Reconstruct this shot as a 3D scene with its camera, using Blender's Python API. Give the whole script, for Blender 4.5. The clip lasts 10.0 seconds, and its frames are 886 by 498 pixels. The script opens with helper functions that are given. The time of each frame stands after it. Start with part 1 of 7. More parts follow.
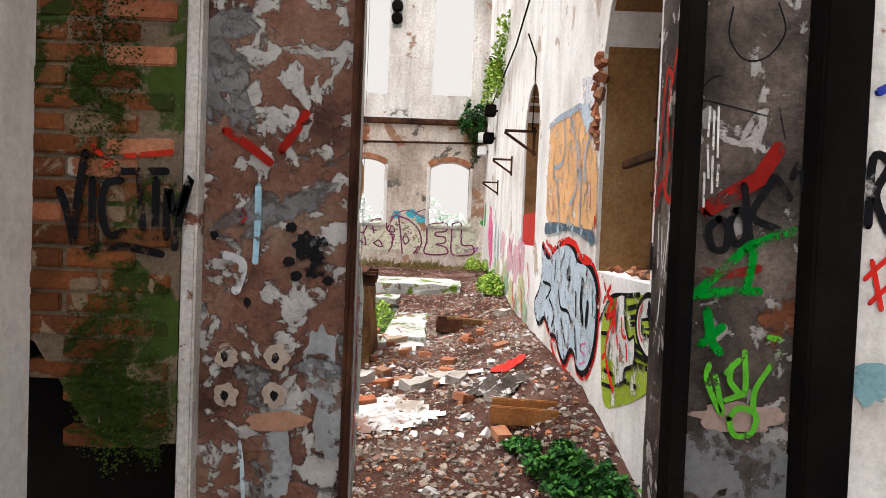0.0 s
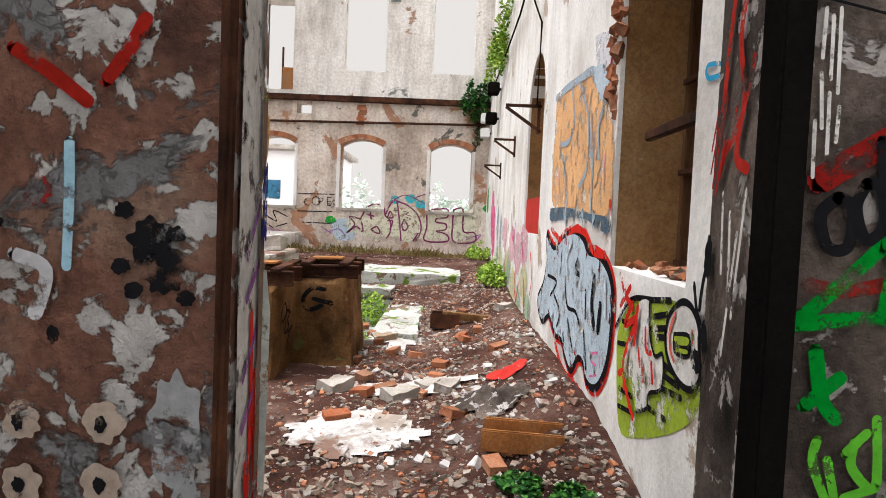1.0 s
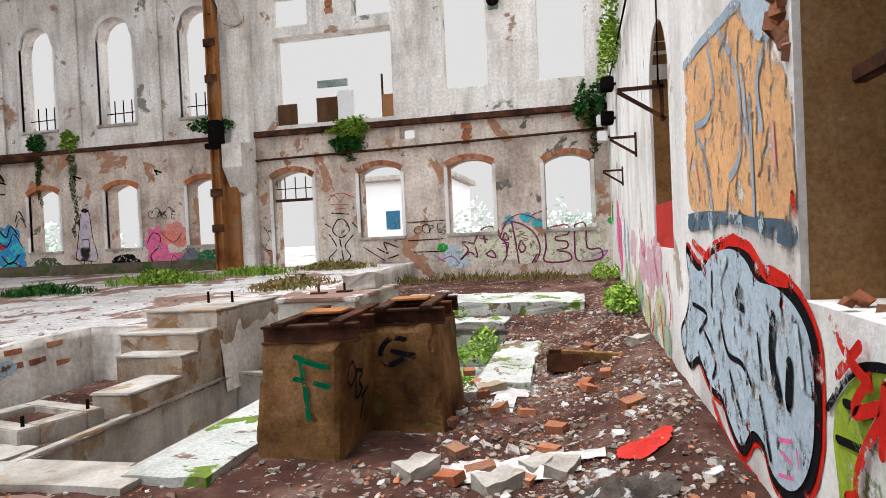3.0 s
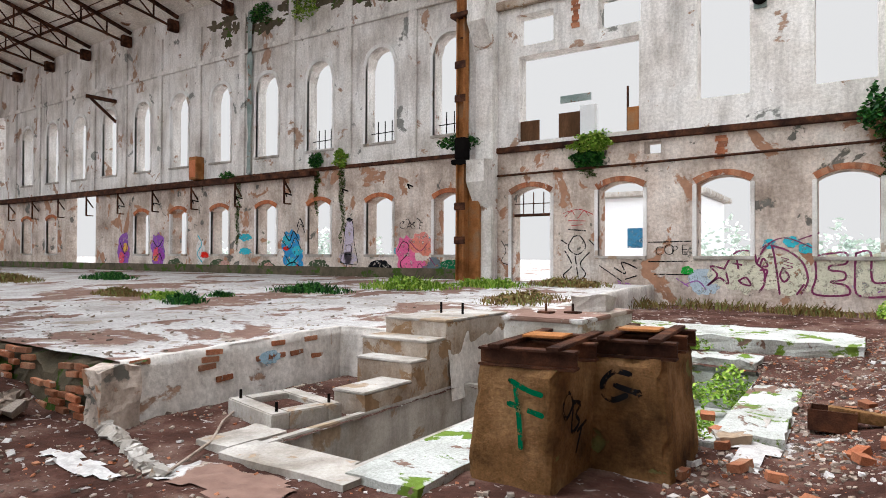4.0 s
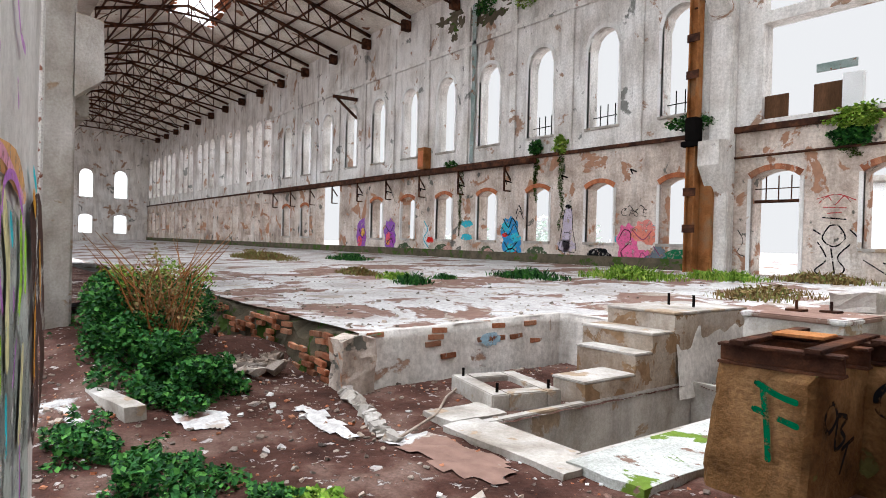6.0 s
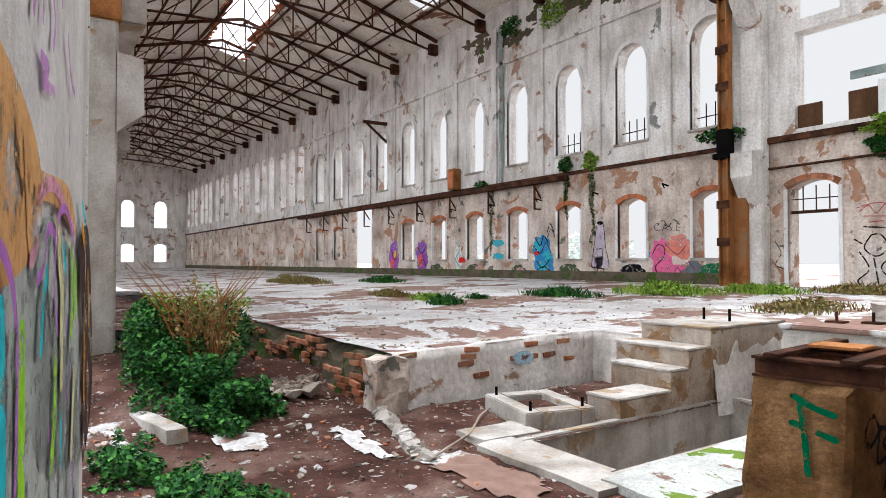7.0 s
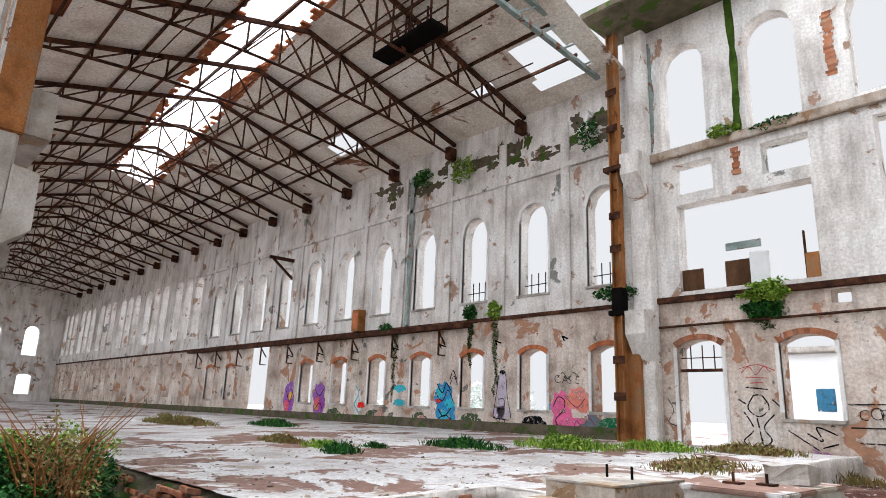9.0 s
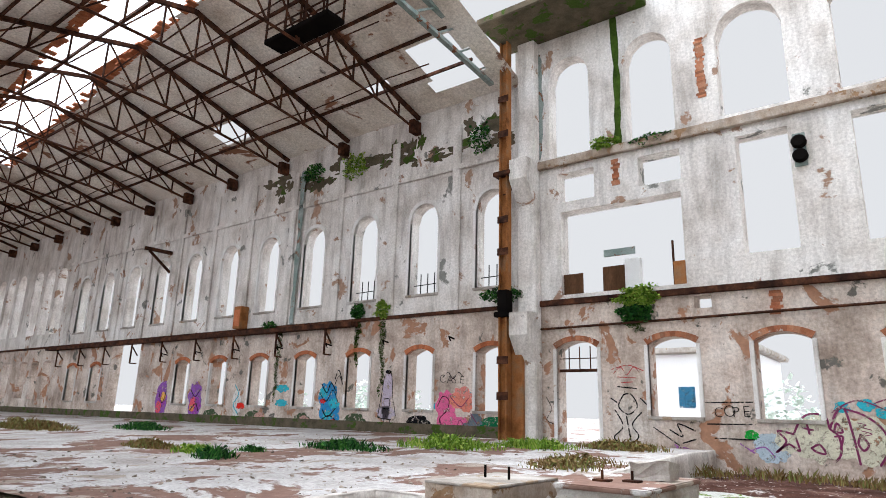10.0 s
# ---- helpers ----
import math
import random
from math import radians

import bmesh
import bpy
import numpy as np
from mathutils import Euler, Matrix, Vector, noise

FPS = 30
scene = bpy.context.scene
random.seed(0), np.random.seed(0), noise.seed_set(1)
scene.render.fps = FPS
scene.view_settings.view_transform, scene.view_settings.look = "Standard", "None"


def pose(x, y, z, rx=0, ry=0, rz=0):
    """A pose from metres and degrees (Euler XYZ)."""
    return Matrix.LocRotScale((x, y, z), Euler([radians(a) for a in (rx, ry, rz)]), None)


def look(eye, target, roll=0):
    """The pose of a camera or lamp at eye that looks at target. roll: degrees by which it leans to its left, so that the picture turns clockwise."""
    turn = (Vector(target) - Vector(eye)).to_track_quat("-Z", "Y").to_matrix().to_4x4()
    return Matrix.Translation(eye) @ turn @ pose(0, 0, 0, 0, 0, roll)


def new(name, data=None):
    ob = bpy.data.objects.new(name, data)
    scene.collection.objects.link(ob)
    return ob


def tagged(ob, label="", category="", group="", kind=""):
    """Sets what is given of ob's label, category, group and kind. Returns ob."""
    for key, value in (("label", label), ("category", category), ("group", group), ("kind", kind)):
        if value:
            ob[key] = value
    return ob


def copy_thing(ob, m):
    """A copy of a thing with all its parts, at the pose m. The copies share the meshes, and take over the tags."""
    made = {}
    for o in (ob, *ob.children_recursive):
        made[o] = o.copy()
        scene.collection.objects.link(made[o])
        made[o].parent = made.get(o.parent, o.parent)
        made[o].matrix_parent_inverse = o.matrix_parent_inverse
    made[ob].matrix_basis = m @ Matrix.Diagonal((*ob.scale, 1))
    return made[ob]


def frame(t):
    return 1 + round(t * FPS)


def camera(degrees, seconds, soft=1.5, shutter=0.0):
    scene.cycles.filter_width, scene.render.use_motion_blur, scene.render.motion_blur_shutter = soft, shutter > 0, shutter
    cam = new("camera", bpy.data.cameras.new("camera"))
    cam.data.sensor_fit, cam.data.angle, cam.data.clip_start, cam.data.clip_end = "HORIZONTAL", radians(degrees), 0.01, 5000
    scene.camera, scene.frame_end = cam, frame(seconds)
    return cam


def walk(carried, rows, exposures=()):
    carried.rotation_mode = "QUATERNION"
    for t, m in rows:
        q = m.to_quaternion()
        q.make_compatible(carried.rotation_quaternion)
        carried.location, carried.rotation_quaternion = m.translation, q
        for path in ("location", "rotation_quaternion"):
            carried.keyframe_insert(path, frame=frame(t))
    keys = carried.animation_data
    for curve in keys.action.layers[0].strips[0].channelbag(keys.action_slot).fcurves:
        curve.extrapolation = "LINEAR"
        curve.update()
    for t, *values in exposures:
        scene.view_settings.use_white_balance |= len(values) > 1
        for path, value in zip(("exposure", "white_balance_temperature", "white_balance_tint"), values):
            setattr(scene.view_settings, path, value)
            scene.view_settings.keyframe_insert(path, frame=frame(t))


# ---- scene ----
cam = camera(70.0, 10.0, soft=0.9)
PATH = [
    (0, (0.462, 0.866, 1.605), (0.465, 2.865, 1.549), 2.2),
    (0.5, (0.531, 1.298, 1.611), (0.619, 3.295, 1.533), -1.0),
    (1, (0.614, 1.735, 1.61), (0.6, 3.732, 1.51), 2.4),
    (1.5, (0.65, 2.103, 1.608), (0.72, 4.101, 1.567), -2.2),
    (2, (0.692, 2.482, 1.628), (0.722, 4.48, 1.548), 0.6),
    (2.2, (0.722, 2.65, 1.617), (0.658, 4.648, 1.557), -0.2),
    (3.3, (0.839, 3.279, 1.674), (0.248, 5.19, 1.663), -2.2),
    (3.5, (0.838, 3.355, 1.692), (0.096, 5.212, 1.729), -1.5),
    (4, (0.857, 3.401, 1.707), (-0.247, 5.068, 1.733), 0.3),
    (4.5, (0.784, 3.531, 1.718), (-0.453, 5.102, 1.775), -0.3),
    (5, (0.722, 3.578, 1.707), (-0.656, 5.027, 1.731), -0.5),
    (5.5, (0.682, 3.504, 1.67), (-0.829, 4.815, 1.659), 1.4),
    (6.8, (0.813, 3.43, 1.661), (-0.846, 4.548, 1.669), 0.1),
    (7, (0.808, 3.43, 1.659), (-0.847, 4.552, 1.701), 0.0),
    (7.5, (0.799, 3.45, 1.646), (-0.843, 4.579, 1.812), 0.6),
    (8, (0.74, 3.45, 1.651), (-0.862, 4.611, 1.946), 1.0),
    (8.5, (0.696, 3.469, 1.652), (-0.839, 4.683, 2.062), 1.6),
    (9, (0.664, 3.477, 1.66), (-0.762, 4.788, 2.154), 2.2),
    (9.5, (0.662, 3.509, 1.677), (-0.647, 4.933, 2.184), 2.1),
    (10, (0.636, 3.609, 1.717), (-0.539, 5.148, 2.217), 1.6),
]
walk(cam, [(t, look(eye, target, roll)) for t, eye, target, roll in PATH], [(0.0, 2.25, 6500, 11), (2.0, 2.04, 6350, 10), (4.0, 2.12, 6100, 9), (6.0, 2.27, 6000, 9), (8.5, 2.27, 5980, 9), (10.0, 2.13, 5950, 9)])

# ---- light ----
world = bpy.data.worlds.new("overcast_sky")
scene.world = world
world.use_nodes = True
wn = world.node_tree
sky = wn.nodes.new("ShaderNodeTexSky")
sky.sky_type, sky.sun_disc = "NISHITA", False
sky.sun_elevation, sky.sun_rotation = radians(68), radians(254)
sky.air_density, sky.dust_density, sky.ozone_density = 1.0, 1.5, 1.0
hsv = wn.nodes.new("ShaderNodeHueSaturation")
hsv.inputs["Saturation"].default_value = 0.05
wn.links.new(sky.outputs[0], hsv.inputs["Color"])
wn.links.new(hsv.outputs[0], wn.nodes["Background"].inputs["Color"])
wn.nodes["Background"].inputs["Strength"].default_value = 0.15
sun_data = bpy.data.lights.new("sun", "SUN")
sun_data.energy, sun_data.angle, sun_data.color = 0.9, radians(30), (1.0, 0.98, 0.96)
sun = new("sun", sun_data)
sun.matrix_world = look((0, 0, 40), (7, 2, 14))


# ---- materials ----
def nodes_of(name):
    m = bpy.data.materials.new(name)
    m.use_nodes = True
    return m, m.node_tree.nodes, m.node_tree.links, m.node_tree.nodes["Principled BSDF"]


def surface(name, colours, scale=1.0, rough=0.85, bump=0.4, fine=40.0, streak=0.0, patch=None, patch_at=0.6, patch_scale=1.0,
            metal=0.0, patch2=None, patch2_at=0.65, patch2_scale=0.5, island=0.0, spec=0.06, depth=0.55, stretch=(1, 1, 1)):
    """Layered procedural surface: broad tone, fine grain, vertical streaks, up to two sharp-edged patch layers, bump."""
    m, n, l, p = nodes_of(name)
    co = n.new("ShaderNodeTexCoord")
    geo = n.new("ShaderNodeNewGeometry")
    mp = n.new("ShaderNodeMapping")
    mp.inputs["Scale"].default_value = stretch
    l.new(geo.outputs["Position"], mp.inputs["Vector"])
    pos = mp.outputs[0]

    def noise_tex(s, detail=8.0, rough_=0.6, vec=None, dist=0.0):
        t = n.new("ShaderNodeTexNoise")
        t.inputs["Scale"].default_value, t.inputs["Detail"].default_value = s, detail
        t.inputs["Roughness"].default_value, t.inputs["Distortion"].default_value = rough_, dist
        l.new(vec or pos, t.inputs["Vector"])
        return t.outputs["Fac"]

    def ramp(fac, stops):
        r = n.new("ShaderNodeValToRGB")
        e = r.color_ramp.elements
        while len(e) < len(stops):
            e.new(0.5)
        for el, (at, c) in zip(e, stops):
            el.position, el.color = at, (*c, 1) if len(c) == 3 else c
        l.new(fac, r.inputs[0])
        return r.outputs[0]

    def mix(fac, a, b, mode="MIX"):
        x = n.new("ShaderNodeMix")
        x.data_type, x.blend_type = "RGBA", mode
        if isinstance(fac, float):
            x.inputs[0].default_value = fac
        else:
            l.new(fac, x.inputs[0])
        for sock, v in ((x.inputs[6], a), (x.inputs[7], b)):
            if isinstance(v, tuple):
                sock.default_value = (*v, 1)
            else:
                l.new(v, sock)
        return x.outputs[2]

    k = len(colours)
    col = ramp(noise_tex(0.9 * scale), [(0.3 + 0.4 * i / max(1, k - 1), c) for i, c in enumerate(colours)])
    grain = noise_tex(fine, 6.0, 0.7)
    col = mix(depth, col, ramp(grain, [(0.3, (0.22, 0.20, 0.19)), (0.62, (1.0, 1.0, 1.0))]), "MULTIPLY")
    height = grain
    if streak:
        sm = n.new("ShaderNodeMapping")
        sm.inputs["Scale"].default_value = (1.6, 1.6, 0.28)
        l.new(geo.outputs["Position"], sm.inputs["Vector"])
        col = mix(streak, col, ramp(noise_tex(1.6, 6.0, 0.65, sm.outputs[0]), [(0.28, (0.42, 0.40, 0.38)), (0.55, (1, 1, 1))]), "MULTIPLY")
    for pc, at, ps in ((patch, patch_at, patch_scale), (patch2, patch2_at, patch2_scale)):
        if pc:
            f = noise_tex(ps, 10.0, 0.62, None, 0.4)
            mask = ramp(f, [(at - 0.012, (0, 0, 0)), (at + 0.012, (1, 1, 1))])
            pcol = mix(0.6, pc, ramp(noise_tex(fine * 0.4), [(0.3, (0.4, 0.38, 0.36)), (0.7, (1, 1, 1))]), "MULTIPLY")
            col = mix(mask, col, pcol)
            sub = n.new("ShaderNodeMath")
            sub.operation = "MULTIPLY_ADD"
            sub.inputs[1].default_value = -0.8
            l.new(mask, sub.inputs[0])
            l.new(height, sub.inputs[2])
            height = sub.outputs[0]
    if island:
        info = n.new("ShaderNodeObjectInfo")
        rnd = n.new("ShaderNodeMath")
        rnd.operation = "ADD"
        l.new(info.outputs["Random"], rnd.inputs[0])
        l.new(geo.outputs["Random Per Island"], rnd.inputs[1])
        frac = n.new("ShaderNodeMath")
        frac.operation = "FRACT"
        l.new(rnd.outputs[0], frac.inputs[0])
        col = mix(island, col, ramp(frac.outputs[0], [(0.0, (0.25, 0.22, 0.2)), (0.5, (0.8, 0.75, 0.7)), (1.0, (1.2, 1.1, 1.0))]), "MULTIPLY")
    l.new(col, p.inputs["Base Color"])
    p.inputs["Metallic"].default_value = metal
    p.inputs["Specular IOR Level"].default_value = spec
    l.new(ramp(grain, [(0.2, (max(0, rough - 0.15),) * 3), (0.8, (min(1, rough + 0.1),) * 3)]), p.inputs["Roughness"])
    b = n.new("ShaderNodeBump")
    b.inputs["Strength"].default_value, b.inputs["Distance"].default_value = bump, 0.02
    l.new(height, b.inputs["Height"])
    l.new(b.outputs[0], p.inputs["Normal"])
    return m


M = {}
M["plaster"] = surface("plaster", [(0.50, 0.45, 0.40), (0.74, 0.70, 0.655), (0.84, 0.82, 0.79)], 0.8, 0.9, 0.6, 14, 0.72,
                       (0.38, 0.25, 0.18), 0.615, 0.9, patch2=(0.24, 0.24, 0.22), patch2_at=0.635, patch2_scale=0.7, depth=0.45)
M["plaster_low"] = surface("plaster_low", [(0.34, 0.265, 0.215), (0.63, 0.53, 0.455), (0.79, 0.725, 0.66)], 0.9, 0.9, 0.7, 12, 0.65,
                           (0.40, 0.22, 0.14), 0.585, 1.0, patch2=(0.16, 0.15, 0.13), patch2_at=0.62, patch2_scale=1.1)
M["plaster_white"] = surface("plaster_white", [(0.5, 0.46, 0.42), (0.74, 0.72, 0.69), (0.82, 0.81, 0.80)], 0.9, 0.88, 0.35, 30, 0.45,
                             (0.48, 0.40, 0.33), 0.62, 1.4, patch2=(0.35, 0.18, 0.1), patch2_at=0.7, patch2_scale=2.5, depth=0.28)
M["pier"] = surface("pier_plaster", [(0.06, 0.03, 0.025), (0.24, 0.12, 0.085), (0.30, 0.20, 0.15)], 3.0, 0.85, 1.0, 38, 0.5,
                    (0.52, 0.51, 0.49), 0.535, 8.5, patch2=(0.21, 0.21, 0.215), patch2_at=0.57, patch2_scale=2.6)
M["pier_dark"] = surface("pier_dark", [(0.012, 0.010, 0.009), (0.095, 0.076, 0.066), (0.25, 0.20, 0.17)], 2.6, 0.85, 0.9, 45, 0.4,
                         (0.48, 0.45, 0.43), 0.575, 8.0, patch2=(0.22, 0.08, 0.04), patch2_at=0.66, patch2_scale=2.0)
# near-black steel, also the painted shade of the brick hole and pier strips
M["black"] = surface("black_steel_and_shade", [(0.004, 0.004, 0.004), (0.012, 0.010, 0.009)], 2, 0.95, 0.3, 60, spec=0.0)
M["concrete"] = surface("concrete", [(0.25, 0.21, 0.17), (0.42, 0.385, 0.345), (0.56, 0.53, 0.495)], 1.6, 0.9, 0.5, 34, 0.6,
                        (0.36, 0.27, 0.19), 0.60, 1.6, depth=0.32)
M["ochre_cast"] = surface("stained_cast_concrete", [(0.22, 0.15, 0.10), (0.42, 0.34, 0.27), (0.56, 0.50, 0.44)], 1.8, 0.9, 0.6, 30, 0.6,
                           (0.30, 0.19, 0.11), 0.58, 2.4, depth=0.4)
M["ochre_concrete"] = surface("ochre_concrete", [(0.05, 0.026, 0.011), (0.19, 0.098, 0.038), (0.36, 0.21, 0.10)], 2.2, 0.9, 1.0, 30, 0.5,
                              (0.16, 0.15, 0.05), 0.66, 2.2)
M["slab"] = surface("dusty_slab", [(0.35, 0.31, 0.285), (0.56, 0.54, 0.525), (0.69, 0.68, 0.675)], 0.6, 0.85, 0.5, 14, 0,
                    (0.24, 0.15, 0.12), 0.535, 0.55, patch2=(0.40, 0.34, 0.29), patch2_at=0.6, patch2_scale=1.2)
M["dirt"] = surface("rubble_dirt", [(0.028, 0.013, 0.010), (0.085, 0.040, 0.030), (0.20, 0.13, 0.105)], 1.6, 0.95, 1.0, 30, 0,
                    (0.46, 0.42, 0.40), 0.62, 9.0, patch2=(0.58, 0.56, 0.55), patch2_at=0.64, patch2_scale=0.8)
M["mossy"] = surface("mossy_slab", [(0.30, 0.30, 0.27), (0.46, 0.47, 0.44), (0.58, 0.59, 0.57)], 1.5, 0.85, 0.5, 40, 0,
                     (0.13, 0.20, 0.03), 0.57, 1.9, patch2=(0.20, 0.13, 0.10), patch2_at=0.6, patch2_scale=2.6)
M["moss"] = surface("moss", [(0.02, 0.04, 0.006), (0.08, 0.14, 0.02)], 4, 0.95, 0.9, 60)
M["brick"] = surface("brick", [(0.30, 0.10, 0.05), (0.42, 0.18, 0.10), (0.46, 0.27, 0.18)], 3, 0.9, 0.5, 60, 0, (0.5, 0.46, 0.42), 0.62, 6.0, island=0.6)
M["brick_dark"] = surface("brick_sooty", [(0.07, 0.03, 0.014), (0.22, 0.075, 0.028), (0.13, 0.095, 0.04)], 3, 0.9, 0.6, 60, 0.4,
                          (0.035, 0.05, 0.012), 0.53, 2.6, patch2=(0.26, 0.19, 0.13), patch2_at=0.58, patch2_scale=7.0, island=0.4)
M["joint"] = surface("old_joint", [(0.11, 0.085, 0.06), (0.24, 0.18, 0.125)], 3, 0.95, 0.6, 60, 0, (0.05, 0.08, 0.018), 0.53, 2.6)
M["mortar"] = surface("mortar", [(0.07, 0.06, 0.04), (0.16, 0.13, 0.09)], 3, 0.95, 0.6, 60, 0, (0.06, 0.10, 0.02), 0.56, 2.0)
M["rubble"] = surface("rubble_stone", [(0.20, 0.15, 0.12), (0.38, 0.33, 0.29), (0.52, 0.49, 0.46)], 3, 0.9, 0.5, 60, 0, island=0.85)
M["rust"] = surface("rust", [(0.018, 0.009, 0.007), (0.06, 0.026, 0.016), (0.15, 0.06, 0.03)], 4, 0.8, 0.5, 70, metal=0.1)
M["rust_orange"] = surface("rust_orange", [(0.16, 0.06, 0.02), (0.36, 0.15, 0.05), (0.30, 0.19, 0.11)], 2, 0.8, 0.4, 50, 0.4)
M["roof"] = surface("roof_boards", [(0.55, 0.47, 0.39), (0.78, 0.72, 0.64), (0.85, 0.82, 0.76)], 0.7, 0.9, 0.3, 12, 0,
                    (0.26, 0.13, 0.08), 0.63, 0.55, patch2=(0.09, 0.07, 0.06), patch2_at=0.7, patch2_scale=0.8)
M["terracotta"] = surface("terracotta", [(0.38, 0.12, 0.05), (0.52, 0.20, 0.10)], 3, 0.85, 0.4, 40, island=0.4)
M["teal"] = surface("weathered_teal_steel", [(0.16, 0.22, 0.2), (0.36, 0.40, 0.38)], 3, 0.7, 0.3, 50, 0, (0.2, 0.09, 0.05), 0.6, 3)
M["brown_reveal"] = surface("ochre_reveal", [(0.16, 0.08, 0.03), (0.28, 0.15, 0.06), (0.36, 0.22, 0.11)], 1.8, 0.9, 0.5, 45, 0.3, (0.42, 0.33, 0.24), 0.68, 4)
M["wood"] = surface("dark_wood", [(0.05, 0.025, 0.012), (0.12, 0.06, 0.03)], 3, 0.7, 0.4, 50, stretch=(1, 1, 0.2))
M["frame_paint"] = surface("worn_paint", [(0.5, 0.47, 0.44), (0.68, 0.66, 0.63)], 3, 0.7, 0.4, 50, 0.4, (0.2, 0.08, 0.05), 0.62, 6)
M["plastic_white"] = surface("white_plastic", [(0.7, 0.7, 0.69), (0.8, 0.8, 0.8)], 3, 0.5, 0.1, 60)
M["dusk_red"] = surface("red_paint", [(0.40, 0.02, 0.015), (0.55, 0.04, 0.03)], 3, 0.6, 0.2, 50)
# leaf green whitened to paint in hazy distance
M["hazed_green"] = surface("hazed_foliage", [(0.58, 0.68, 0.60), (0.78, 0.83, 0.77)], 2, 1.0, 0.2, 8)
M["out_wall"] = surface("outside_wall", [(0.82, 0.82, 0.82), (0.88, 0.88, 0.88)], 1, 0.9, 0.1, 20)


def leaf_mat(name, a, b, c):
    m, n, l, p = nodes_of(name)
    g = n.new("ShaderNodeNewGeometry")
    r = n.new("ShaderNodeValToRGB")
    r.color_ramp.elements.new(0.5)
    for el, (at, col) in zip(r.color_ramp.elements, ((0.0, a), (0.55, b), (1.0, c))):
        el.position, el.color = at, (*col, 1)
    l.new(g.outputs["Random Per Island"], r.inputs[0])
    l.new(r.outputs[0], p.inputs["Base Color"])
    p.inputs["Roughness"].default_value = 0.7
    p.inputs["Specular IOR Level"].default_value = 0.15
    return m


M["leaf"] = leaf_mat("leaf_green", (0.004, 0.022, 0.006), (0.016, 0.09, 0.014), (0.07, 0.20, 0.03))
M["leaf_lime"] = leaf_mat("leaf_lime", (0.06, 0.13, 0.01), (0.18, 0.32, 0.03), (0.34, 0.42, 0.08))
M["leaf_dry"] = leaf_mat("leaf_dry", (0.12, 0.07, 0.02), (0.22, 0.15, 0.06), (0.16, 0.20, 0.05))

PAINT = {}


def paint(r, g, b):
    """Sprayed paint of one colour with worn specks."""
    key = (r, g, b)
    if key not in PAINT:
        PAINT[key] = surface("spray_paint", [(r * 0.75, g * 0.75, b * 0.75), (r, g, b)], 2.5, 0.85, 0.15, 30, depth=0.4, spec=0.02)
        # paint flaked away with the plaster under it
        nt = PAINT[key].node_tree
        bsdf = [n for n in nt.nodes if n.type == "BSDF_PRINCIPLED"][0]
        geo = nt.nodes.new("ShaderNodeNewGeometry")
        flakes = nt.nodes.new("ShaderNodeTexNoise")
        flakes.inputs["Scale"].default_value, flakes.inputs["Detail"].default_value, flakes.inputs["Roughness"].default_value = 7.0, 9.0, 0.72
        edge = nt.nodes.new("ShaderNodeMapRange")
        edge.inputs["From Min"].default_value, edge.inputs["From Max"].default_value = 0.40, 0.47
        nt.links.new(geo.outputs["Position"], flakes.inputs["Vector"])
        nt.links.new(flakes.outputs[0], edge.inputs["Value"])
        nt.links.new(edge.outputs[0], bsdf.inputs["Alpha"])
    return PAINT[key]


# ---- mesh tools ----
def link(name, bm, mat, parent=None, label="", smooth=False):
    me = bpy.data.meshes.new(name)
    bm.to_mesh(me)
    bm.free()
    for mm in (mat if isinstance(mat, (list, tuple)) else [mat]):
        me.materials.append(mm)
    if smooth:
        me.polygons.foreach_set("use_smooth", [True] * len(me.polygons))
    ob = new(name, me)
    if parent:
        ob.parent = parent
    if label:
        ob["label"] = label
    return ob


def part(name, bm, mat, parent, label=""):
    return link(name, bm, mat, parent, label)


def structure(name, bm, mat, label, category):
    return tagged(link(name, bm, mat), label, category, "", "structure")


def empty(name, m, label, category, group="", kind=""):
    ob = new(name)
    ob.matrix_world = m
    return tagged(ob, label, category, group, kind)


def box(bm, x0, x1, y0, y1, z0, z1, bevel=0.0, rough=0.0, cuts=0):
    """A box with bevelled, slightly uneven edges."""
    n = cuts + 1
    grid = {}

    def v(i, j, k):
        if (i, j, k) not in grid:
            p = Vector((x0 + (x1 - x0) * i / n, y0 + (y1 - y0) * j / n, z0 + (z1 - z0) * k / n))
            if rough:
                p += noise.noise_vector(p * 3.1) * rough + noise.noise_vector(p * 9.7) * rough * 0.4
            grid[i, j, k] = bm.verts.new(p)
        return grid[i, j, k]

    faces = []
    for a in range(n):
        for b in range(n):
            faces += [bm.faces.new((v(a, b, 0), v(a, b + 1, 0), v(a + 1, b + 1, 0), v(a + 1, b, 0))),
                      bm.faces.new((v(a, b, n), v(a + 1, b, n), v(a + 1, b + 1, n), v(a, b + 1, n))),
                      bm.faces.new((v(a, 0, b), v(a + 1, 0, b), v(a + 1, 0, b + 1), v(a, 0, b + 1))),
                      bm.faces.new((v(a, n, b), v(a, n, b + 1), v(a + 1, n, b + 1), v(a + 1, n, b))),
                      bm.faces.new((v(0, a, b), v(0, a, b + 1), v(0, a + 1, b + 1), v(0, a + 1, b))),
                      bm.faces.new((v(n, a, b), v(n, a + 1, b), v(n, a + 1, b + 1), v(n, a, b + 1)))]
    vs = list(grid.values())
    if bevel and not cuts:
        edges = list({e for f in faces for e in f.edges})
        bmesh.ops.bevel(bm, geom=edges, offset=bevel, segments=2, affect="EDGES")
    return vs


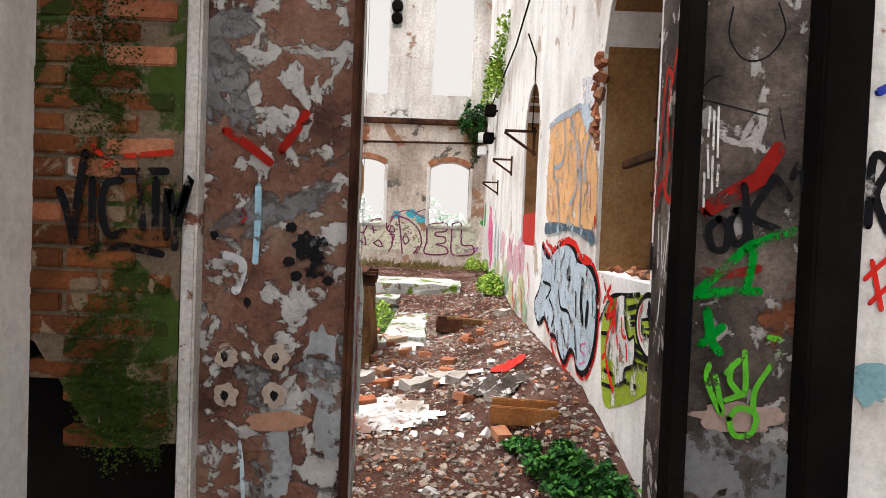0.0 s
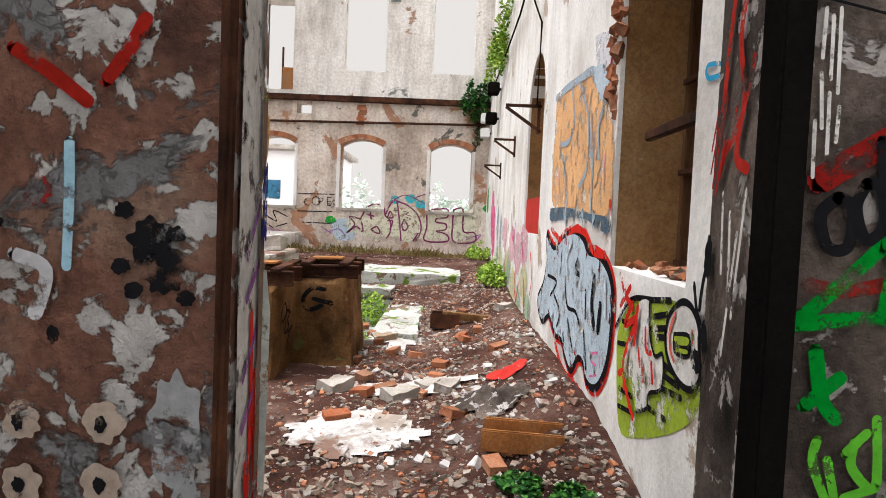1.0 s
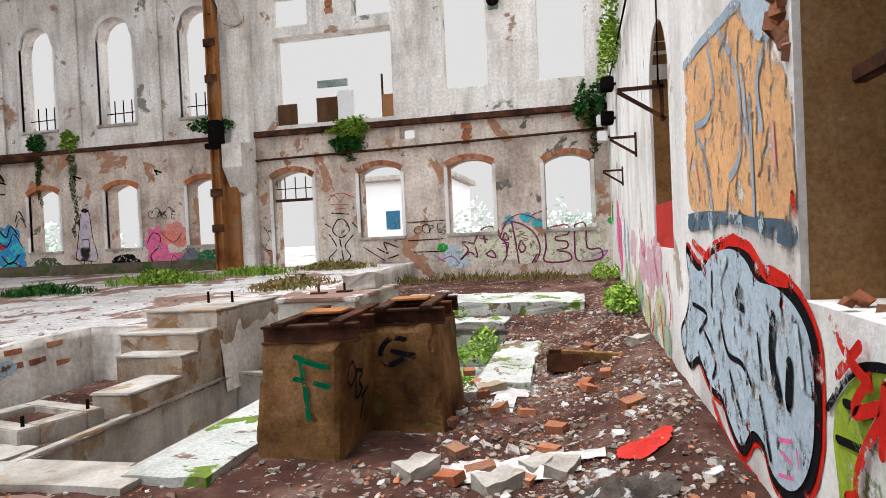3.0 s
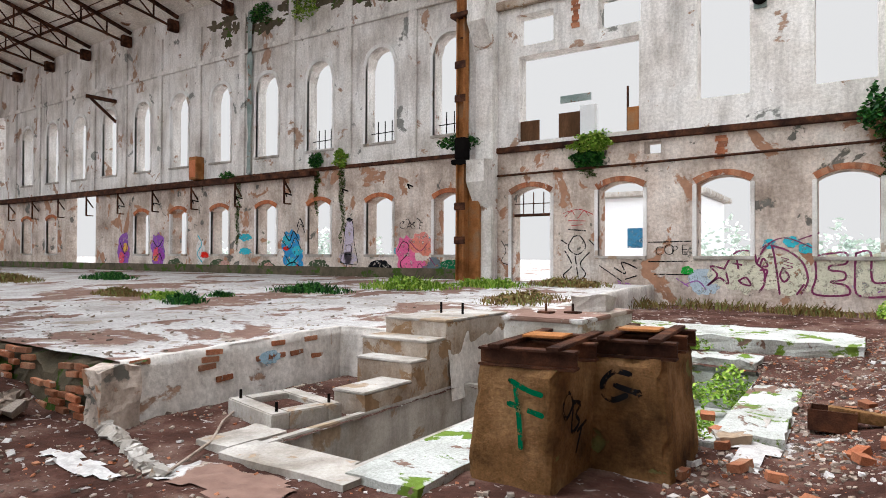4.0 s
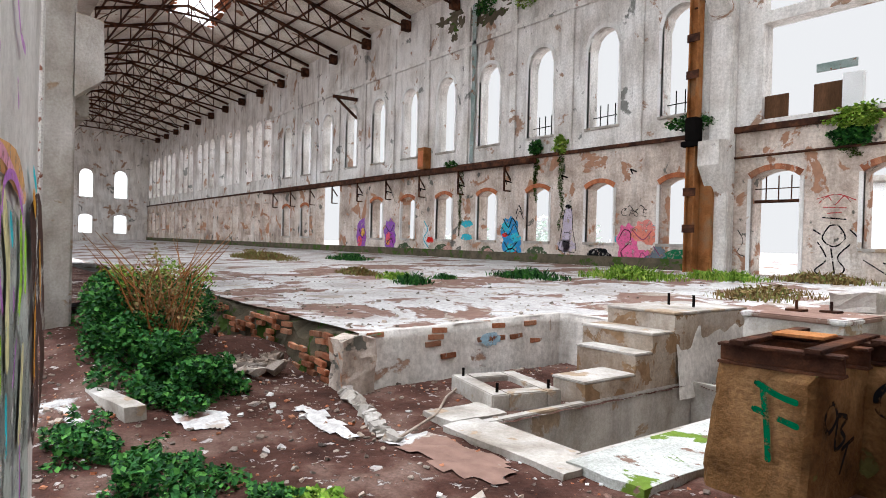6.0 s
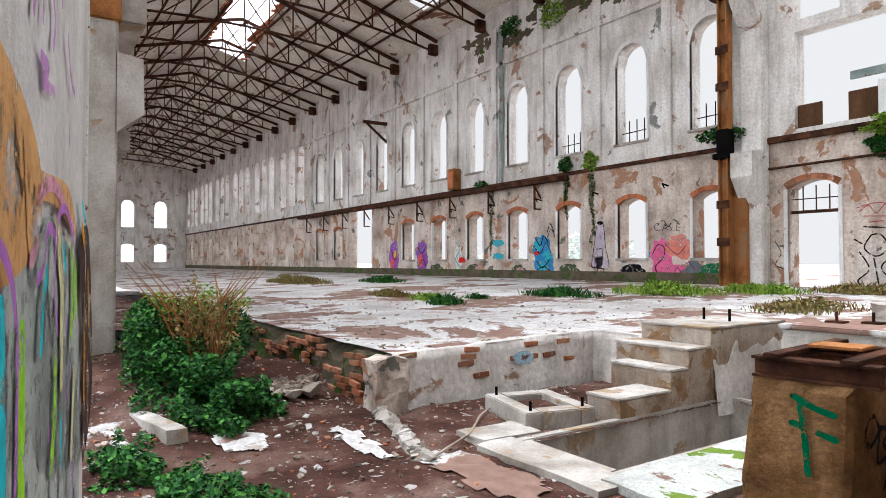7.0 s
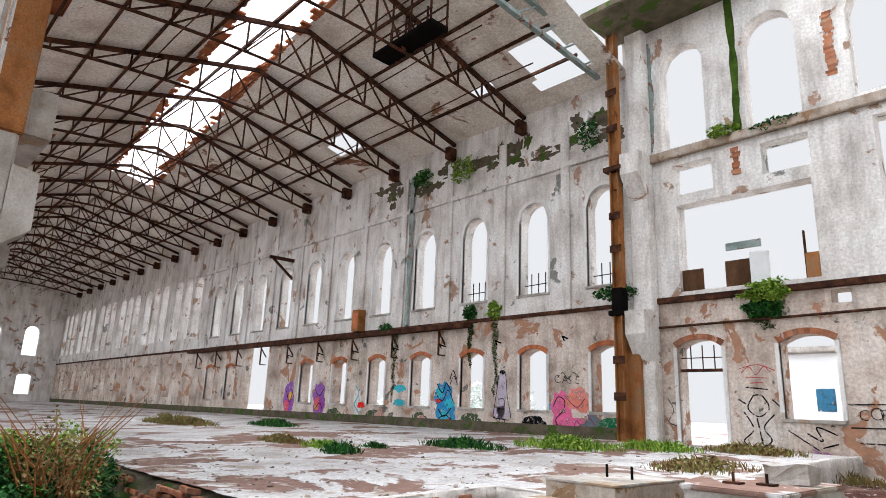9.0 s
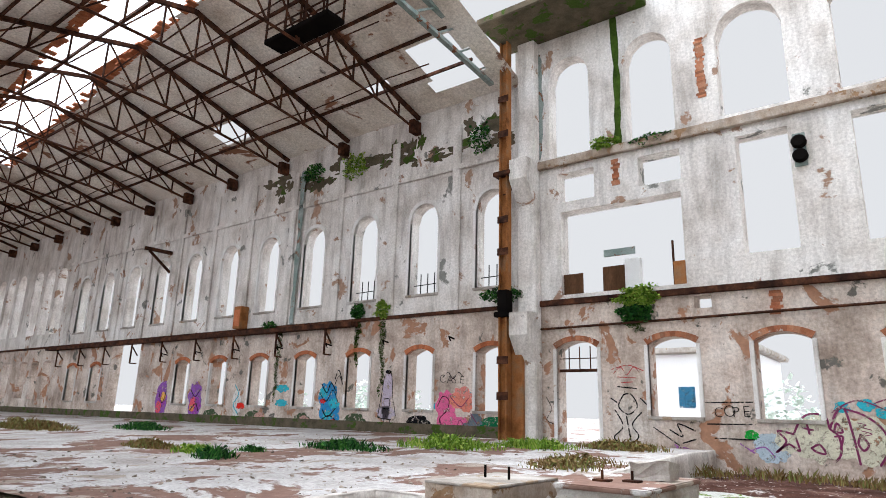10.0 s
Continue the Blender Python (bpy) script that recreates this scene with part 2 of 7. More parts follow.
def bar(bm, a, b, w, h=None):
    """A straight bar of rectangular section from a to b."""
    a, b = Vector(a), Vector(b)
    h = h or w
    d = (b - a)
    q = d.to_track_quat("Z", "Y").to_matrix()
    ux, uy = q @ Vector((1, 0, 0)), q @ Vector((0, 1, 0))
    vs = [bm.verts.new(e + ux * sx * w / 2 + uy * sy * h / 2) for e in (a, b) for sx, sy in ((-1, -1), (1, -1), (1, 1), (-1, 1))]
    for i in range(4):
        bm.faces.new((vs[i], vs[(i + 1) % 4], vs[4 + (i + 1) % 4], vs[4 + i]))
    bm.faces.new(vs[3::-1])
    bm.faces.new(vs[4:])


def tube(bm, pts, r, n=8):
    """A round tube along points, with tapering radii when r is a list."""
    rings = []
    for i, p in enumerate(pts):
        p = Vector(p)
        d = (Vector(pts[min(i + 1, len(pts) - 1)]) - Vector(pts[max(i - 1, 0)])).normalized()
        q = d.to_track_quat("Z", "Y").to_matrix()
        rr = r[i] if isinstance(r, (list, tuple)) else r
        rings.append([bm.verts.new(p + q @ Vector((math.cos(k * 2 * math.pi / n) * rr, math.sin(k * 2 * math.pi / n) * rr, 0))) for k in range(n)])
    for ra, rb in zip(rings, rings[1:]):
        for k in range(n):
            bm.faces.new((ra[k], ra[(k + 1) % n], rb[(k + 1) % n], rb[k]))
    bm.faces.new(rings[0][::-1])
    bm.faces.new(rings[-1])


def arch_z(u, o):
    a, b, zb, zs, za = o
    if za - zs < 1e-6:
        return za
    half, rise = (b - a) / 2, za - zs
    rad = (half * half + rise * rise) / (2 * rise)
    return za - rad + math.sqrt(max(0.0, rad * rad - (u - (a + b) / 2) ** 2))


def wall(bm, u0, u1, z0, z1, thick, openings, place, n=10, ragged=0.0):
    """A wall in u and z with openings (a, b, sill, spring, apex) right through it; place(u, d, z) gives the point."""
    us = sorted({u0, u1, *[o[0] for o in openings], *[o[1] for o in openings]})
    us2 = []
    for a, b in zip(us, us[1:]):
        k = max(1, int((b - a) / 1.2))
        us2 += [a + (b - a) * i / k for i in range(k)]
    us2.append(us[-1])

    def quad(*p):
        bm.faces.new([bm.verts.new(place(*q)) for q in p])

    for a, b in zip(us2, us2[1:]):
        mid = (a + b) / 2
        holes = sorted([o for o in openings if o[0] <= mid <= o[1]], key=lambda o: o[2])
        spans, low = [], z0
        for o in holes:
            spans.append((low, o[2]))
            low = o[4]
        spans.append((low, z1))
        for i, (lo, hi) in enumerate(spans):
            if hi - lo < 1e-4:
                continue
            for d in (0, thick):
                quad((a, d, lo), (b, d, lo), (b, d, hi), (a, d, hi))
        quad((a, 0, z1), (b, 0, z1), (b, thick, z1), (a, thick, z1))
    for o in openings:
        a, b, zb, zs, za = o
        quad((a, 0, zb), (b, 0, zb), (b, thick, zb), (a, thick, zb))
        for u in (a, b):
            quad((u, 0, zb), (u, thick, zb), (u, thick, zs), (u, 0, zs))
        k = n if za > zs + 1e-6 else 1
        for i in range(k):
            p, q = a + (b - a) * i / k, a + (b - a) * (i + 1) / k
            zp, zq = arch_z(p, o), arch_z(q, o)
            quad((p, 0, zp), (q, 0, zq), (q, thick, zq), (p, thick, zp))
            if k > 1:
                for d in (0, thick):
                    quad((p, d, zp), (q, d, zq), (q, d, za), (p, d, za))
    bmesh.ops.remove_doubles(bm, verts=bm.verts, dist=0.0005)
    bmesh.ops.recalc_face_normals(bm, faces=bm.faces)


def slab_grid(bm, x0, x1, y0, y1, step, height, keep=lambda x, y: True):
    """An uneven sheet over x and y."""
    nx, ny = max(1, round((x1 - x0) / step)), max(1, round((y1 - y0) / step))
    vs = {}
    for i in range(nx + 1):
        for j in range(ny + 1):
            x, y = x0 + (x1 - x0) * i / nx, y0 + (y1 - y0) * j / ny
            vs[i, j] = (x, y)
    made = {}

    def v(i, j):
        if (i, j) not in made:
            x, y = vs[i, j]
            made[i, j] = bm.verts.new((x, y, height(x, y)))
        return made[i, j]

    for i in range(nx):
        for j in range(ny):
            cx, cy = (vs[i, j][0] + vs[i + 1, j + 1][0]) / 2, (vs[i, j][1] + vs[i + 1, j + 1][1]) / 2
            if keep(cx, cy):
                bm.faces.new((v(i, j), v(i + 1, j), v(i + 1, j + 1), v(i, j + 1)))


def fbm(x, y, s, z=0.0):
    return noise.fractal(Vector((x * s, y * s, z)), 1.0, 2.0, 4)


def leaves(bm, centre, size, count, leaf, rng, dome=True):
    """A bush crown of many small bent leaves with an uneven outline."""
    cx, cy, cz = centre
    sx, sy, sz = size
    for _ in range(count):
        while True:
            u = Vector((rng.uniform(-1, 1), rng.uniform(-1, 1), rng.uniform(0 if dome else -1, 1)))
            lim = 0.72 + 0.45 * noise.noise(Vector((u.x * 2.3 + cx, u.y * 2.3 + cy, u.z * 2 + cz)))
            if u.length < lim and rng.random() < 0.25 + u.length:
                break
        p = Vector((cx + u.x * sx, cy + u.y * sy, cz + u.z * sz))
        s = leaf * rng.uniform(0.6, 1.4)
        rot = Euler((rng.uniform(-0.9, 0.9), rng.uniform(-0.9, 0.9), rng.uniform(0, 6.28))).to_matrix()
        pts = [(-0.5, 0, 0), (0, -0.32, 0.08), (0.5, 0, 0.0), (0, 0.32, 0.08)]
        bm.faces.new([bm.verts.new(p + rot @ Vector(q) * s) for q in pts])


def grass(bm, cx, cy, sx, sy, z, count, h, rng):
    for _ in range(count):
        a, r = rng.uniform(0, 6.28), math.sqrt(rng.random())
        if rng.random() > 1.15 - r * 0.6 + 0.5 * noise.noise(Vector((math.cos(a) * r * 3 + cx, math.sin(a) * r * 3 + cy, 0))):
            continue
        p = Vector((cx + math.cos(a) * r * sx, cy + math.sin(a) * r * sy, z))
        hh = h * rng.uniform(0.4, 1.2) * (1.15 - r * 0.7)
        b = rng.uniform(0, 6.28)
        d = Vector((math.cos(b), math.sin(b), 0))
        e = Vector((-d.y, d.x, 0)) * rng.uniform(0.005, 0.011)
        t = p + d * hh * rng.uniform(0.2, 0.7) + Vector((0, 0, hh))
        m = p + d * hh * 0.15 + Vector((0, 0, hh * 0.55))
        bm.faces.new([bm.verts.new(q) for q in (p - e, p + e, m + e * 1.3, t, m - e * 1.3)])


def chunk(bm, p, s, rng, flat=0.6):
    """An irregular broken stone."""
    rot = Euler((rng.uniform(0, 6.28), rng.uniform(0, 6.28), rng.uniform(0, 6.28))).to_matrix()
    vs = []
    for sx in (-1, 1):
        for sy in (-1, 1):
            for sz in (-1, 1):
                q = Vector((sx * rng.uniform(0.5, 1), sy * rng.uniform(0.4, 0.9), sz * rng.uniform(0.3, 0.6))) * s * 0.5
                q = rot @ q
                q.z *= flat
                vs.append(bm.verts.new(Vector(p) + q))
    for f in ((0, 1, 3, 2), (4, 6, 7, 5), (0, 4, 5, 1), (2, 3, 7, 6), (0, 2, 6, 4), (1, 5, 7, 3)):
        bm.faces.new([vs[i] for i in f])


# ---- large structure ----
FAR, RIGHT, END = 20.0, 1.68, -77.0
TOP, EAVE = 14.2, 12.0


def smooth(a, b, v):
    t = min(1.0, max(0.0, (v - a) / (b - a)))
    return t * t * (3 - 2 * t)


def deck_z(x, y):
    """Height of the raised floor, which climbs gently to the far wall."""
    return 0.62 + 0.4 * smooth(7.0, 20.0, y) + 0.02 * fbm(x, y, 0.7) + 0.012 * fbm(x, y, 3.0, 5)


def low_z(x, y):
    """Height of the rubble floor."""
    z = 0.55 * smooth(10.5, 18.5, y) + 0.035 * fbm(x, y, 1.1) + 0.02 * fbm(x, y, 4.5, 3)
    z += 0.10 * smooth(0.5, 0.0, abs(x - 1.55)) * smooth(3.6, 5, y)
    z += 0.26 * smooth(0.2, 1.6, x) * smooth(3.9, 6.5, y) * (1 - smooth(12, 17, y))
    z += 0.28 * smooth(1.0, 0.0, math.hypot(x + 7.5, (y - 6.6) * 0.9)) + 0.5 * smooth(2.6, 0.0, math.hypot((x + 8.6) * 0.6, y - 4.6))
    return z


def on_deck(x, y):
    return (x < -5.5 and y > 7.0) or (x < -3.63 and y > 10.3)


PITS = [(-3.60, -2.56, 7.38, 10.6), (-1.35, -0.35, 9.6, 13.2), (-5.5, -3.45, 11.5, 11.6)]


def in_pit(x, y):
    return any(a < x < b and c < y < d for a, b, c, d in PITS[:2])


bm = bmesh.new()
box(bm, -400, 400, -400, 400, -1.6, -1.5)
structure("ground", bm, M["slab"], "pale dusty ground reaching to the horizon", "ground")
bm = bmesh.new()
slab_grid(bm, -400, 400, 20.55, 400, 20, lambda x, y: 0.95)
structure("ground_outside", bm, M["slab"], "pale dusty yard outside the far wall", "ground")
bm = bmesh.new()
slab_grid(bm, -14, 1.75, 3.0, 20.05, 0.09, lambda x, y: low_z(x, y), lambda x, y: not on_deck(x - 0.15, y - 0.15) and not in_pit(x, y))
floor_low = structure("floor", bm, M["dirt"], "rubble-strewn brown dirt floor with plaster dust", "floor")
bm = bmesh.new()
slab_grid(bm, -77, -14, -6, 7.1, 0.8, lambda x, y: 0.25 + 0.05 * fbm(x, y, 0.5))
slab_grid(bm, -14, 6, -8, 3.0, 0.4, lambda x, y: 0.0 + 0.03 * fbm(x, y, 0.9))
structure("floor_near", bm, M["dirt"], "dirt floor along the near side of the hall", "floor")
bm = bmesh.new()
slab_grid(bm, -18, -5.5, 7.0, 20.0, 0.16, deck_z)
slab_grid(bm, -5.5, -3.63, 10.3, 20.0, 0.16, deck_z)
slab_grid(bm, END, -18, 7.0, 20.0, 0.8, deck_z)
structure("floor_deck", bm, M["slab"], "raised hall floor of pale dusty cracked concrete", "floor")

# front of the raised floor
bm = bmesh.new()
for (xa, ya), (xb, yb) in (((-5.5, 7.0), (-5.5, 10.35)), ((-5.5, 10.3), (-3.63, 10.3)), ((-3.63, 10.3), (-3.63, 20.0))):
    k = int(math.hypot(xb - xa, yb - ya) / 0.12)
    nx, ny = (yb - ya), -(xb - xa)
    ln = math.hypot(nx, ny)
    nx, ny = nx / ln, ny / ln
    rows = []
    for i in range(k + 1):
        x, y = xa + (xb - xa) * i / k, ya + (yb - ya) * i / k
        col = []
        for j in range(8):
            f = j / 7
            o = 0.03 * fbm(x + y, f * 0.8, 1.4) + 0.012 * fbm(x + y, f * 0.8, 6.0) + 0.08 * (1 - f)
            zt = deck_z(x, y) + 0.004
            col.append(bm.verts.new((x + nx * o, y + ny * o, -0.15 + (zt + 0.15) * f)))
        col.append(bm.verts.new((x - nx * 0.12, y - ny * 0.12, deck_z(x, y) + 0.006)))
        rows.append(col)
    for a, b in zip(rows, rows[1:]):
        for j in range(8):
            bm.faces.new((a[j], b[j], b[j + 1], a[j + 1]))
deck_front = structure("wall_deck_front", bm, M["plaster"], "worn whitewashed retaining wall with brick showing through", "wall")
deck_front.data.polygons.foreach_set("use_smooth", [True] * len(deck_front.data.polygons))
bm = bmesh.new()
k = 60
rows = []
for i in range(k + 1):
    x = -5.40 - (8.6 / k) * i
    col = []
    for j in range(7):
        f = j / 6
        zt = deck_z(x, 7.0) - 0.05 - 0.28 * max(0, fbm(x, 1.0, 1.3)) * smooth(-5.6, -6.2, x)
        o = 0.10 * fbm(x, f * 1.2, 1.6, 7) + 0.05 * fbm(x, f, 6.0, 7)
        col.append(bm.verts.new((x, 6.98 - o - 0.15 * (1 - f), -0.15 + (zt + 0.15) * f)))
    col.append(bm.verts.new((x, 7.25, deck_z(x, 7.25) - 0.005)))
    rows.append(col)
for a, b in zip(rows, rows[1:]):
    for j in range(7):
        bm.faces.new((b[j], a[j], a[j + 1], b[j + 1]))
structure("wall_deck_broken", bm, M["mortar"], "broken ochre edge of the raised floor", "wall")

bm = bmesh.new()
box(bm, -5.68, -5.32, 6.72, 7.12, -0.1, 0.58, 0, 0.06, 9)
structure("wall_deck_corner", bm, M["plaster_low"], "crumbling corner of the raised floor", "wall")

# far wall with its windows
opens_low, opens_up = [], []
right_low = [(-7.72, -6.50, 1.02, 3.55, 3.76), (-5.10, -3.89, 1.77, 3.56, 3.75), (-2.57, -1.36, 1.77, 3.56, 3.75), (0.02, 1.20, 1.77, 3.52, 3.71)]
right_mid = [(-7.52, -4.00, 5.08, 7.58, 7.58), (-7.60, -6.42, 7.88, 8.80, 8.80), (-5.12, -3.96, 7.93, 8.80, 8.80),
             (-2.57, -1.36, 5.68, 8.77, 8.77), (-0.03, 1.17, 5.68, 8.80, 8.80),
             (-7.85, -6.50, 9.36, 12.0, 12.66), (-5.40, -4.02, 9.38, 11.9, 12.58), (-2.85, -1.22, 9.42, 11.75, 12.52), (-0.15, 1.20, 9.42, 11.75, 12.52)]
PITCH = 2.81
left_low, left_up = [], []
for i in range(11):
    c = -9.92 - PITCH * i
    left_up.append((c - 0.63, c + 0.63, 5.58, 8.17, 8.80))
    if i == 7 or i == 8:
        continue
    left_low.append((c - 0.56, c + 0.56, 1.79, 3.55, 3.74))
left_low.append((-33.65, -30.75, 1.0, 4.72, 4.72))
x = -41.4
while x > END + 4:
    for k in range(3):
        left_up.append((x - 0.62, x + 0.62, 5.7, 9.35, 9.9))
        left_low.append((x - 0.55, x + 0.55, 1.85, 4.0, 4.1))
        x -= 1.75
    x -= 0.9
left_low = [o for o in left_low if not (o[0] < -30.75 and o[1] > -33.65 and o[4] < 4)]
to_far = lambda u, d, z: (u, FAR + d, z)
bm = bmesh.new()
wall(bm, END, RIGHT + 0.5, 0.3, 4.85, 0.55, right_low + left_low + [(-3.86, -3.44, 4.42, 4.74, 4.74)], to_far)
structure("wall_far_lower", bm, M["plaster_low"], "long stained plaster wall with arched window openings, lower storey", "wall")
bm = bmesh.new()
wall(bm, END, -9.05, 4.85, EAVE + 0.3, 0.5, left_up, to_far)
structure("wall_far_upper", bm, M["plaster"], "pale grey plaster wall with tall arched window openings", "wall")
bm = bmesh.new()
wall(bm, -9.05, RIGHT + 0.5, 4.85, TOP, 0.5, right_mid, to_far)
structure("wall_far_tower", bm, M["plaster"], "tall pale plaster wall with large empty windows", "wall")

# right-hand end wall
right_open = [(4.55, 5.88, 1.34, 3.05, 3.62), (9.25, 10.7, 1.45, 3.25, 3.75)]
bm = bmesh.new()
wall(bm, 3.3, FAR, -0.3, TOP, 0.62, right_open, lambda u, d, z: (RIGHT + d, u, z))
structure("wall_right", bm, M["plaster_white"], "whitewashed end wall with arched openings covered in graffiti", "wall")
bm = bmesh.new()
wall(bm, -6, 7.5, -0.3, TOP, 0.3, [], lambda u, d, z: (RIGHT + 3.2 + d, u, z))
wall(bm, 7.5, 22, -0.3, TOP, 0.3, [], lambda u, d, z: (RIGHT + 3.2 + d, u, z))
structure("wall_behind", bm, M["brown_reveal"], "brown plaster wall of the space behind the end wall", "wall")

# far end of the hall
end_open = [(y0, y0 + 1.3, zb, zs, za) for y0 in (6.2, 9.4, 13.2, 16.6) for zb, zs, za in ((1.7, 3.5, 3.7), (5.6, 8.0, 8.6))]
bm = bmesh.new()
wall(bm, -8, FAR, 0.3, 14, 0.5, end_open, lambda u, d, z: (END - d, u, z))
structure("wall_end", bm, M["plaster"], "far gable wall of the hall with arched windows", "wall")
# near side of the hall
near_open = [(-20.4 - 8 * i, -12.8 - 8 * i, 0.2, 10.6, 10.6) for i in range(7)]
bm = bmesh.new()
wall(bm, END, -10.5, 0.0, EAVE, 0.4, near_open, lambda u, d, z: (u, -4.0 - d, z))
structure("wall_near", bm, M["plaster"], "near side wall of the hall with wide openings", "wall")

# partition with the doorway
def partition(x):
    return 3.38 - 0.1375 * x


bm = bmesh.new()


def face(bm, *p):
    bm.faces.new([bm.verts.new(q) for q in p])


def prism(bm, pts, z0, z1, n=1, rough=0.0):
    k = len(pts)
    rows = []
    for j in range(n + 1):
        z = z0 + (z1 - z0) * j / n
        row = []
        for x_, y_ in pts:
            d = noise.noise_vector(Vector((x_ * 2, y_ * 2, z * 2.2))) * rough
            row.append(bm.verts.new((x_ + d.x, y_ + d.y, z)))
        rows.append(row)
    for a, b in zip(rows, rows[1:]):
        for i in range(k):
            bm.faces.new((a[i], a[(i + 1) % k], b[(i + 1) % k], b[i]))
    bm.faces.new(rows[0][::-1])
    bm.faces.new(rows[-1])


prism(bm, [(-0.37, 3.06), (0.15, 3.06), (0.15, 3.12), (0.13, 3.342), (-0.37, 3.342)], -0.2, 6.0, 40, 0.004)
pier_left = structure("wall_pier_left", bm, M["pier"], "doorway pier with peeling brown and grey plaster", "wall")
bm = bmesh.new()
prism(bm, [(0.13, 3.345), (0.13, 3.372), (-1.85, 3.645), (-1.85, 3.345)], -0.2, 6.0, 40, 0.004)
structure("wall_pier_hall", bm, M["plaster_white"], "whitewashed hall side of the pier with bright graffiti", "wall")
bm = bmesh.new()
prism(bm, [(1.30, 3.06), (1.56, 3.06), (1.75, 3.06), (1.75, 3.50), (1.335, 3.485), (1.30, 3.16)], -0.2, 6.0, 40, 0.003)
structure("wall_pier_right", bm, M["pier_dark"], "sooty grey doorway pier with flaking paint", "wall")
bm = bmesh.new()
box(bm, -9, 6, 3.07, 3.36, 6.0, TOP)
structure("wall_partition", bm, M["plaster"], "plaster wall above the doorway", "wall")
# room behind the camera
bm = bmesh.new()
wall(bm, -2.6, 6, -0.3, 6, 0.3, [(-1.6, 3.6, 0.8, 5.0, 5.0)], lambda u, d, z: (u, -3.0 - d, z))
structure("wall_room_back", bm, M["plaster_white"], "back wall of the entrance room with a wide opening", "wall")
bm = bmesh.new()
wall(bm, -3.0, 3.06, -0.3, 6, 0.3, [], lambda u, d, z: (2.12 + d, u, z))
structure("wall_room_right", bm, M["plaster_white"], "white plaster side wall with painted tags", "wall")
bm = bmesh.new()
wall(bm, -3.0, 2.2, -0.3, 6, 0.3, [], lambda u, d, z: (-1.02 - d, u, z))
structure("wall_room_left", bm, M["plaster_white"], "white plaster side wall", "wall")
bm = bmesh.new()
box(bm, 2.42, 6, -3.3, 3.06, 6.0, 6.2)
structure("ceiling", bm, M["plaster"], "plain plaster ceiling beside the roofless entrance", "ceiling")

# roof of the hall
RIDGE_Y, SLOPE = 12.9, 0.27
roof_z = lambda y: EAVE + 0.28 + SLOPE * (FAR - RIDGE_Y) - SLOPE * abs(y - RIDGE_Y)
rr = random.Random(4)
HOLES = [(-22.4, -20.6, 17.2, 18.2), (-11.6, -9.7, 17.2, 19.3), (-34, -30.5, 7.2, 8.4), (-19, -15, 5.6, 6.2), (-14.0, -13.3, 18.0, 18.4)]


sky_y = lambda x: 12.0 - 0.1 * (x + 22)


def roof_keep(x, y):
    if -37 < x < -11.5 and abs(y - sky_y(x)) < 1.25:
        return False
    return not any(a + 0.35 * noise.noise(Vector((x * 2, y * 2, 1))) < x < b + 0.35 * noise.noise(Vector((y * 2, x * 2, 4))) and c < y < d for a, b, c, d in HOLES)


bm = bmesh.new()
slab_grid(bm, END, -8.8, 3.9, FAR, 0.25, lambda x, y: roof_z(y) + 0.01 * fbm(x, y, 1.0), roof_keep)
ceiling_hall = structure("ceiling_hall", bm, M["roof"], "stained cream roof boards with a long open skylight", "ceiling")
bm = bmesh.new()
slab_grid(bm, END, -9.5, 3.9, FAR, 1.0, lambda x, y: roof_z(y) + 0.12, lambda x, y: roof_keep(x, y) and not (x > -24 and y > 16))
structure("roof", bm, M["terracotta"], "terracotta tiled roof skin over the hall", "roof")
for off, nm in ((-1.25, 0), (1.25, 1)):
    bm = bmesh.new()
    rng = random.Random(7 + nm)
    xx = -36.8
    while xx < -12.6:
        w = rng.uniform(0.18, 0.3)
        y0 = sky_y(xx) + off
        d = rng.uniform(0.05, 0.34) * (1 if nm == 0 else -1)
        a, b = sorted((y0 - 0.1 * (1 if nm == 0 else -1), y0 + d))
        if rng.random() < 0.85:
            box(bm, xx, xx + w, a, b, roof_z(y0) - 0.02, roof_z(y0) + 0.05)
        xx += w + rng.uniform(0, 0.06)
    structure("trim_skylight", bm, M["terracotta"], "row of broken terracotta tiles along the skylight edge", "trim")

# slab over the tower bay
bm = bmesh.new()
box(bm, -9.3, -4.6, 18.0, 20.0, 13.45, 13.7, 0.03)
structure("ceiling_tower", bm, M["mortar"], "remaining strip of sooty concrete roof slab", "ceiling")


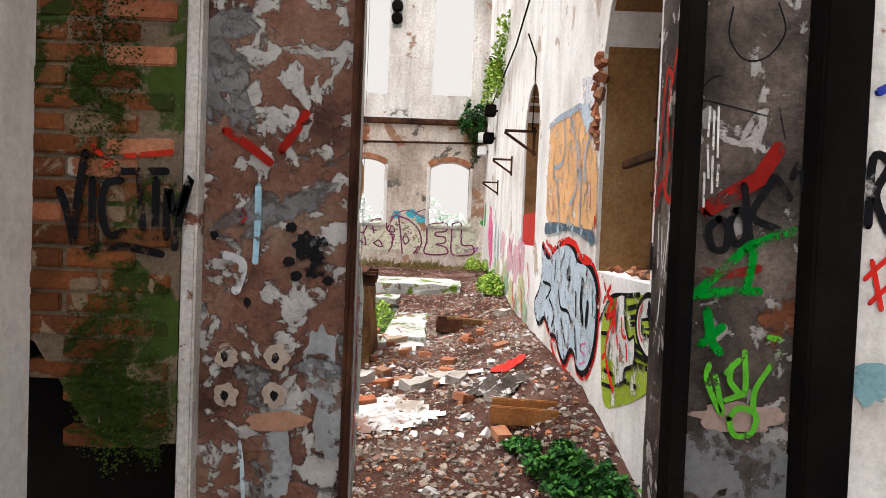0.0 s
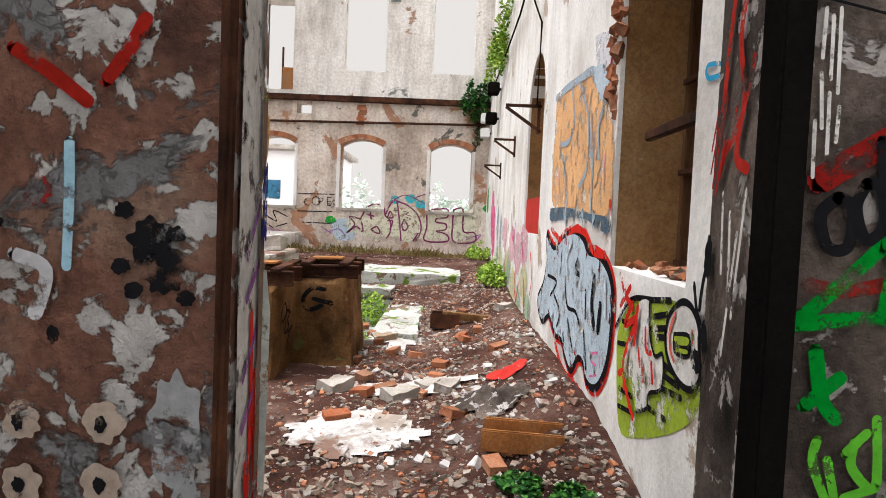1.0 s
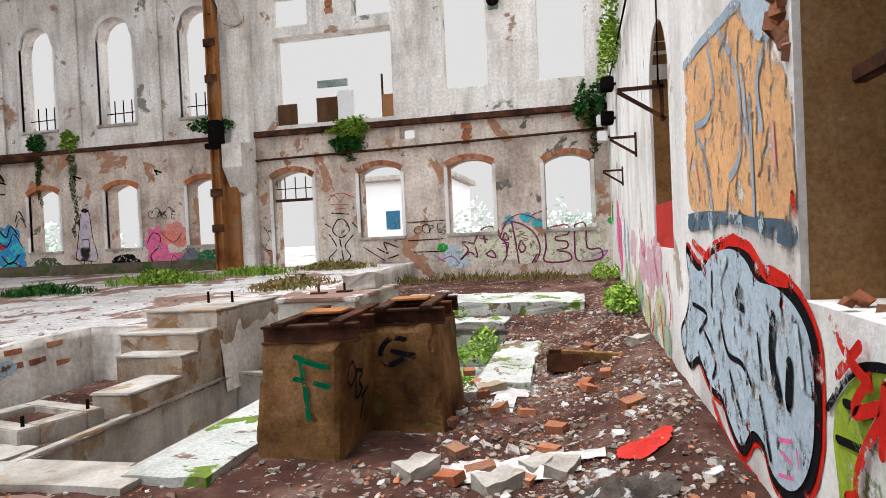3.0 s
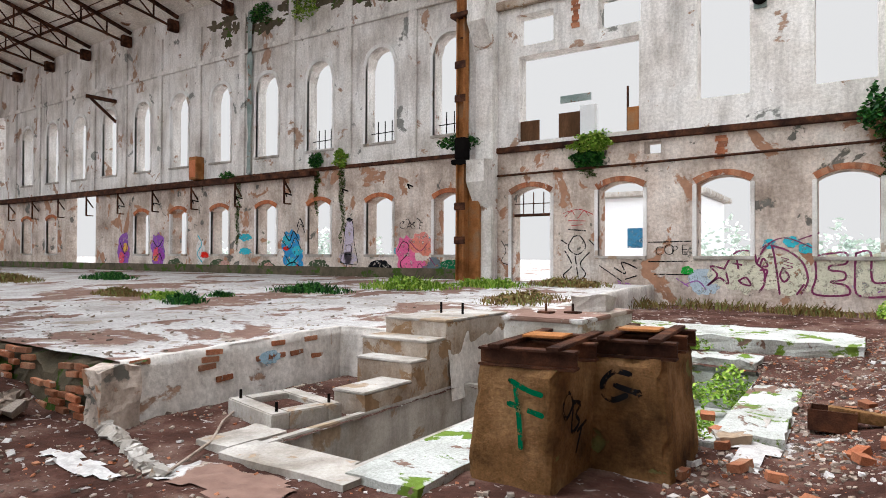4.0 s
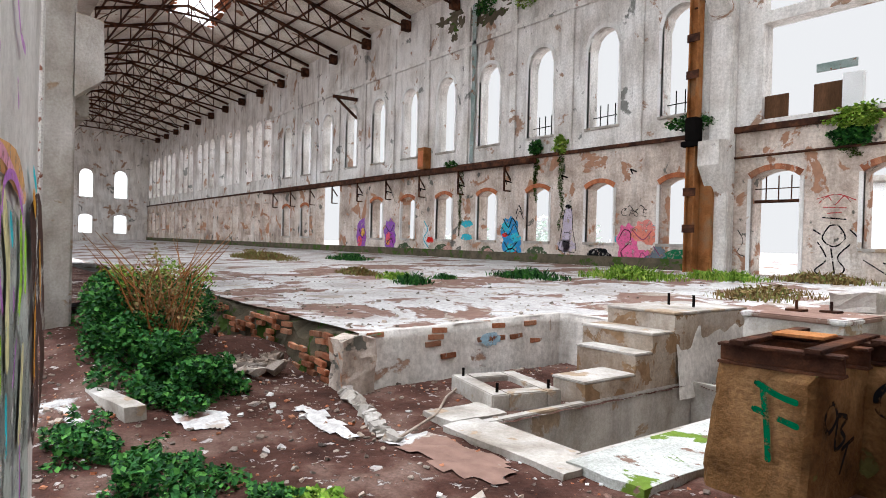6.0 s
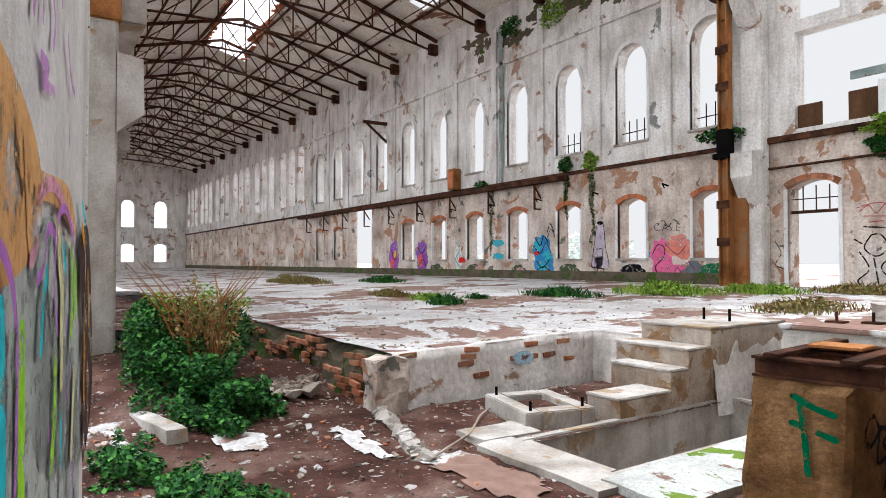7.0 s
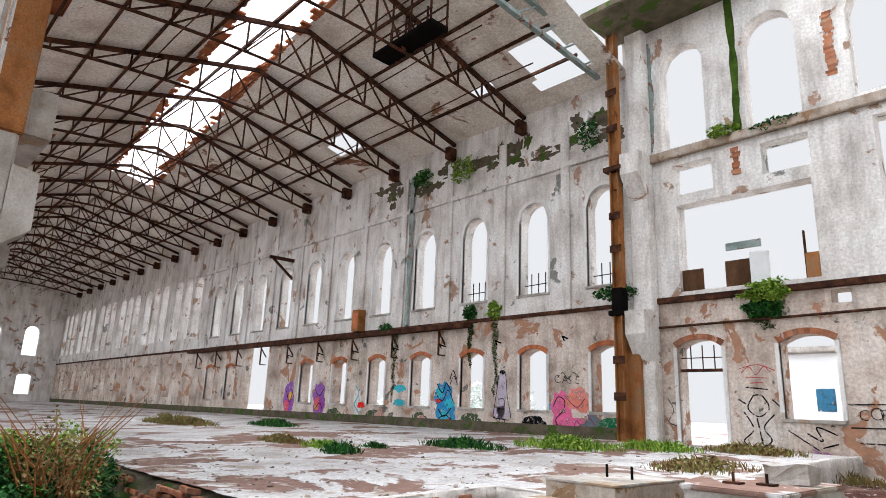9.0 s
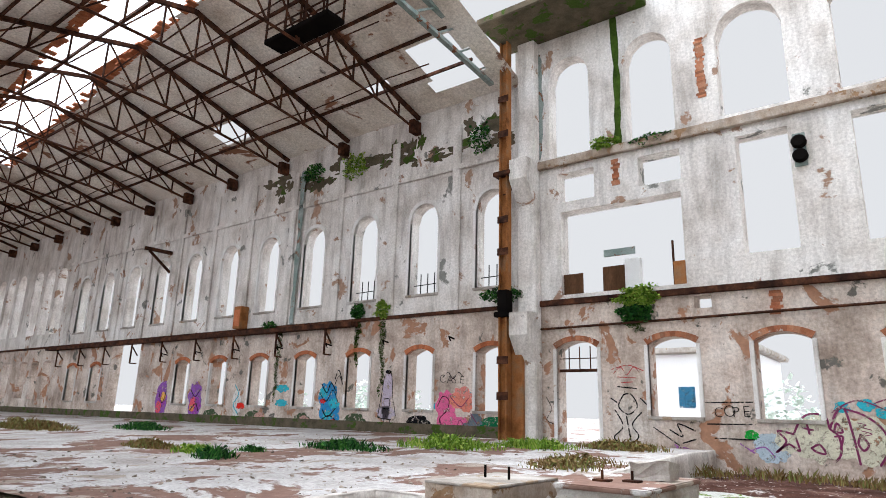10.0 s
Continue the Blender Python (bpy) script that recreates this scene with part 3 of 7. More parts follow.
# ---- roof trusses ----
def truss():
    t = empty("roof_truss", pose(0, 0, 0), "rusty riveted steel roof truss under the boards", "truss", "hall roof trusses")
    yn, yf, yr = 3.9, FAR - 0.05, RIDGE_Y
    top = lambda y: roof_z(y) - 0.16
    low = lambda y: EAVE - 0.40 + 0.75 * (1 - ((y - (yn + yf) / 2) / ((yf - yn) / 2)) ** 2)
    for nm, a, b in (("top_chord", yn, yr), ("top_chord", yr, yf)):
        bm = bmesh.new()
        bar(bm, (0, a, top(a)), (0, b, top(b)), 0.12, 0.14)
        part(nm, bm, M["rust"], t)
    ys = [yn + (yf - yn) * i / 14 for i in range(15)]
    bm = bmesh.new()
    tube(bm, [(0, a, low(a)) for a in ys], 0.06, 4)
    part("bottom_chord", bm, M["rust"], t)
    for i, y in enumerate(ys[1:-1]):
        bm = bmesh.new()
        bar(bm, (0, y, low(y)), (0, y, top(y)), 0.055)
        part("post", bm, M["rust"], t)
        bm = bmesh.new()
        y2 = ys[i] if y > yr else ys[i + 2]
        bar(bm, (0, y, low(y)), (0, y2, top(y2)), 0.05)
        part("strut", bm, M["rust"], t)
    bm = bmesh.new()
    box(bm, -0.12, 0.12, yf - 0.45, yf, EAVE - 0.55, EAVE - 0.05, 0.02)
    part("bearing_shoe", bm, M["rust"], t)
    return t


first = truss()
first.matrix_world = pose(-13.1, 0, 0)
for i in range(1, 17):
    copy_thing(first, pose(-13.1 - 3.66 * i, 0, 0))


def purlin(y):
    ob = empty("purlin", pose(0, y, 0), "rusty steel purlin running along the hall roof", "purlin", "hall roof purlins")
    bm = bmesh.new()
    bar(bm, (END, 0, roof_z(y) - 0.06), (-9.7, 0, roof_z(y) - 0.06), 0.07, 0.10)
    part("beam", bm, M["rust"], ob)


for y in (4.6, 6.0, 7.4, 8.8, 10.2, 11.6, 14.2, 15.6, 17.0, 18.4):
    purlin(y)
# tie rods along the hall between trusses
for k, (y, z) in enumerate(((8.6, 11.75), (10.4, 11.9), (12.4, 12.0), (14.4, 11.9), (16.6, 11.7))):
    bm = bmesh.new()
    pts = [(-10 - 66 * i / 40, y, z + 0.05 * math.sin(i * 1.7)) for i in range(41)]
    tube(bm, pts, 0.022, 5)
    tagged(link("tie_rod", bm, M["rust"]), "thin rusty tie rod strung between the roof trusses", "tie rod", "hall tie rods")

# girder at the open end of the hall roof
gd = empty("roof_girder", pose(-9.6, 0, 0), "weathered grey-green lattice girder at the open roof end", "girder")
for z in (12.2, 13.0):
    bm = bmesh.new()
    bar(bm, (0, 8.5, z + 0.9), (0, FAR - 0.6, z), 0.16, 0.12)
    part("flange", bm, M["teal"], gd)
for i in range(10):
    y = 8.8 + i * 1.08
    zz = 12.2 + 0.9 * (1 - (y - 8.5) / 10.9)
    bm = bmesh.new()
    bar(bm, (0, y, zz), (0, y + 1.0, zz + 0.72), 0.06)
    part("lattice_bar", bm, M["teal"], gd)

# dark box on the trusses
bx = empty("crane_walkway", pose(-12.9, 14.2, 12.45), "dark steel walkway cage hung under the roof", "walkway")
bm = bmesh.new()
box(bm, -1.4, 1.4, -0.35, 0.35, 0.0, 0.16, 0.02)
part("deck", bm, M["black"], bx)
for sx in (-1.35, -0.45, 0.45, 1.35):
    for sy in (-0.32, 0.32):
        bm = bmesh.new()
        bar(bm, (sx, sy, 0.12), (sx, sy, roof_z(14.2 + sy) - 12.45), 0.05)
        part("hanger", bm, M["rust"], bx)
for z in (0.5, 0.95):
    for sy in (-0.32, 0.32):
        bm = bmesh.new()
        bar(bm, (-1.4, sy, z), (1.4, sy, z), 0.04)
        part("rail", bm, M["rust"], bx)


# ---- columns ----
def near_column(x, y, base):
    c = empty("concrete_column", pose(x, y, base), "pale stained concrete column with a corbel", "column", "near side columns")
    bm = bmesh.new()
    box(bm, -0.24, 0.24, -0.19, 0.17, 0, 6.1, 0.03)
    box(bm, -0.22, 0.22, -0.17, 0.15, 6.1, 11.6 - base, 0.03)
    part("shaft", bm, M["concrete"], c)
    bm = bmesh.new()
    vs = []
    for sx in (-0.28, 0.28):
        for y_, z_ in ((0.15, 3.05), (0.48, 3.32), (0.46, 4.05), (0.15, 4.1)):
            vs.append(bm.verts.new((sx, y_, z_)))
    bm.faces.new(vs[:4]), bm.faces.new(vs[7:3:-1])
    for i in range(4):
        bm.faces.new((vs[i], vs[4 + i], vs[4 + (i + 1) % 4], vs[(i + 1) % 4]))
    bmesh.ops.recalc_face_normals(bm, faces=bm.faces)
    part("corbel", bm, M["concrete"], c)
    bm = bmesh.new()
    box(bm, -0.27, 0.27, -0.2, 0.2, 4.5, 7.4, 0.02)
    part("steel_jacket", bm, M["rust_orange"], c, "orange rusty steel jacket")
    bm = bmesh.new()
    tube(bm, [(0.34, -0.2, 0.2), (0.34, -0.2, 9)], 0.03, 6)
    part("downpipe", bm, M["frame_paint"], c)
    return c


col = near_column(-8.6, 4.36, 0.3)
for i in range(1, 8):
    copy_thing(col, pose(-8.6 - 8.6 * i, 4.6, 0.3))
for i in range(7):
    g = empty("crane_beam", pose(-8.6 - 8.6 * i, 4.6, 5.0), "concrete crane beam between the near columns", "beam", "near crane beams")
    bm = bmesh.new()
    box(bm, -8.3, -0.3, -0.25, 0.35, 0.0, 0.7, 0.02)
    box(bm, -8.3, -0.3, -0.15, 0.15, -1.8, -1.5, 0.02)
    part("beam", bm, M["concrete"], g)

# corner pillar on the far wall
pl = empty("wall_pillar", pose(-8.48, FAR, 0.9), "pale plastered wall pillar with a corbel head", "pillar")
bm = bmesh.new()
box(bm, -0.3, 0.3, -0.35, 0.0, 0, 12.6, 0.03)
part("shaft", bm, M["plaster"], pl)
for z in (7.6, 2.9):
    bm = bmesh.new()
    vs = []
    for sx in (-0.3, 0.3):
        for y_, z_ in ((-0.3, z - 0.7), (-0.85, z + 0.1), (-0.85, z + 0.75), (-0.3, z + 0.8)):
            vs.append(bm.verts.new((sx, y_, z_)))
    bm.faces.new(vs[:4]), bm.faces.new(vs[7:3:-1])
    for i in range(4):
        bm.faces.new((vs[i], vs[4 + i], vs[4 + (i + 1) % 4], vs[(i + 1) % 4]))
    bmesh.ops.recalc_face_normals(bm, faces=bm.faces)
    part("corbel", bm, M["plaster"], pl)

st = empty("steel_stanchion", pose(-9.04, 19.35, 0.9), "tall rusty riveted steel stanchion before the wall", "stanchion")
bm = bmesh.new()
for sx in (-0.14, 0.10):
    box(bm, sx, sx + 0.04, -0.14, 0.14, 0, 13.2, 0.008)
box(bm, -0.10, 0.10, -0.02, 0.02, 0, 13.2)
part("shaft", bm, M["rust_orange"], st)
bm = bmesh.new()
box(bm, -0.26, 0.26, -0.22, 0.5, 3.55, 3.70, 0.02)
box(bm, -0.17, 0.17, -0.17, 0.17, 3.70, 4.35, 0.02)
part("bracket", bm, M["black"], st)
bm = bmesh.new()
box(bm, -0.30, 0.30, -0.25, 0.5, 7.9, 8.05, 0.02)
bar(bm, (0, 0, 7.3), (0, 0.5, 7.9), 0.12)
part("head_bracket", bm, M["rust"], st)
bm = bmesh.new()
box(bm, -0.30, 0.48, 0.16, 0.52, 0, 3.5, 0.02)
part("pipe_casing", bm, M["rust_orange"], st)
for z in (1.2, 2.2, 5.4, 6.4, 9.2, 10.4):
    bm = bmesh.new()
    box(bm, -0.18, 0.19, -0.16, -0.13, z, z + 0.22, 0.005)
    part("batten_plate", bm, M["rust"], st)

# ---- far wall trim ----
bm = bmesh.new()
box(bm, END, -9.2, FAR - 0.10, FAR, 4.8, 4.92, 0.01)
box(bm, -8.5, RIGHT, FAR - 0.12, FAR, 4.78, 4.95, 0.02)
structure("trim_cornice", bm, M["rust"], "rusty string course along the far wall", "trim")
bm = bmesh.new()
box(bm, -8.5, RIGHT, FAR - 0.16, FAR, 9.02, 9.28, 0.02)
structure("trim_beam", bm, M["ochre_cast"], "dark concrete ring beam under the top windows", "trim")
bm = bmesh.new()
tube(bm, [(-8.4, FAR - 0.06, 4.12), (-4, FAR - 0.06, 4.18), (RIGHT - 0.1, FAR - 0.06, 4.28)], 0.035, 6)
structure("trim_pipe", bm, M["rust"], "thin service pipe run along the far wall", "trim")
for i in range(24):
    x = -11.33 - PITCH * i
    if x < -42:
        break
    bm = bmesh.new()
    box(bm, x - 0.17, x + 0.17, FAR - 0.08, FAR, 4.92, EAVE - 0.6, 0.015)
    structure("trim_pilaster", bm, M["plaster"], "shallow plaster pilaster between tall windows", "trim")
bm = bmesh.new()
box(bm, -42, -9.3, FAR - 0.09, FAR, 9.75, 9.95, 0.02)
structure("trim_band", bm, M["plaster"], "moulded plaster band above the tall windows", "trim")
bm = bmesh.new()
box(bm, END, -9.2, FAR - 0.06, FAR, 0.5, 1.35, 0.01)
structure("baseboard", bm, M["mortar"], "dark damp-stained plinth along the far wall", "baseboard")

# crane ledge with hanging brackets
lg = empty("crane_ledge", pose(0, FAR, 4.62), "rusty steel crane ledge on the far wall", "ledge")
bm = bmesh.new()
box(bm, -41, -15.6, -0.42, -0.05, 0.0, 0.16, 0.01)
part("plate", bm, M["rust"], lg)
for i in range(9):
    x = -17.0 - PITCH * i
    bm = bmesh.new()
    bar(bm, (x, -0.32, 0.0), (x, -0.32, -0.95), 0.06)
    bar(bm, (x, -0.32, -0.95), (x, 0.02, -0.95), 0.05)
    bar(bm, (x, -0.32, -0.1), (x, 0.02, -0.55), 0.05)
    part("hanger", bm, M["rust"], lg)


# surrounds of the windows
def surround(o, nm, deep, mat, hood):
    a, b, zb, zs, za = o
    w = empty(nm, pose((a + b) / 2, FAR, zb), "empty arched window with a crumbling sill", "window", "", "structure")
    h = (b - a) / 2
    bm = bmesh.new()
    box(bm, -h - 0.08, h + 0.08, -0.06, 0.25, -0.09, 0.0, 0.015)
    part("window_sill", bm, M["concrete"], w)
    bm = bmesh.new()
    k = 10
    outer, inner = [], []
    for i in range(k + 1):
        u = -h + 2 * h * i / k
        zi = arch_z((a + b) / 2 + u, o) - zb
        inner.append((u, zi))
        outer.append((u * 1.16, zi + hood))
    for (p, q), (r, s) in zip(zip(inner, inner[1:]), zip(outer, outer[1:])):
        for d in (-0.035,):
            face(bm, (p[0], d, p[1]), (q[0], d, q[1]), (s[0], d, s[1]), (r[0], d, r[1]))
            face(bm, (r[0], d, r[1]), (s[0], d, s[1]), (s[0], 0.0, s[1]), (r[0], 0.0, r[1]))
            face(bm, (p[0], d, p[1]), (q[0], d, q[1]), (q[0], 0.1, q[1]), (p[0], 0.1, p[1]))
    part("arch_hood", bm, mat, w)
    for sx in (-h - 0.10, h):
        bm = bmesh.new()
        box(bm, sx, sx + 0.10, -0.03, 0.1, 0.0, zs - zb, 0.01)
        part("jamb", bm, M["plaster_white"], w)
    return w


for i, o in enumerate(right_low + left_low[:9]):
    surround(o, "window_%d" % (i + 1), 0.1, M["brick"] if i < 4 else M["terracotta"], 0.14)
for i, o in enumerate(left_up[:11]):
    surround(o, "window_%d" % (i + 20), 0.1, M["plaster_white"], 0.12)


# ---- machine foundations ----
def foundation(x0, x1, y0, y1, h, label, mat, lean=(0.0, 0.0)):
    """A cast block whose sides lean in (left) or out (right) towards its top, with crumbled arrises."""
    ob = empty("foundation_block", pose((x0 + x1) / 2, (y0 + y1) / 2, 0), label, "foundation")
    bm = bmesh.new()
    a, b = (x1 - x0) / 2, (y1 - y0) / 2
    box(bm, -a, a, -b, b, -0.1, h, 0, 0.02, 11)
    for v in bm.verts:
        t = max(0.0, v.co.z / h)
        side = abs(v.co.x) / a > 0.9, abs(v.co.y) / b > 0.9, v.co.z > 0.93 * h
        v.co.x += lean[0] * t if v.co.x < 0 else lean[1] * t
        if sum(side) > 1:
            bite = 0.05 * max(0.0, noise.noise(v.co * 6.0 + Vector((x0, y0, 0)))) + 0.015
            v.co.x -= math.copysign(bite, v.co.x) * side[0]
            v.co.y -= math.copysign(bite, v.co.y) * side[1]
            v.co.z -= bite * side[2]
    part("body", bm, mat, ob)
    return ob


fb = foundation(-1.72, -1.0, 7.61, 8.72, 0.92, "ochre concrete machine foundation with a green painted letter", M["ochre_concrete"], (0.11, 0.06))
gb = foundation(-1.04, -0.35, 8.37, 9.40, 0.94, "ochre concrete machine foundation with a black painted letter", M["ochre_concrete"], (0.04, -0.07))


def rail_cradle(x, y, z, w, d):
    r = empty("rail_cradle", pose(x, y, z, 0.6, -0.8, 3.5), "rusty steel beams bolted on a foundation", "steel beams", "rail cradles")
    for k in range(3):
        bm = bmesh.new()
        yy = -d / 2 + d * k / 2
        box(bm, -w / 2 - 0.05, w / 2 + 0.05, yy - 0.06, yy + 0.06, 0.0, 0.02, 0.004)
        box(bm, -w / 2 - 0.05, w / 2 + 0.05, yy - 0.012, yy + 0.012, 0.02, 0.12, 0.003)
        box(bm, -w / 2 - 0.05, w / 2 + 0.05, yy - 0.06, yy + 0.06, 0.12, 0.14, 0.004)
        part("beam", bm, M["rust"], r)
    for k in range(2):
        bm = bmesh.new()
        xx = -w / 2 + 0.1 + (w - 0.2) * k
        box(bm, xx - 0.05, xx + 0.05, -d / 2 - 0.1, d / 2 + 0.1, 0.14, 0.17, 0.004)
        part("cross_bar", bm, M["rust"], r)
    bm = bmesh.new()
    box(bm, -0.2, 0.14, -0.1, 0.16, 0.17, 0.19, 0.004)
    part("plate", bm, M["rust_orange"], r)


rail_cradle(-1.24, 8.14, 0.90, 0.66, 0.95)
rail_cradle(-0.70, 8.88, 0.92, 0.60, 0.9)

# stair with its side wall
sw = empty("concrete_stair", pose(-3.95, 8.65, 0.1), "short concrete stair cast against a foundation", "stair")
for i, (x0, y0, y1, top) in enumerate(((-0.12, 0.0, 0.85, 0.14), (-0.52, 0.85, 1.17, 0.36), (-0.72, 1.17, 1.60, 0.57), (-0.66, 1.60, 3.3, 0.79))):
    bm = bmesh.new()
    box(bm, x0, 0.33, y0, y1, -1.0, top - 0.035, 0.006, 0.008, 4)
    part("riser_block", bm, M["ochre_cast"], sw)
    bm = bmesh.new()
    box(bm, x0 - 0.015, 0.335, y0 - 0.02, y1, top - 0.03, top, 0.01)
    part("tread", bm, M["concrete"], sw)
for x_ in (-0.35, 0.02):
    bm = bmesh.new()
    tube(bm, [(x_, 2.5, 0.78), (x_, 2.5, 0.95)], 0.018, 8)
    part("anchor_bolt", bm, M["black"], sw)

b2 = foundation(-3.05, -1.95, 10.7, 12.7, 0.92, "pale concrete foundation with rusty anchor plates", M["concrete"])
bm = bmesh.new()
box(bm, -0.56, 0.56, -1.02, 1.02, 0.9, 0.96, 0.015)
part("cap", bm, M["slab"], b2)
for x_, y_ in ((-0.2, -0.4), (0.1, -0.2)):
    bm = bmesh.new()
    box(bm, x_ - 0.1, x_ + 0.1, y_ - 0.08, y_ + 0.08, 0.96, 0.985, 0.004)
    tube(bm, [(x_, y_, 0.98), (x_, y_, 1.09)], 0.018, 8)
    part("anchor_plate", bm, M["rust"], b2)
cr = empty("broken_concrete_lump", pose(-2.3, 12.0, 0.96), "broken rust-stained concrete lump on a foundation", "concrete lump")
bm = bmesh.new()
box(bm, -0.24, 0.24, -0.16, 0.16, 0, 0.22, 0, 0.05, 3)
part("lump", bm, M["concrete"], cr)

# low slab with bolts
ls = empty("machine_plinth", pose(-4.27, 8.10, 0.02, 0, 0, -14), "low square concrete plinth with bolts", "plinth")
bm = bmesh.new()
for a in ((-0.5, 0.5, -0.4, -0.22), (-0.5, 0.5, 0.22, 0.4), (-0.5, -0.3, -0.22, 0.22), (0.3, 0.5, -0.22, 0.22)):
    box(bm, *a, -0.05, 0.16, 0.012)
part("rim", bm, M["concrete"], ls)
bm = bmesh.new()
box(bm, -0.3, 0.3, -0.22, 0.22, -0.05, 0.10, 0.01)
part("bed", bm, M["dirt"], ls)
for x_, y_ in ((-0.4, -0.3), (0.4, -0.3), (0.4, 0.3)):
    bm = bmesh.new()
    tube(bm, [(x_, y_, 0.15), (x_, y_, 0.25)], 0.016, 8)
    part("bolt", bm, M["black"], ls)

# pits
for k, (a, b, c, d) in enumerate(PITS[:2]):
    bm = bmesh.new()
    dz = -0.95 if k == 0 else -0.45
    t = 0.10
    top = 0.03 if k == 0 else 0.06
    for bx_ in ((a - t, a, c - t, d + t), (b, b + t, c - t, d + t), (a, b, c - t, c), (a, b, d, d + t)):
        box(bm, *bx_, dz, top, 0.01)
    box(bm, a, b, c, d, dz - 0.1, dz)
    structure("floor_pit", bm, M["concrete"] if k == 0 else M["mossy"], "concrete-lined machine pit in the floor", "pit")
bm = bmesh.new()
box(bm, -4.15, -3.71, 6.95, 7.62, -0.1, 0.05, 0, 0.02, 4)
box(bm, -3.70, -2.3, 6.85, 7.26, -0.1, 0.045, 0, 0.02, 4)
structure("floor_kerb", bm, M["concrete"], "whitened concrete rim beside the pit", "floor")
bm = bmesh.new()
box(bm, -2.45, -1.76, 7.05, 10.6, -0.1, 0.06, 0, 0.02, 7)
structure("floor_mossy", bm, M["mossy"], "wet concrete strip with green moss", "floor")
bm = bmesh.new()
for a in ((-2.9, 0.9, 14.2, 16.0, 0.42), (-1.9, -1.4, 9.6, 13.2, 0.10), (-0.28, 0.25, 9.8, 12.4, 0.04), (-1.3, -0.4, 13.3, 14.0, 0.2)):
    box(bm, a[0], a[1], a[2], a[3], -0.2, a[4] + 0.05, 0, 0.06, 12)
structure("floor_slabs", bm, M["mossy"], "pale broken concrete slabs streaked with moss", "floor")

# ---- doorway trim ----
bm = bmesh.new()
tube(bm, [(0.146, 3.05, -0.1), (0.152, 3.045, 3.0), (0.146, 3.05, 6.0)], 0.022, 8)
structure("trim_jamb_pipe", bm, M["rust"], "rusty edge bar on the doorway pier", "trim")
# shade along the pier's edge, put in as a near-black strip
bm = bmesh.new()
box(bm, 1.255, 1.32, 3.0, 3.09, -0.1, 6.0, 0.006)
structure("trim_jamb_dark", bm, M["black"], "near-black strip of painted shade along the doorway pier's edge", "trim")
bm = bmesh.new()
box(bm, -0.42, -0.368, 3.0, 3.10, -0.1, 6, 0.008)
structure("trim_jamb_left", bm, M["frame_paint"], "peeling painted edge strip of the doorway pier", "trim")
# the corner's shadow as a strip of near-black colour
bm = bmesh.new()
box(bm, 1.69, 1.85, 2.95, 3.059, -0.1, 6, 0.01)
structure("trim_corner", bm, M["black"], "near-black strip of painted shade in the corner", "trim")
bm = bmesh.new()
box(bm, 1.852, 2.12, 2.98, 3.06, -0.1, 6, 0.01)
structure("wall_tagged", bm, M["plaster_white"], "white plaster panel with painted tags", "wall")

# brick panel beside the doorway
bp = empty("wall_brick", pose(0, 0, 0), "sooty brick infill with moss", "wall", "", "structure")
bm = bmesh.new()
hole_z = lambda x: min(1.2, 1.2 - 1.55 * (x + 0.92)) if x < -0.69 else 0.84 + 0.02 * math.sin(x * 40)
xs = [-1.35 + 0.93 * i / 21 for i in range(22)]
front = [bm.verts.new((x, 3.0, hole_z(x) + 0.015 * noise.noise(Vector((x * 30, 0, 0))))) for x in xs]
back = [bm.verts.new((v.co.x, 3.3, v.co.z)) for v in front]
topf, topb = [bm.verts.new((x, 3.0, 6)) for x in xs], [bm.verts.new((x, 3.3, 6)) for x in xs]
for i in range(21):
    bm.faces.new((front[i], front[i + 1], topf[i + 1], topf[i]))
    bm.faces.new((front[i], back[i], back[i + 1], front[i + 1]))
    bm.faces.new((back[i], topb[i], topb[i + 1], back[i + 1]))
part("mortar_bed", bm, M["joint"], bp)
# near-black sheet that paints in the darkness inside the broken hole
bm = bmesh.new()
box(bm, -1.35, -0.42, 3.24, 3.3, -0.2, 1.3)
part("recess_back", bm, M["black"], bp, "near-black back with the broken hole's shade painted in")
bm = bmesh.new()
box(bm, -0.115, 0.115, -0.03, 0.03, -0.032, 0.032, 0.006)
brick_mesh = bpy.data.meshes.new("brick")
bm.to_mesh(brick_mesh)
bm.free()
brick_mesh.materials.append(M["brick"])
brick_dark = brick_mesh.copy()
brick_dark.materials[0] = M["brick_dark"]
rng = random.Random(11)
for j in range(46):
    z = 0.1 + j * 0.076
    for i in range(3):
        x = -0.93 + i * 0.245 + (0.12 if j % 2 else 0)
        if x > -0.5 or z < hole_z(x) + 0.03:
            continue
        b = new("brick", brick_dark if rng.random() < 0.86 else brick_mesh)
        b.parent = bp
        b.matrix_local = pose(x, 3.018 + rng.uniform(-0.005, 0.008), z, rng.uniform(-1, 1), rng.uniform(-1, 1), rng.uniform(-1.5, 1.5))
bm = bmesh.new()
box(bm, -1.20, -0.915, 2.2, 3.0, -0.2, 6, 0.01)
structure("wall_return", bm, M["plaster_white"], "pale plaster return wall beside the brick", "wall")


# ---- painted marks ----
def smooth_line(pts, n=6):
    if len(pts) < 3:
        return [Vector(p) for p in pts]
    p = [Vector(q) for q in pts]
    out = []
    for i in range(len(p) - 1):
        a, b, c, d = p[max(i - 1, 0)], p[i], p[i + 1], p[min(i + 2, len(p) - 1)]
        for k in range(n):
            t = k / n
            out.append(0.5 * ((2 * b) + (c - a) * t + (2 * a - 5 * b + 4 * c - d) * t * t + (3 * b - a - 3 * c + d) * t ** 3))
    out.append(p[-1])
    return out


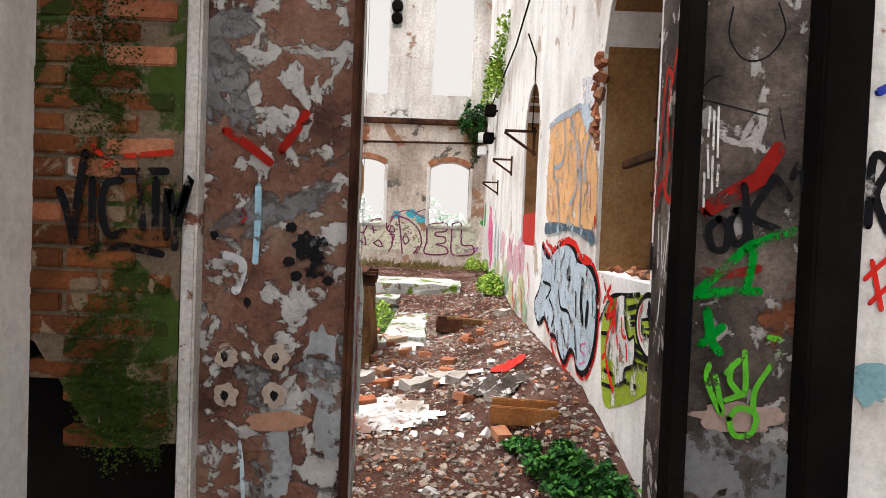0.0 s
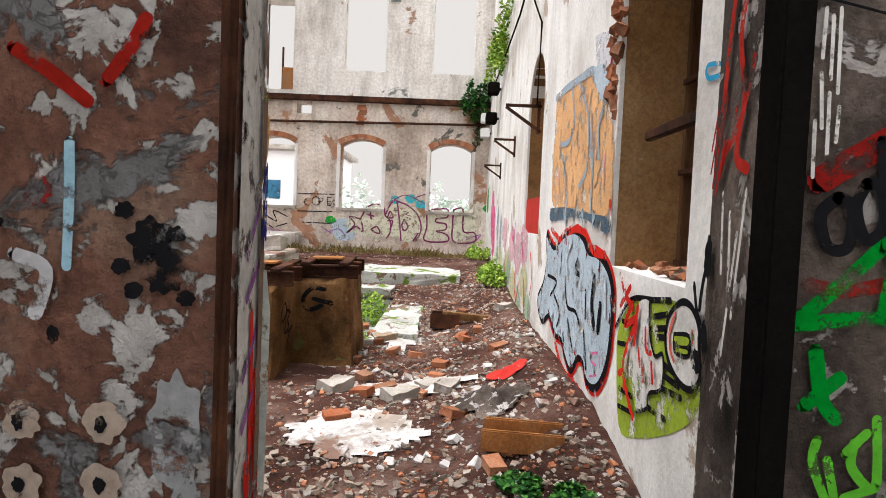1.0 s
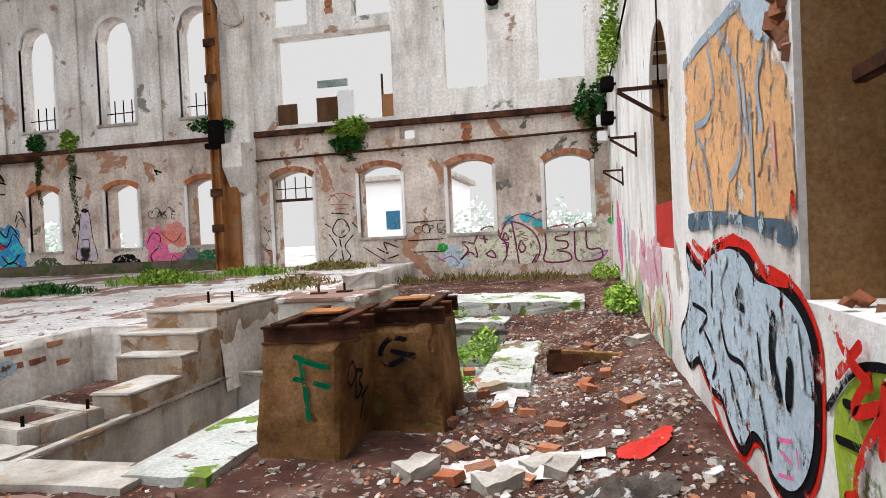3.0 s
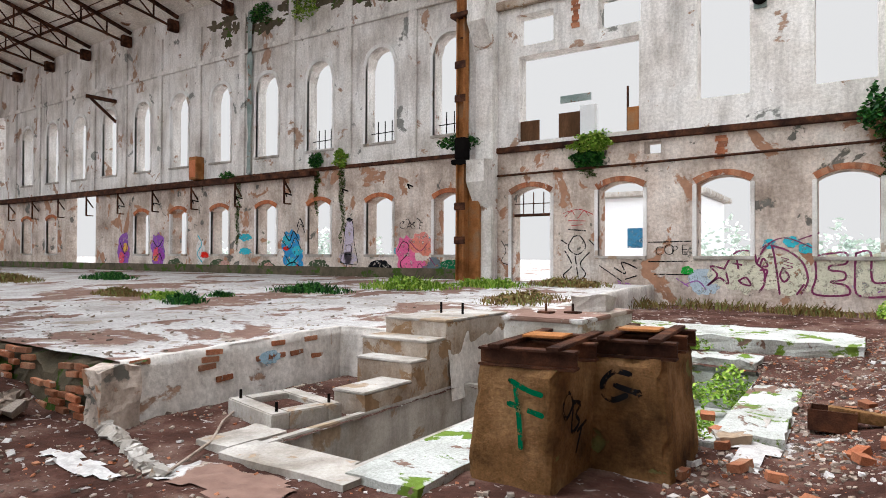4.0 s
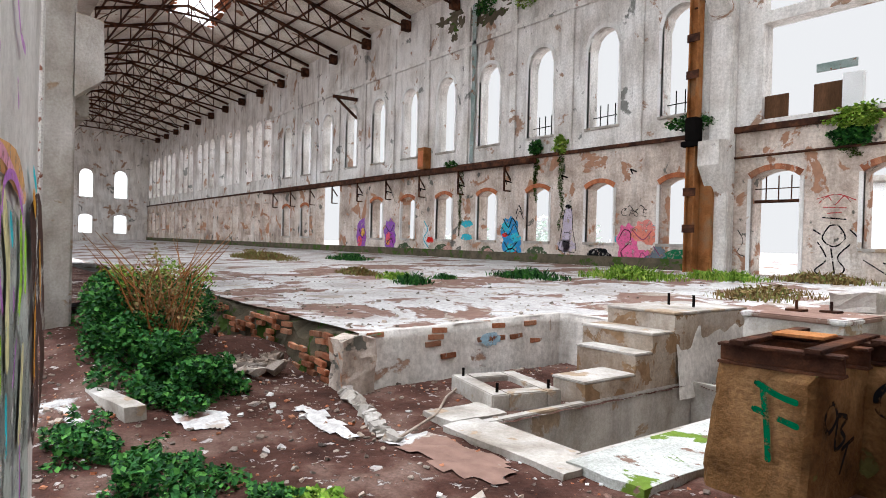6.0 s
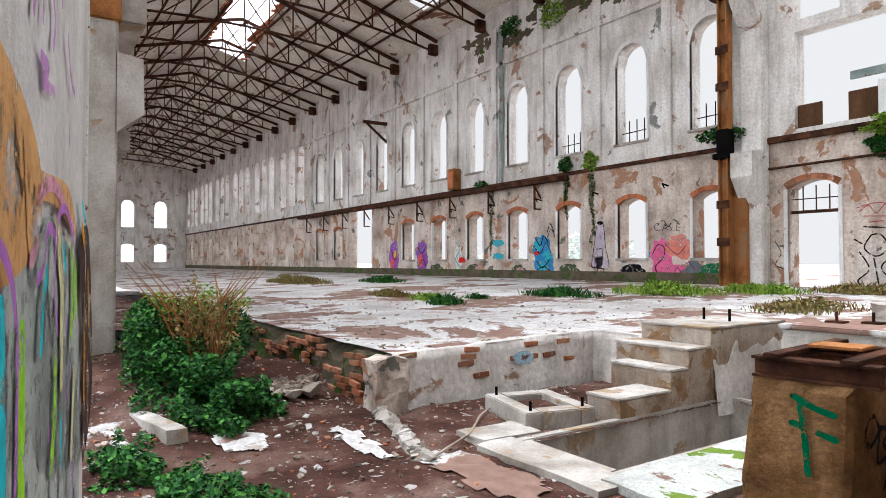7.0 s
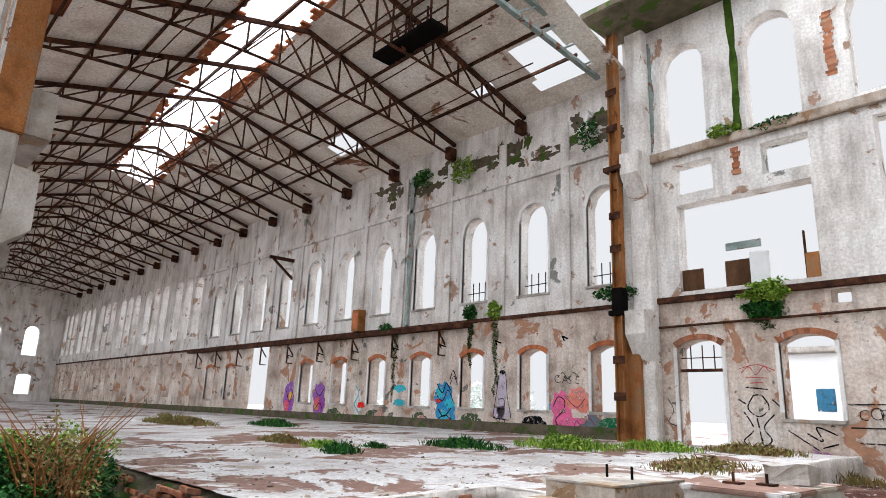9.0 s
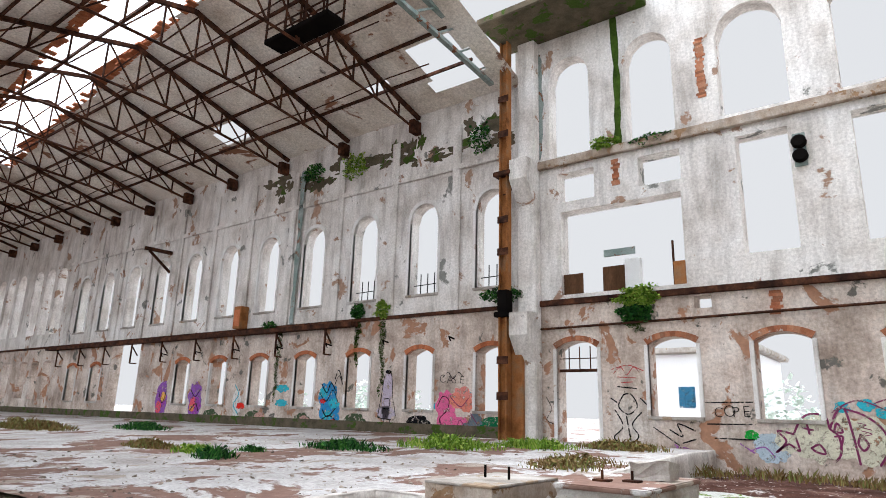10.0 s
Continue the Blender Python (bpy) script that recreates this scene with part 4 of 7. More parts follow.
def stroke(bm, pts, w, place, lift, wobble=0.12, n=6):
    """A sprayed line of paint, w wide, with round ends, on the surface place(u, lift, v)."""
    line = smooth_line(pts, n)
    left, right = [], []
    for i, p in enumerate(line):
        d = line[min(i + 1, len(line) - 1)] - line[max(i - 1, 0)]
        if d.length < 1e-6:
            d = Vector((1, 0))
        d.normalize()
        s = Vector((-d.y, d.x)) * w / 2 * (1 + wobble * noise.noise(Vector((p.x * 9, p.y * 9, w))))
        left.append(p + s)
        right.append(p - s)
    d0, d1 = (line[0] - line[1]).normalized() * w / 2, (line[-1] - line[-2]).normalized() * w / 2
    va = [bm.verts.new(place(q.x, lift, q.y)) for q in left]
    vb = [bm.verts.new(place(q.x, lift, q.y)) for q in right]
    for i in range(len(va) - 1):
        bm.faces.new((va[i], va[i + 1], vb[i + 1], vb[i]))
    for e, d, a, b in ((line[0], d0, va[0], vb[0]), (line[-1], d1, va[-1], vb[-1])):
        s = Vector((-d.y, d.x))
        arc = [e + d * math.sin(t) + s * math.cos(t) for t in (0.6, 1.2, 1.94, 2.54)]
        bm.faces.new([a, *[bm.verts.new(place(q.x, lift, q.y)) for q in (arc if (left[0] - e).dot(s) > 0 or True else arc)], b])


def blob(bm, c, r, place, lift, seed=0, ragged=0.35, n=44):
    """A filled patch of paint with a soft uneven outline."""
    vs = []
    for i in range(n):
        a = 2 * math.pi * i / n
        k = 1 + ragged * noise.noise(Vector((math.cos(a) * 2.4, math.sin(a) * 2.4, seed * 3.3)))
        vs.append(bm.verts.new(place(c[0] + r[0] * k * math.cos(a), lift, c[1] + r[1] * k * math.sin(a))))
    bm.faces.new(vs)


def marks(wall_name, place, items, label):
    """items: (colour, width, radii or "fill", lift level, list of lines, centres or closed outlines)."""
    holder = bpy.data.objects[wall_name]
    for colour, w, level, lines in items:
        bm = bmesh.new()
        for k, ln in enumerate(lines):
            if w == "fill":
                loop = smooth_line(ln, 4)[:-1]
                bm.faces.new([bm.verts.new(place(q.x, 0.004 + 0.0045 * level + 0.0005 * k, q.y)) for q in loop])
            elif isinstance(w, tuple):
                blob(bm, ln, w, place, 0.004 + 0.0045 * level + 0.0005 * k, k + level)
            else:
                stroke(bm, ln, w, place, 0.004 + 0.0045 * level + 0.0005 * k)
        part("painted_mark", bm, paint(*colour), holder, label)


def lettering(wall_name, body, m, size, mats, label, bold=0.0):
    """Painted letters: fill, with an outline behind it where two colours are given."""
    holder = bpy.data.objects[wall_name]
    for k, colour in enumerate(mats):
        cu = bpy.data.curves.new("letters", "FONT")
        cu.body, cu.size, cu.offset, cu.extrude = body, size, bold + 0.03 * size * k, 0.0012
        cu.space_character = 0.95
        ob = bpy.data.objects.new("letters", cu)
        scene.collection.objects.link(ob)
        dg = bpy.context.evaluated_depsgraph_get()
        dg.update()
        me = bpy.data.meshes.new_from_object(ob.evaluated_get(dg))
        bpy.data.objects.remove(ob)
        me.materials.clear()
        me.materials.append(paint(*colour))
        t = new("painted_letters", me)
        t.parent = holder
        t.matrix_local = holder.matrix_world.inverted() @ m @ Matrix.Translation((0, 0, -0.003 * k))
        t["label"] = label


def scrawl(wall_name, body, x, y, z, size, mats, label, bold, step, seed):
    """A sprayed word, letter by letter, each leaning its own way."""
    r_ = random.Random(seed)
    for ch in body:
        k = r_.uniform(0.9, 1.12)
        lettering(wall_name, ch, pose(x, y - r_.uniform(0, 0.004), z + r_.uniform(-0.05, 0.05) * size, 90, 0, 0) @ pose(0, 0, 0, 0, 0, r_.uniform(-9, 9)) @ Matrix.Diagonal((r_.uniform(0.85, 1.1), k, 1, 1)), size, mats, label, bold)
        x += step * r_.uniform(0.9, 1.08)


BLK, RED, LBLUE, ORG, LIME, WHT = (0.012, 0.012, 0.014), (0.70, 0.03, 0.02), (0.50, 0.60, 0.68), (0.80, 0.42, 0.16), (0.36, 0.48, 0.05), (0.74, 0.73, 0.70)
PINK, PURP, CYAN, CREAM, MAROON, GREEN, NAVY, GREY = (0.80, 0.16, 0.34), (0.36, 0.13, 0.42), (0.06, 0.46, 0.56), (0.62, 0.56, 0.45), (0.24, 0.05, 0.13), (0.03, 0.36, 0.05), (0.03, 0.06, 0.25), (0.16, 0.19, 0.22)

# end wall: u is y, v is z
on_right = lambda u, l, v: (RIGHT - l, u, v)
blue_outline = [(8.491, 1.453), (7.994, 1.325), (7.512, 1.459), (7.02, 1.514), (6.691, 1.468), (6.475, 1.375), (6.163, 1.364), (5.898, 1.297), (5.755, 1.174), (5.741, 0.956), (5.79, 0.75), (5.931, 0.578), (6.11, 0.49), (6.324, 0.485), (6.457, 0.58), (6.672, 0.575), (6.91, 0.417), (7.184, 0.481), (7.387, 0.578), (7.726, 0.571), (8.119, 0.685), (8.572, 0.554), (8.924, 0.715), (8.579, 0.923), (8.423, 1.147), (8.491, 1.453)]
face_outline = [(4.718, 1.105), (4.682, 1.195), (4.57, 1.269), (4.457, 1.282), (4.366, 1.24), (4.312, 1.164), (4.285, 1.071), (4.302, 0.977), (4.385, 0.926), (4.502, 0.922), (4.621, 0.964), (4.697, 1.029), (4.718, 1.105)]
bubble_outline = [(4.312, 1.164), (4.26, 1.232), (4.176, 1.25), (4.111, 1.207), (4.066, 1.133), (4.072, 1.031), (4.149, 0.985), (4.236, 1.003), (4.29, 1.069), (4.312, 1.164)]
marks("wall_right", on_right, [(RED, 0.17, 0, [blue_outline[:21]])], "pale blue graffiti letters outlined in black and red")
marks("wall_right", on_right, [(BLK, 0.11, 1, [blue_outline])], "pale blue graffiti letters outlined in black and red")
marks("wall_right", on_right, [(LBLUE, 'fill', 2, [blue_outline])], "pale blue graffiti letters outlined in black and red")
marks("wall_right", on_right, [(BLK, 0.035, 3, [[(8.27, 1.06), (7.735, 1.045), (8.039, 0.881)], [(7.856, 0.916), (7.499, 0.791), (7.609, 0.64)], [(7.294, 1.054), (7.135, 0.894), (6.788, 0.895), (6.574, 0.793)], [(6.469, 1.104), (6.424, 0.909)], [(7.095, 0.782), (6.83, 0.571)], [(6.462, 0.8), (6.325, 0.55)], [(7.51, 1.351), (7.55, 1.132)]])], "pale blue graffiti letters outlined in black and red")
marks("wall_right", on_right, [(BLK, 0.09, 3, [[(6.218, 1.217), (6.25, 1.038), (6.164, 0.896)], [(6.031, 0.893), (6.003, 1.049)]])], "pale blue graffiti letters outlined in black and red")
marks("wall_right", on_right, [(BLK, 0.05, 3.4, [[(6.813, 1.316), (6.893, 1.227), (6.732, 1.206)]])], "pale blue graffiti letters outlined in black and red")
marks("wall_right", on_right, [((0.62, 0.70, 0.76), 0.05, 4, [[(7.073, 1.454), (7.259, 1.324), (7.198, 1.167)], [(5.896, 1.24), (5.843, 1.019)]])], "pale blue graffiti letters outlined in black and red")
marks("wall_right", on_right, [(PINK, 0.018, 4.4, [[(6.183, 0.687), (5.986, 0.74)], [(6.158, 0.646), (6.004, 0.645)], [(6.179, 0.53), (5.982, 0.586)], [(5.924, 0.727), (5.903, 0.66)]])], "pale blue graffiti letters outlined in black and red")
marks("wall_right", on_right, [(RED, 0.06, 1.4, [[(8.22, 1.534), (7.512, 1.429), (7.111, 1.551), (6.619, 1.534), (6.319, 1.41), (5.98, 1.406)], [(7.724, 0.481), (7.279, 0.324), (6.713, 0.327)], [(6.622, 0.338), (6.451, 0.285)]])], "pale blue graffiti letters outlined in black and red")
marks("wall_right", on_right, [((0.78, 0.45, 0.22), 'fill', 1, [[(8.303, 2.875), (7.653, 2.86), (7.138, 2.82), (6.646, 2.78), (6.347, 2.677), (6.108, 2.397), (5.919, 2.198), (5.893, 1.924), (5.926, 1.664), (6.481, 1.685), (7.115, 1.736), (8.196, 1.775), (8.35, 2.161), (8.303, 2.875)]])], "faded orange graffiti letters with grey-blue outlines")
marks("wall_right", on_right, [((0.36, 0.44, 0.52), 0.07, 2, [[(8.303, 2.875), (7.653, 2.86), (7.138, 2.82), (6.646, 2.78), (6.572, 2.701)]])], "faded orange graffiti letters with grey-blue outlines")
marks("wall_right", on_right, [((0.52, 0.62, 0.70), 'fill', 2.4, [[(6.617, 2.789), (6.312, 2.745), (6.08, 2.569), (6.154, 2.438), (6.434, 2.57), (6.617, 2.789)]])], "faded orange graffiti letters with grey-blue outlines")
marks("wall_right", on_right, [((0.36, 0.44, 0.52), 0.05, 2, [[(7.432, 2.783), (7.283, 2.464), (7.53, 2.339), (7.961, 2.347), (7.615, 2.134)], [(7.1, 2.779), (6.712, 2.429), (6.689, 2.037), (6.942, 1.912)], [(6.609, 2.443), (6.546, 2.124)], [(6.481, 2.266), (6.468, 1.705)], [(6.111, 2.488), (6.34, 2.322), (6.285, 2.089)], [(7.615, 2.09), (7.432, 1.77)]])], "faded orange graffiti letters with grey-blue outlines")
marks("wall_right", on_right, [((0.70, 0.38, 0.40), 0.03, 2.6, [[(6.123, 2.083), (6.096, 1.854)], [(7.956, 2.123), (7.799, 1.836)]])], "faded orange graffiti letters with grey-blue outlines")
marks("wall_right", on_right, [((0.10, 0.15, 0.20), 'fill', 2, [[(8.342, 1.749), (7.518, 1.747), (6.622, 1.688), (5.926, 1.652), (5.904, 1.549), (6.25, 1.58), (6.621, 1.639), (7.306, 1.651), (8.28, 1.618), (8.342, 1.749)]])], "faded orange graffiti letters with grey-blue outlines")
marks("wall_right", on_right, [((0.42, 0.54, 0.60), 0.09, 3, [[(7.518, 1.717), (7.473, 1.643)], [(6.742, 1.69), (6.725, 1.618)], [(6.35, 1.67), (6.323, 1.595)]])], "faded orange graffiti letters with grey-blue outlines")
marks("wall_right", on_right, [((0.72, 0.72, 0.76), 'fill', 1.6, [[(6.622, 3.031), (6.12, 2.91), (6.029, 2.642), (6.135, 2.6), (6.506, 2.789), (6.622, 3.031)]])], "faded orange graffiti letters with grey-blue outlines")
marks("wall_right", on_right, [(RED, 0.05, 2, [[(6.032, 2.789), (6.082, 2.659), (6.045, 2.442)], [(5.908, 1.755), (5.887, 1.683)]])], "faded orange graffiti letters with grey-blue outlines")
marks("wall_right", on_right, [(LIME, 'fill', 0, [[(5.596, 0.883), (5.544, 1.025), (5.365, 1.158), (5.206, 1.213), (4.938, 1.236), (4.703, 1.267), (4.511, 1.24), (4.309, 1.048), (4.281, 0.913), (4.497, 0.718), (5.073, 0.474), (5.453, 0.417), (5.596, 0.883)]])], "lime and white graffiti letters with an orange bubble")
marks("wall_right", on_right, [(BLK, 0.032, 1, [[(5.622, 0.982), (5.434, 1.136), (5.255, 1.205), (4.938, 1.236), (4.703, 1.265)], [(4.936, 1.151), (4.72, 1.196)], [(4.954, 1.086), (4.734, 1.127)], [(4.887, 1.058), (4.71, 1.085)], [(5.468, 1.04), (5.203, 1.068)], [(5.54, 0.897), (5.287, 0.933)], [(4.734, 0.953), (4.596, 0.946)], [(4.721, 0.902), (4.527, 0.9)], [(4.743, 0.835), (4.494, 0.858)], [(5.459, 0.642), (5.193, 0.663)], [(5.456, 0.537), (5.179, 0.578)], [(4.925, 0.688), (4.669, 0.704)]])], "lime and white graffiti letters with an orange bubble")
marks("wall_right", on_right, [(WHT, 'fill', 1.6, [[(5.359, 0.919), (5.227, 1.079), (5.159, 1.198), (4.987, 1.215), (4.958, 1.065), (4.862, 0.967), (4.747, 0.995), (4.743, 0.835), (4.917, 0.76), (4.944, 0.676), (5.105, 0.609), (5.183, 0.739), (5.376, 0.764), (5.359, 0.919)]])], "lime and white graffiti letters with an orange bubble")
marks("wall_right", on_right, [(BLK, 0.022, 2.2, [[(4.987, 1.215), (4.958, 1.065), (4.862, 0.967), (4.747, 0.995), (4.743, 0.835), (4.917, 0.76), (4.944, 0.676), (5.105, 0.609)]])], "lime and white graffiti letters with an orange bubble")
marks("wall_right", on_right, [(WHT, 'fill', 2.6, [face_outline])], "lime and white graffiti letters with an orange bubble")
marks("wall_right", on_right, [(BLK, 0.032, 3, [face_outline])], "lime and white graffiti letters with an orange bubble")
marks("wall_right", on_right, [(BLK, 'fill', 3.4, [[(4.608, 1.133), (4.419, 1.156), (4.41, 1.056), (4.591, 1.038), (4.608, 1.133)]])], "lime and white graffiti letters with an orange bubble")
marks("wall_right", on_right, [(LIME, 'fill', 4, [[(4.586, 1.118), (4.435, 1.139), (4.432, 1.105), (4.579, 1.086), (4.586, 1.118)], [(4.571, 1.067), (4.434, 1.086), (4.434, 1.067), (4.568, 1.052), (4.571, 1.067)]])], "lime and white graffiti letters with an orange bubble")
marks("wall_right", on_right, [((0.80, 0.16, 0.12), 0.022, 4, [[(4.596, 1.218), (4.654, 1.121), (4.626, 1.041), (4.577, 1.004)], [(4.388, 1.173), (4.376, 1.123)]])], "lime and white graffiti letters with an orange bubble")
marks("wall_right", on_right, [(ORG, 'fill', 3.4, [bubble_outline])], "lime and white graffiti letters with an orange bubble")
marks("wall_right", on_right, [(BLK, 0.034, 4, [bubble_outline])], "lime and white graffiti letters with an orange bubble")
marks("wall_right", on_right, [(BLK, (0.055, 0.05), 4.6, [(4.327, 1.062)])], "lime and white graffiti letters with an orange bubble")
marks("wall_right", on_right, [(BLK, 0.03, 4, [[(4.396, 1.371), (4.356, 1.272), (4.313, 1.222)], [(4.249, 1.52), (4.303, 1.398), (4.325, 1.278)], [(4.191, 1.474), (4.168, 1.401), (4.104, 1.394)], [(4.257, 1.363), (4.251, 1.254)], [(4.213, 1.411), (4.196, 1.264)], [(4.106, 1.451), (4.118, 1.321)]])], "lime and white graffiti letters with an orange bubble")
marks("wall_right", on_right, [(RED, 0.045, 5, [[(5.512, 1.31), (5.373, 1.205), (5.229, 1.154)], [(5.471, 1.135), (5.295, 1.259)], [(5.23, 1.177), (5.355, 1.04), (5.145, 1.103), (5.287, 0.933), (5.349, 0.777), (5.192, 0.622), (5.121, 0.575)], [(5.135, 1.171), (5.165, 0.97)], [(5.425, 0.738), (5.283, 0.788), (5.307, 0.691)]])], "lime and white graffiti letters with an orange bubble")
marks("wall_right", on_right, [(RED, 0.03, 5.4, [[(4.983, 1.079), (4.956, 0.979), (4.876, 0.974)], [(4.998, 0.867), (4.972, 0.81)], [(4.861, 0.928), (4.828, 0.841)], [(5.074, 0.95), (5.04, 0.875)]])], "lime and white graffiti letters with an orange bubble")
marks("wall_right", on_right, [((0.04, 0.36, 0.62), 0.022, 1, [[(4.25, 2.258), (4.429, 2.29), (4.405, 2.232), (4.176, 2.226), (4.25, 2.258)]])], "blue tag on the pale wall")
marks("wall_right", on_right, [
    (PINK, (0.5, 0.6), 0, [(17.2, 1.7), (16.6, 1.3)]), ((0.72, 0.45, 0.5), (0.5, 0.3), 0, [(13.6, 1.35), (12.2, 1.2), (11.3, 1.1), (10.6, 1.25)]),
    ((0.62, 0.60, 0.36), (0.4, 0.25), 1, [(14.4, 0.8), (13.1, 0.75), (11.8, 0.6), (10.4, 0.75)]), ((0.40, 0.52, 0.36), (0.3, 0.2), 2, [(12.6, 0.7), (11.0, 0.45), (9.9, 0.45), (15.2, 0.9)]),
    ((0.36, 0.42, 0.48), (0.25, 0.4), 0, [(15.4, 1.5), (14.6, 1.3)]), (RED, 0.05, 3, [[(11.5, 0.8), (11.2, 0.4), (10.9, 0.7)], [(10.3, 0.8), (10.1, 0.35)], [(13.4, 0.9), (13.0, 0.5)], [(9.7, 1.2), (9.5, 0.9), (9.6, 0.7)]]),
    (PINK, 0.06, 3, [[(12.4, 1.7), (12.0, 1.3), (11.6, 1.6)], [(10.9, 1.5), (10.5, 1.1)]]), (GREEN, (0.3, 0.35), 1, [(19.2, 2.1)]),
], "pastel pink, green and yellow graffiti patches")

# far wall: u is x, v is z
along = lambda u: u + 0.25 if u > -9.2 else u * 0.981 + 0.35  # tags stand between the windows
on_far = lambda u, l, v: (along(u), FAR - l, v)
far_m = lambda x, z: pose(x, FAR - 0.012, z, 90, 0, 0)
# bubble letters B A D E L: cream fills under maroon outlines
marks("wall_far_lower", on_far, [
    (LBLUE, (0.34, 0.30), 0.3, [(-2.62, 1.12)]),
    ((0.72, 0.70, 0.54), (0.38, 0.50), 0.6, [(-1.78, 1.38), (-1.24, 1.44), (-0.76, 1.40), (0.02, 1.38), (0.80, 1.36)]),
    ((0.72, 0.70, 0.54), (0.26, 0.26), 1.3, [(-2.28, 1.32), (-0.40, 1.20)]),
    (MAROON, 0.045, 2, [
        [(-2.18, 1.46), (-2.0, 1.80), (-1.75, 1.91), (-1.52, 1.82), (-1.47, 1.60), (-1.32, 1.44), (-1.31, 1.12), (-1.42, 0.93)],
        [(-2.18, 1.46), (-2.50, 1.52), (-2.34, 1.30), (-2.56, 1.05), (-2.30, 1.24), (-2.10, 1.10), (-2.14, 1.36)],
        [(-1.86, 1.18), (-1.70, 1.26), (-1.60, 1.08), (-1.76, 1.10), (-1.86, 1.18)], [(-1.98, 1.60), (-1.80, 1.56)], [(-1.90, 1.68), (-1.87, 1.48)],
        [(-1.47, 1.60), (-1.32, 1.94), (-1.16, 2.02), (-1.06, 1.50), (-0.99, 0.90)], [(-1.40, 1.54), (-1.33, 1.72), (-1.24, 1.54), (-1.40, 1.54)], [(-1.39, 1.44), (-1.25, 1.44), (-1.31, 1.20)],
        [(-1.16, 2.02), (-0.82, 1.90), (-0.52, 1.62), (-0.42, 1.22), (-0.56, 0.90)], [(-0.64, 0.90), (-0.50, 1.12)], [(-0.92, 1.50), (-0.80, 1.30), (-0.90, 1.18), (-0.98, 1.32), (-0.92, 1.50)],
        [(-0.28, 1.78), (0.28, 1.86), (0.32, 1.62), (0.02, 1.56), (0.02, 1.46), (0.28, 1.42), (0.28, 1.26), (0.02, 1.20), (0.32, 1.12), (0.34, 0.92), (-0.30, 0.92), (-0.26, 1.30), (-0.28, 1.78)],
        [(0.50, 1.84), (0.76, 1.86), (0.80, 1.24), (1.12, 1.20), (1.12, 0.94), (0.54, 0.92), (0.48, 1.40), (0.50, 1.84)]]),
    (MAROON, 0.018, 2.5, [[(-0.95, 1.74), (-0.80, 1.70), (-0.90, 1.66), (-0.72, 1.60)], [(-0.90, 1.58), (-0.72, 1.52), (-0.84, 1.48)]]),
], "large cream graffiti letters outlined in maroon")
# fuller bodies of the painted figures between the hall's windows
marks("wall_far_lower", on_far, [
    (PINK, (0.40, 0.62), 0.35, [(-12.15, 1.75)]), ((0.78, 0.28, 0.24), (0.40, 0.36), 0.6, [(-11.55, 2.15)]),
    ((0.05, 0.28, 0.55), (0.50, 0.72), 0.35, [(-17.6, 1.95)]), (BLK, 0.05, 3.4, [[(-18.0, 2.6), (-17.7, 2.3), (-17.5, 2.65), (-17.2, 2.3)], [(-17.9, 1.7), (-17.6, 1.45), (-17.2, 1.75)], [(-17.3, 2.8), (-17.15, 3.1), (-16.95, 2.8)]]),
    ((0.30, 0.12, 0.45), (0.52, 0.75), 0.35, [(-26.3, 1.95), (-29.1, 1.95)]), ((0.75, 0.12, 0.16), (0.22, 0.30), 1.4, [(-26.45, 1.75), (-29.3, 1.6)]), ((0.80, 0.45, 0.10), (0.20, 0.22), 2.4, [(-28.95, 2.1)]), (BLK, 0.05, 3.4, [[(-26.7, 2.4), (-26.3, 2.1), (-25.95, 2.4)], [(-26.6, 1.5), (-26.2, 1.8), (-25.95, 1.5)], [(-29.4, 2.3), (-29.0, 1.8), (-28.75, 2.3)]]),
    (BLK, 0.03, 3.4, [[(-12.5, 1.9), (-12.3, 2.2), (-12.05, 2.1), (-12.1, 1.8), (-12.4, 1.5), (-12.2, 1.2), (-11.9, 1.3)], [(-12.3, 2.8), (-12.1, 2.95), (-11.9, 2.75), (-11.7, 2.95), (-11.5, 2.8)]]),
], "bright sprayed figures between the windows")
scrawl("wall_far_lower", "COPE", -3.6, FAR - 0.012, 1.80, 0.36, [BLK], "black tagged word", -0.008, 0.22, 4)
scrawl("wall_far_lower", "CASE", -11.85, FAR - 0.012, 2.60, 0.36, [BLK], "black tagged word", -0.008, 0.26, 5)
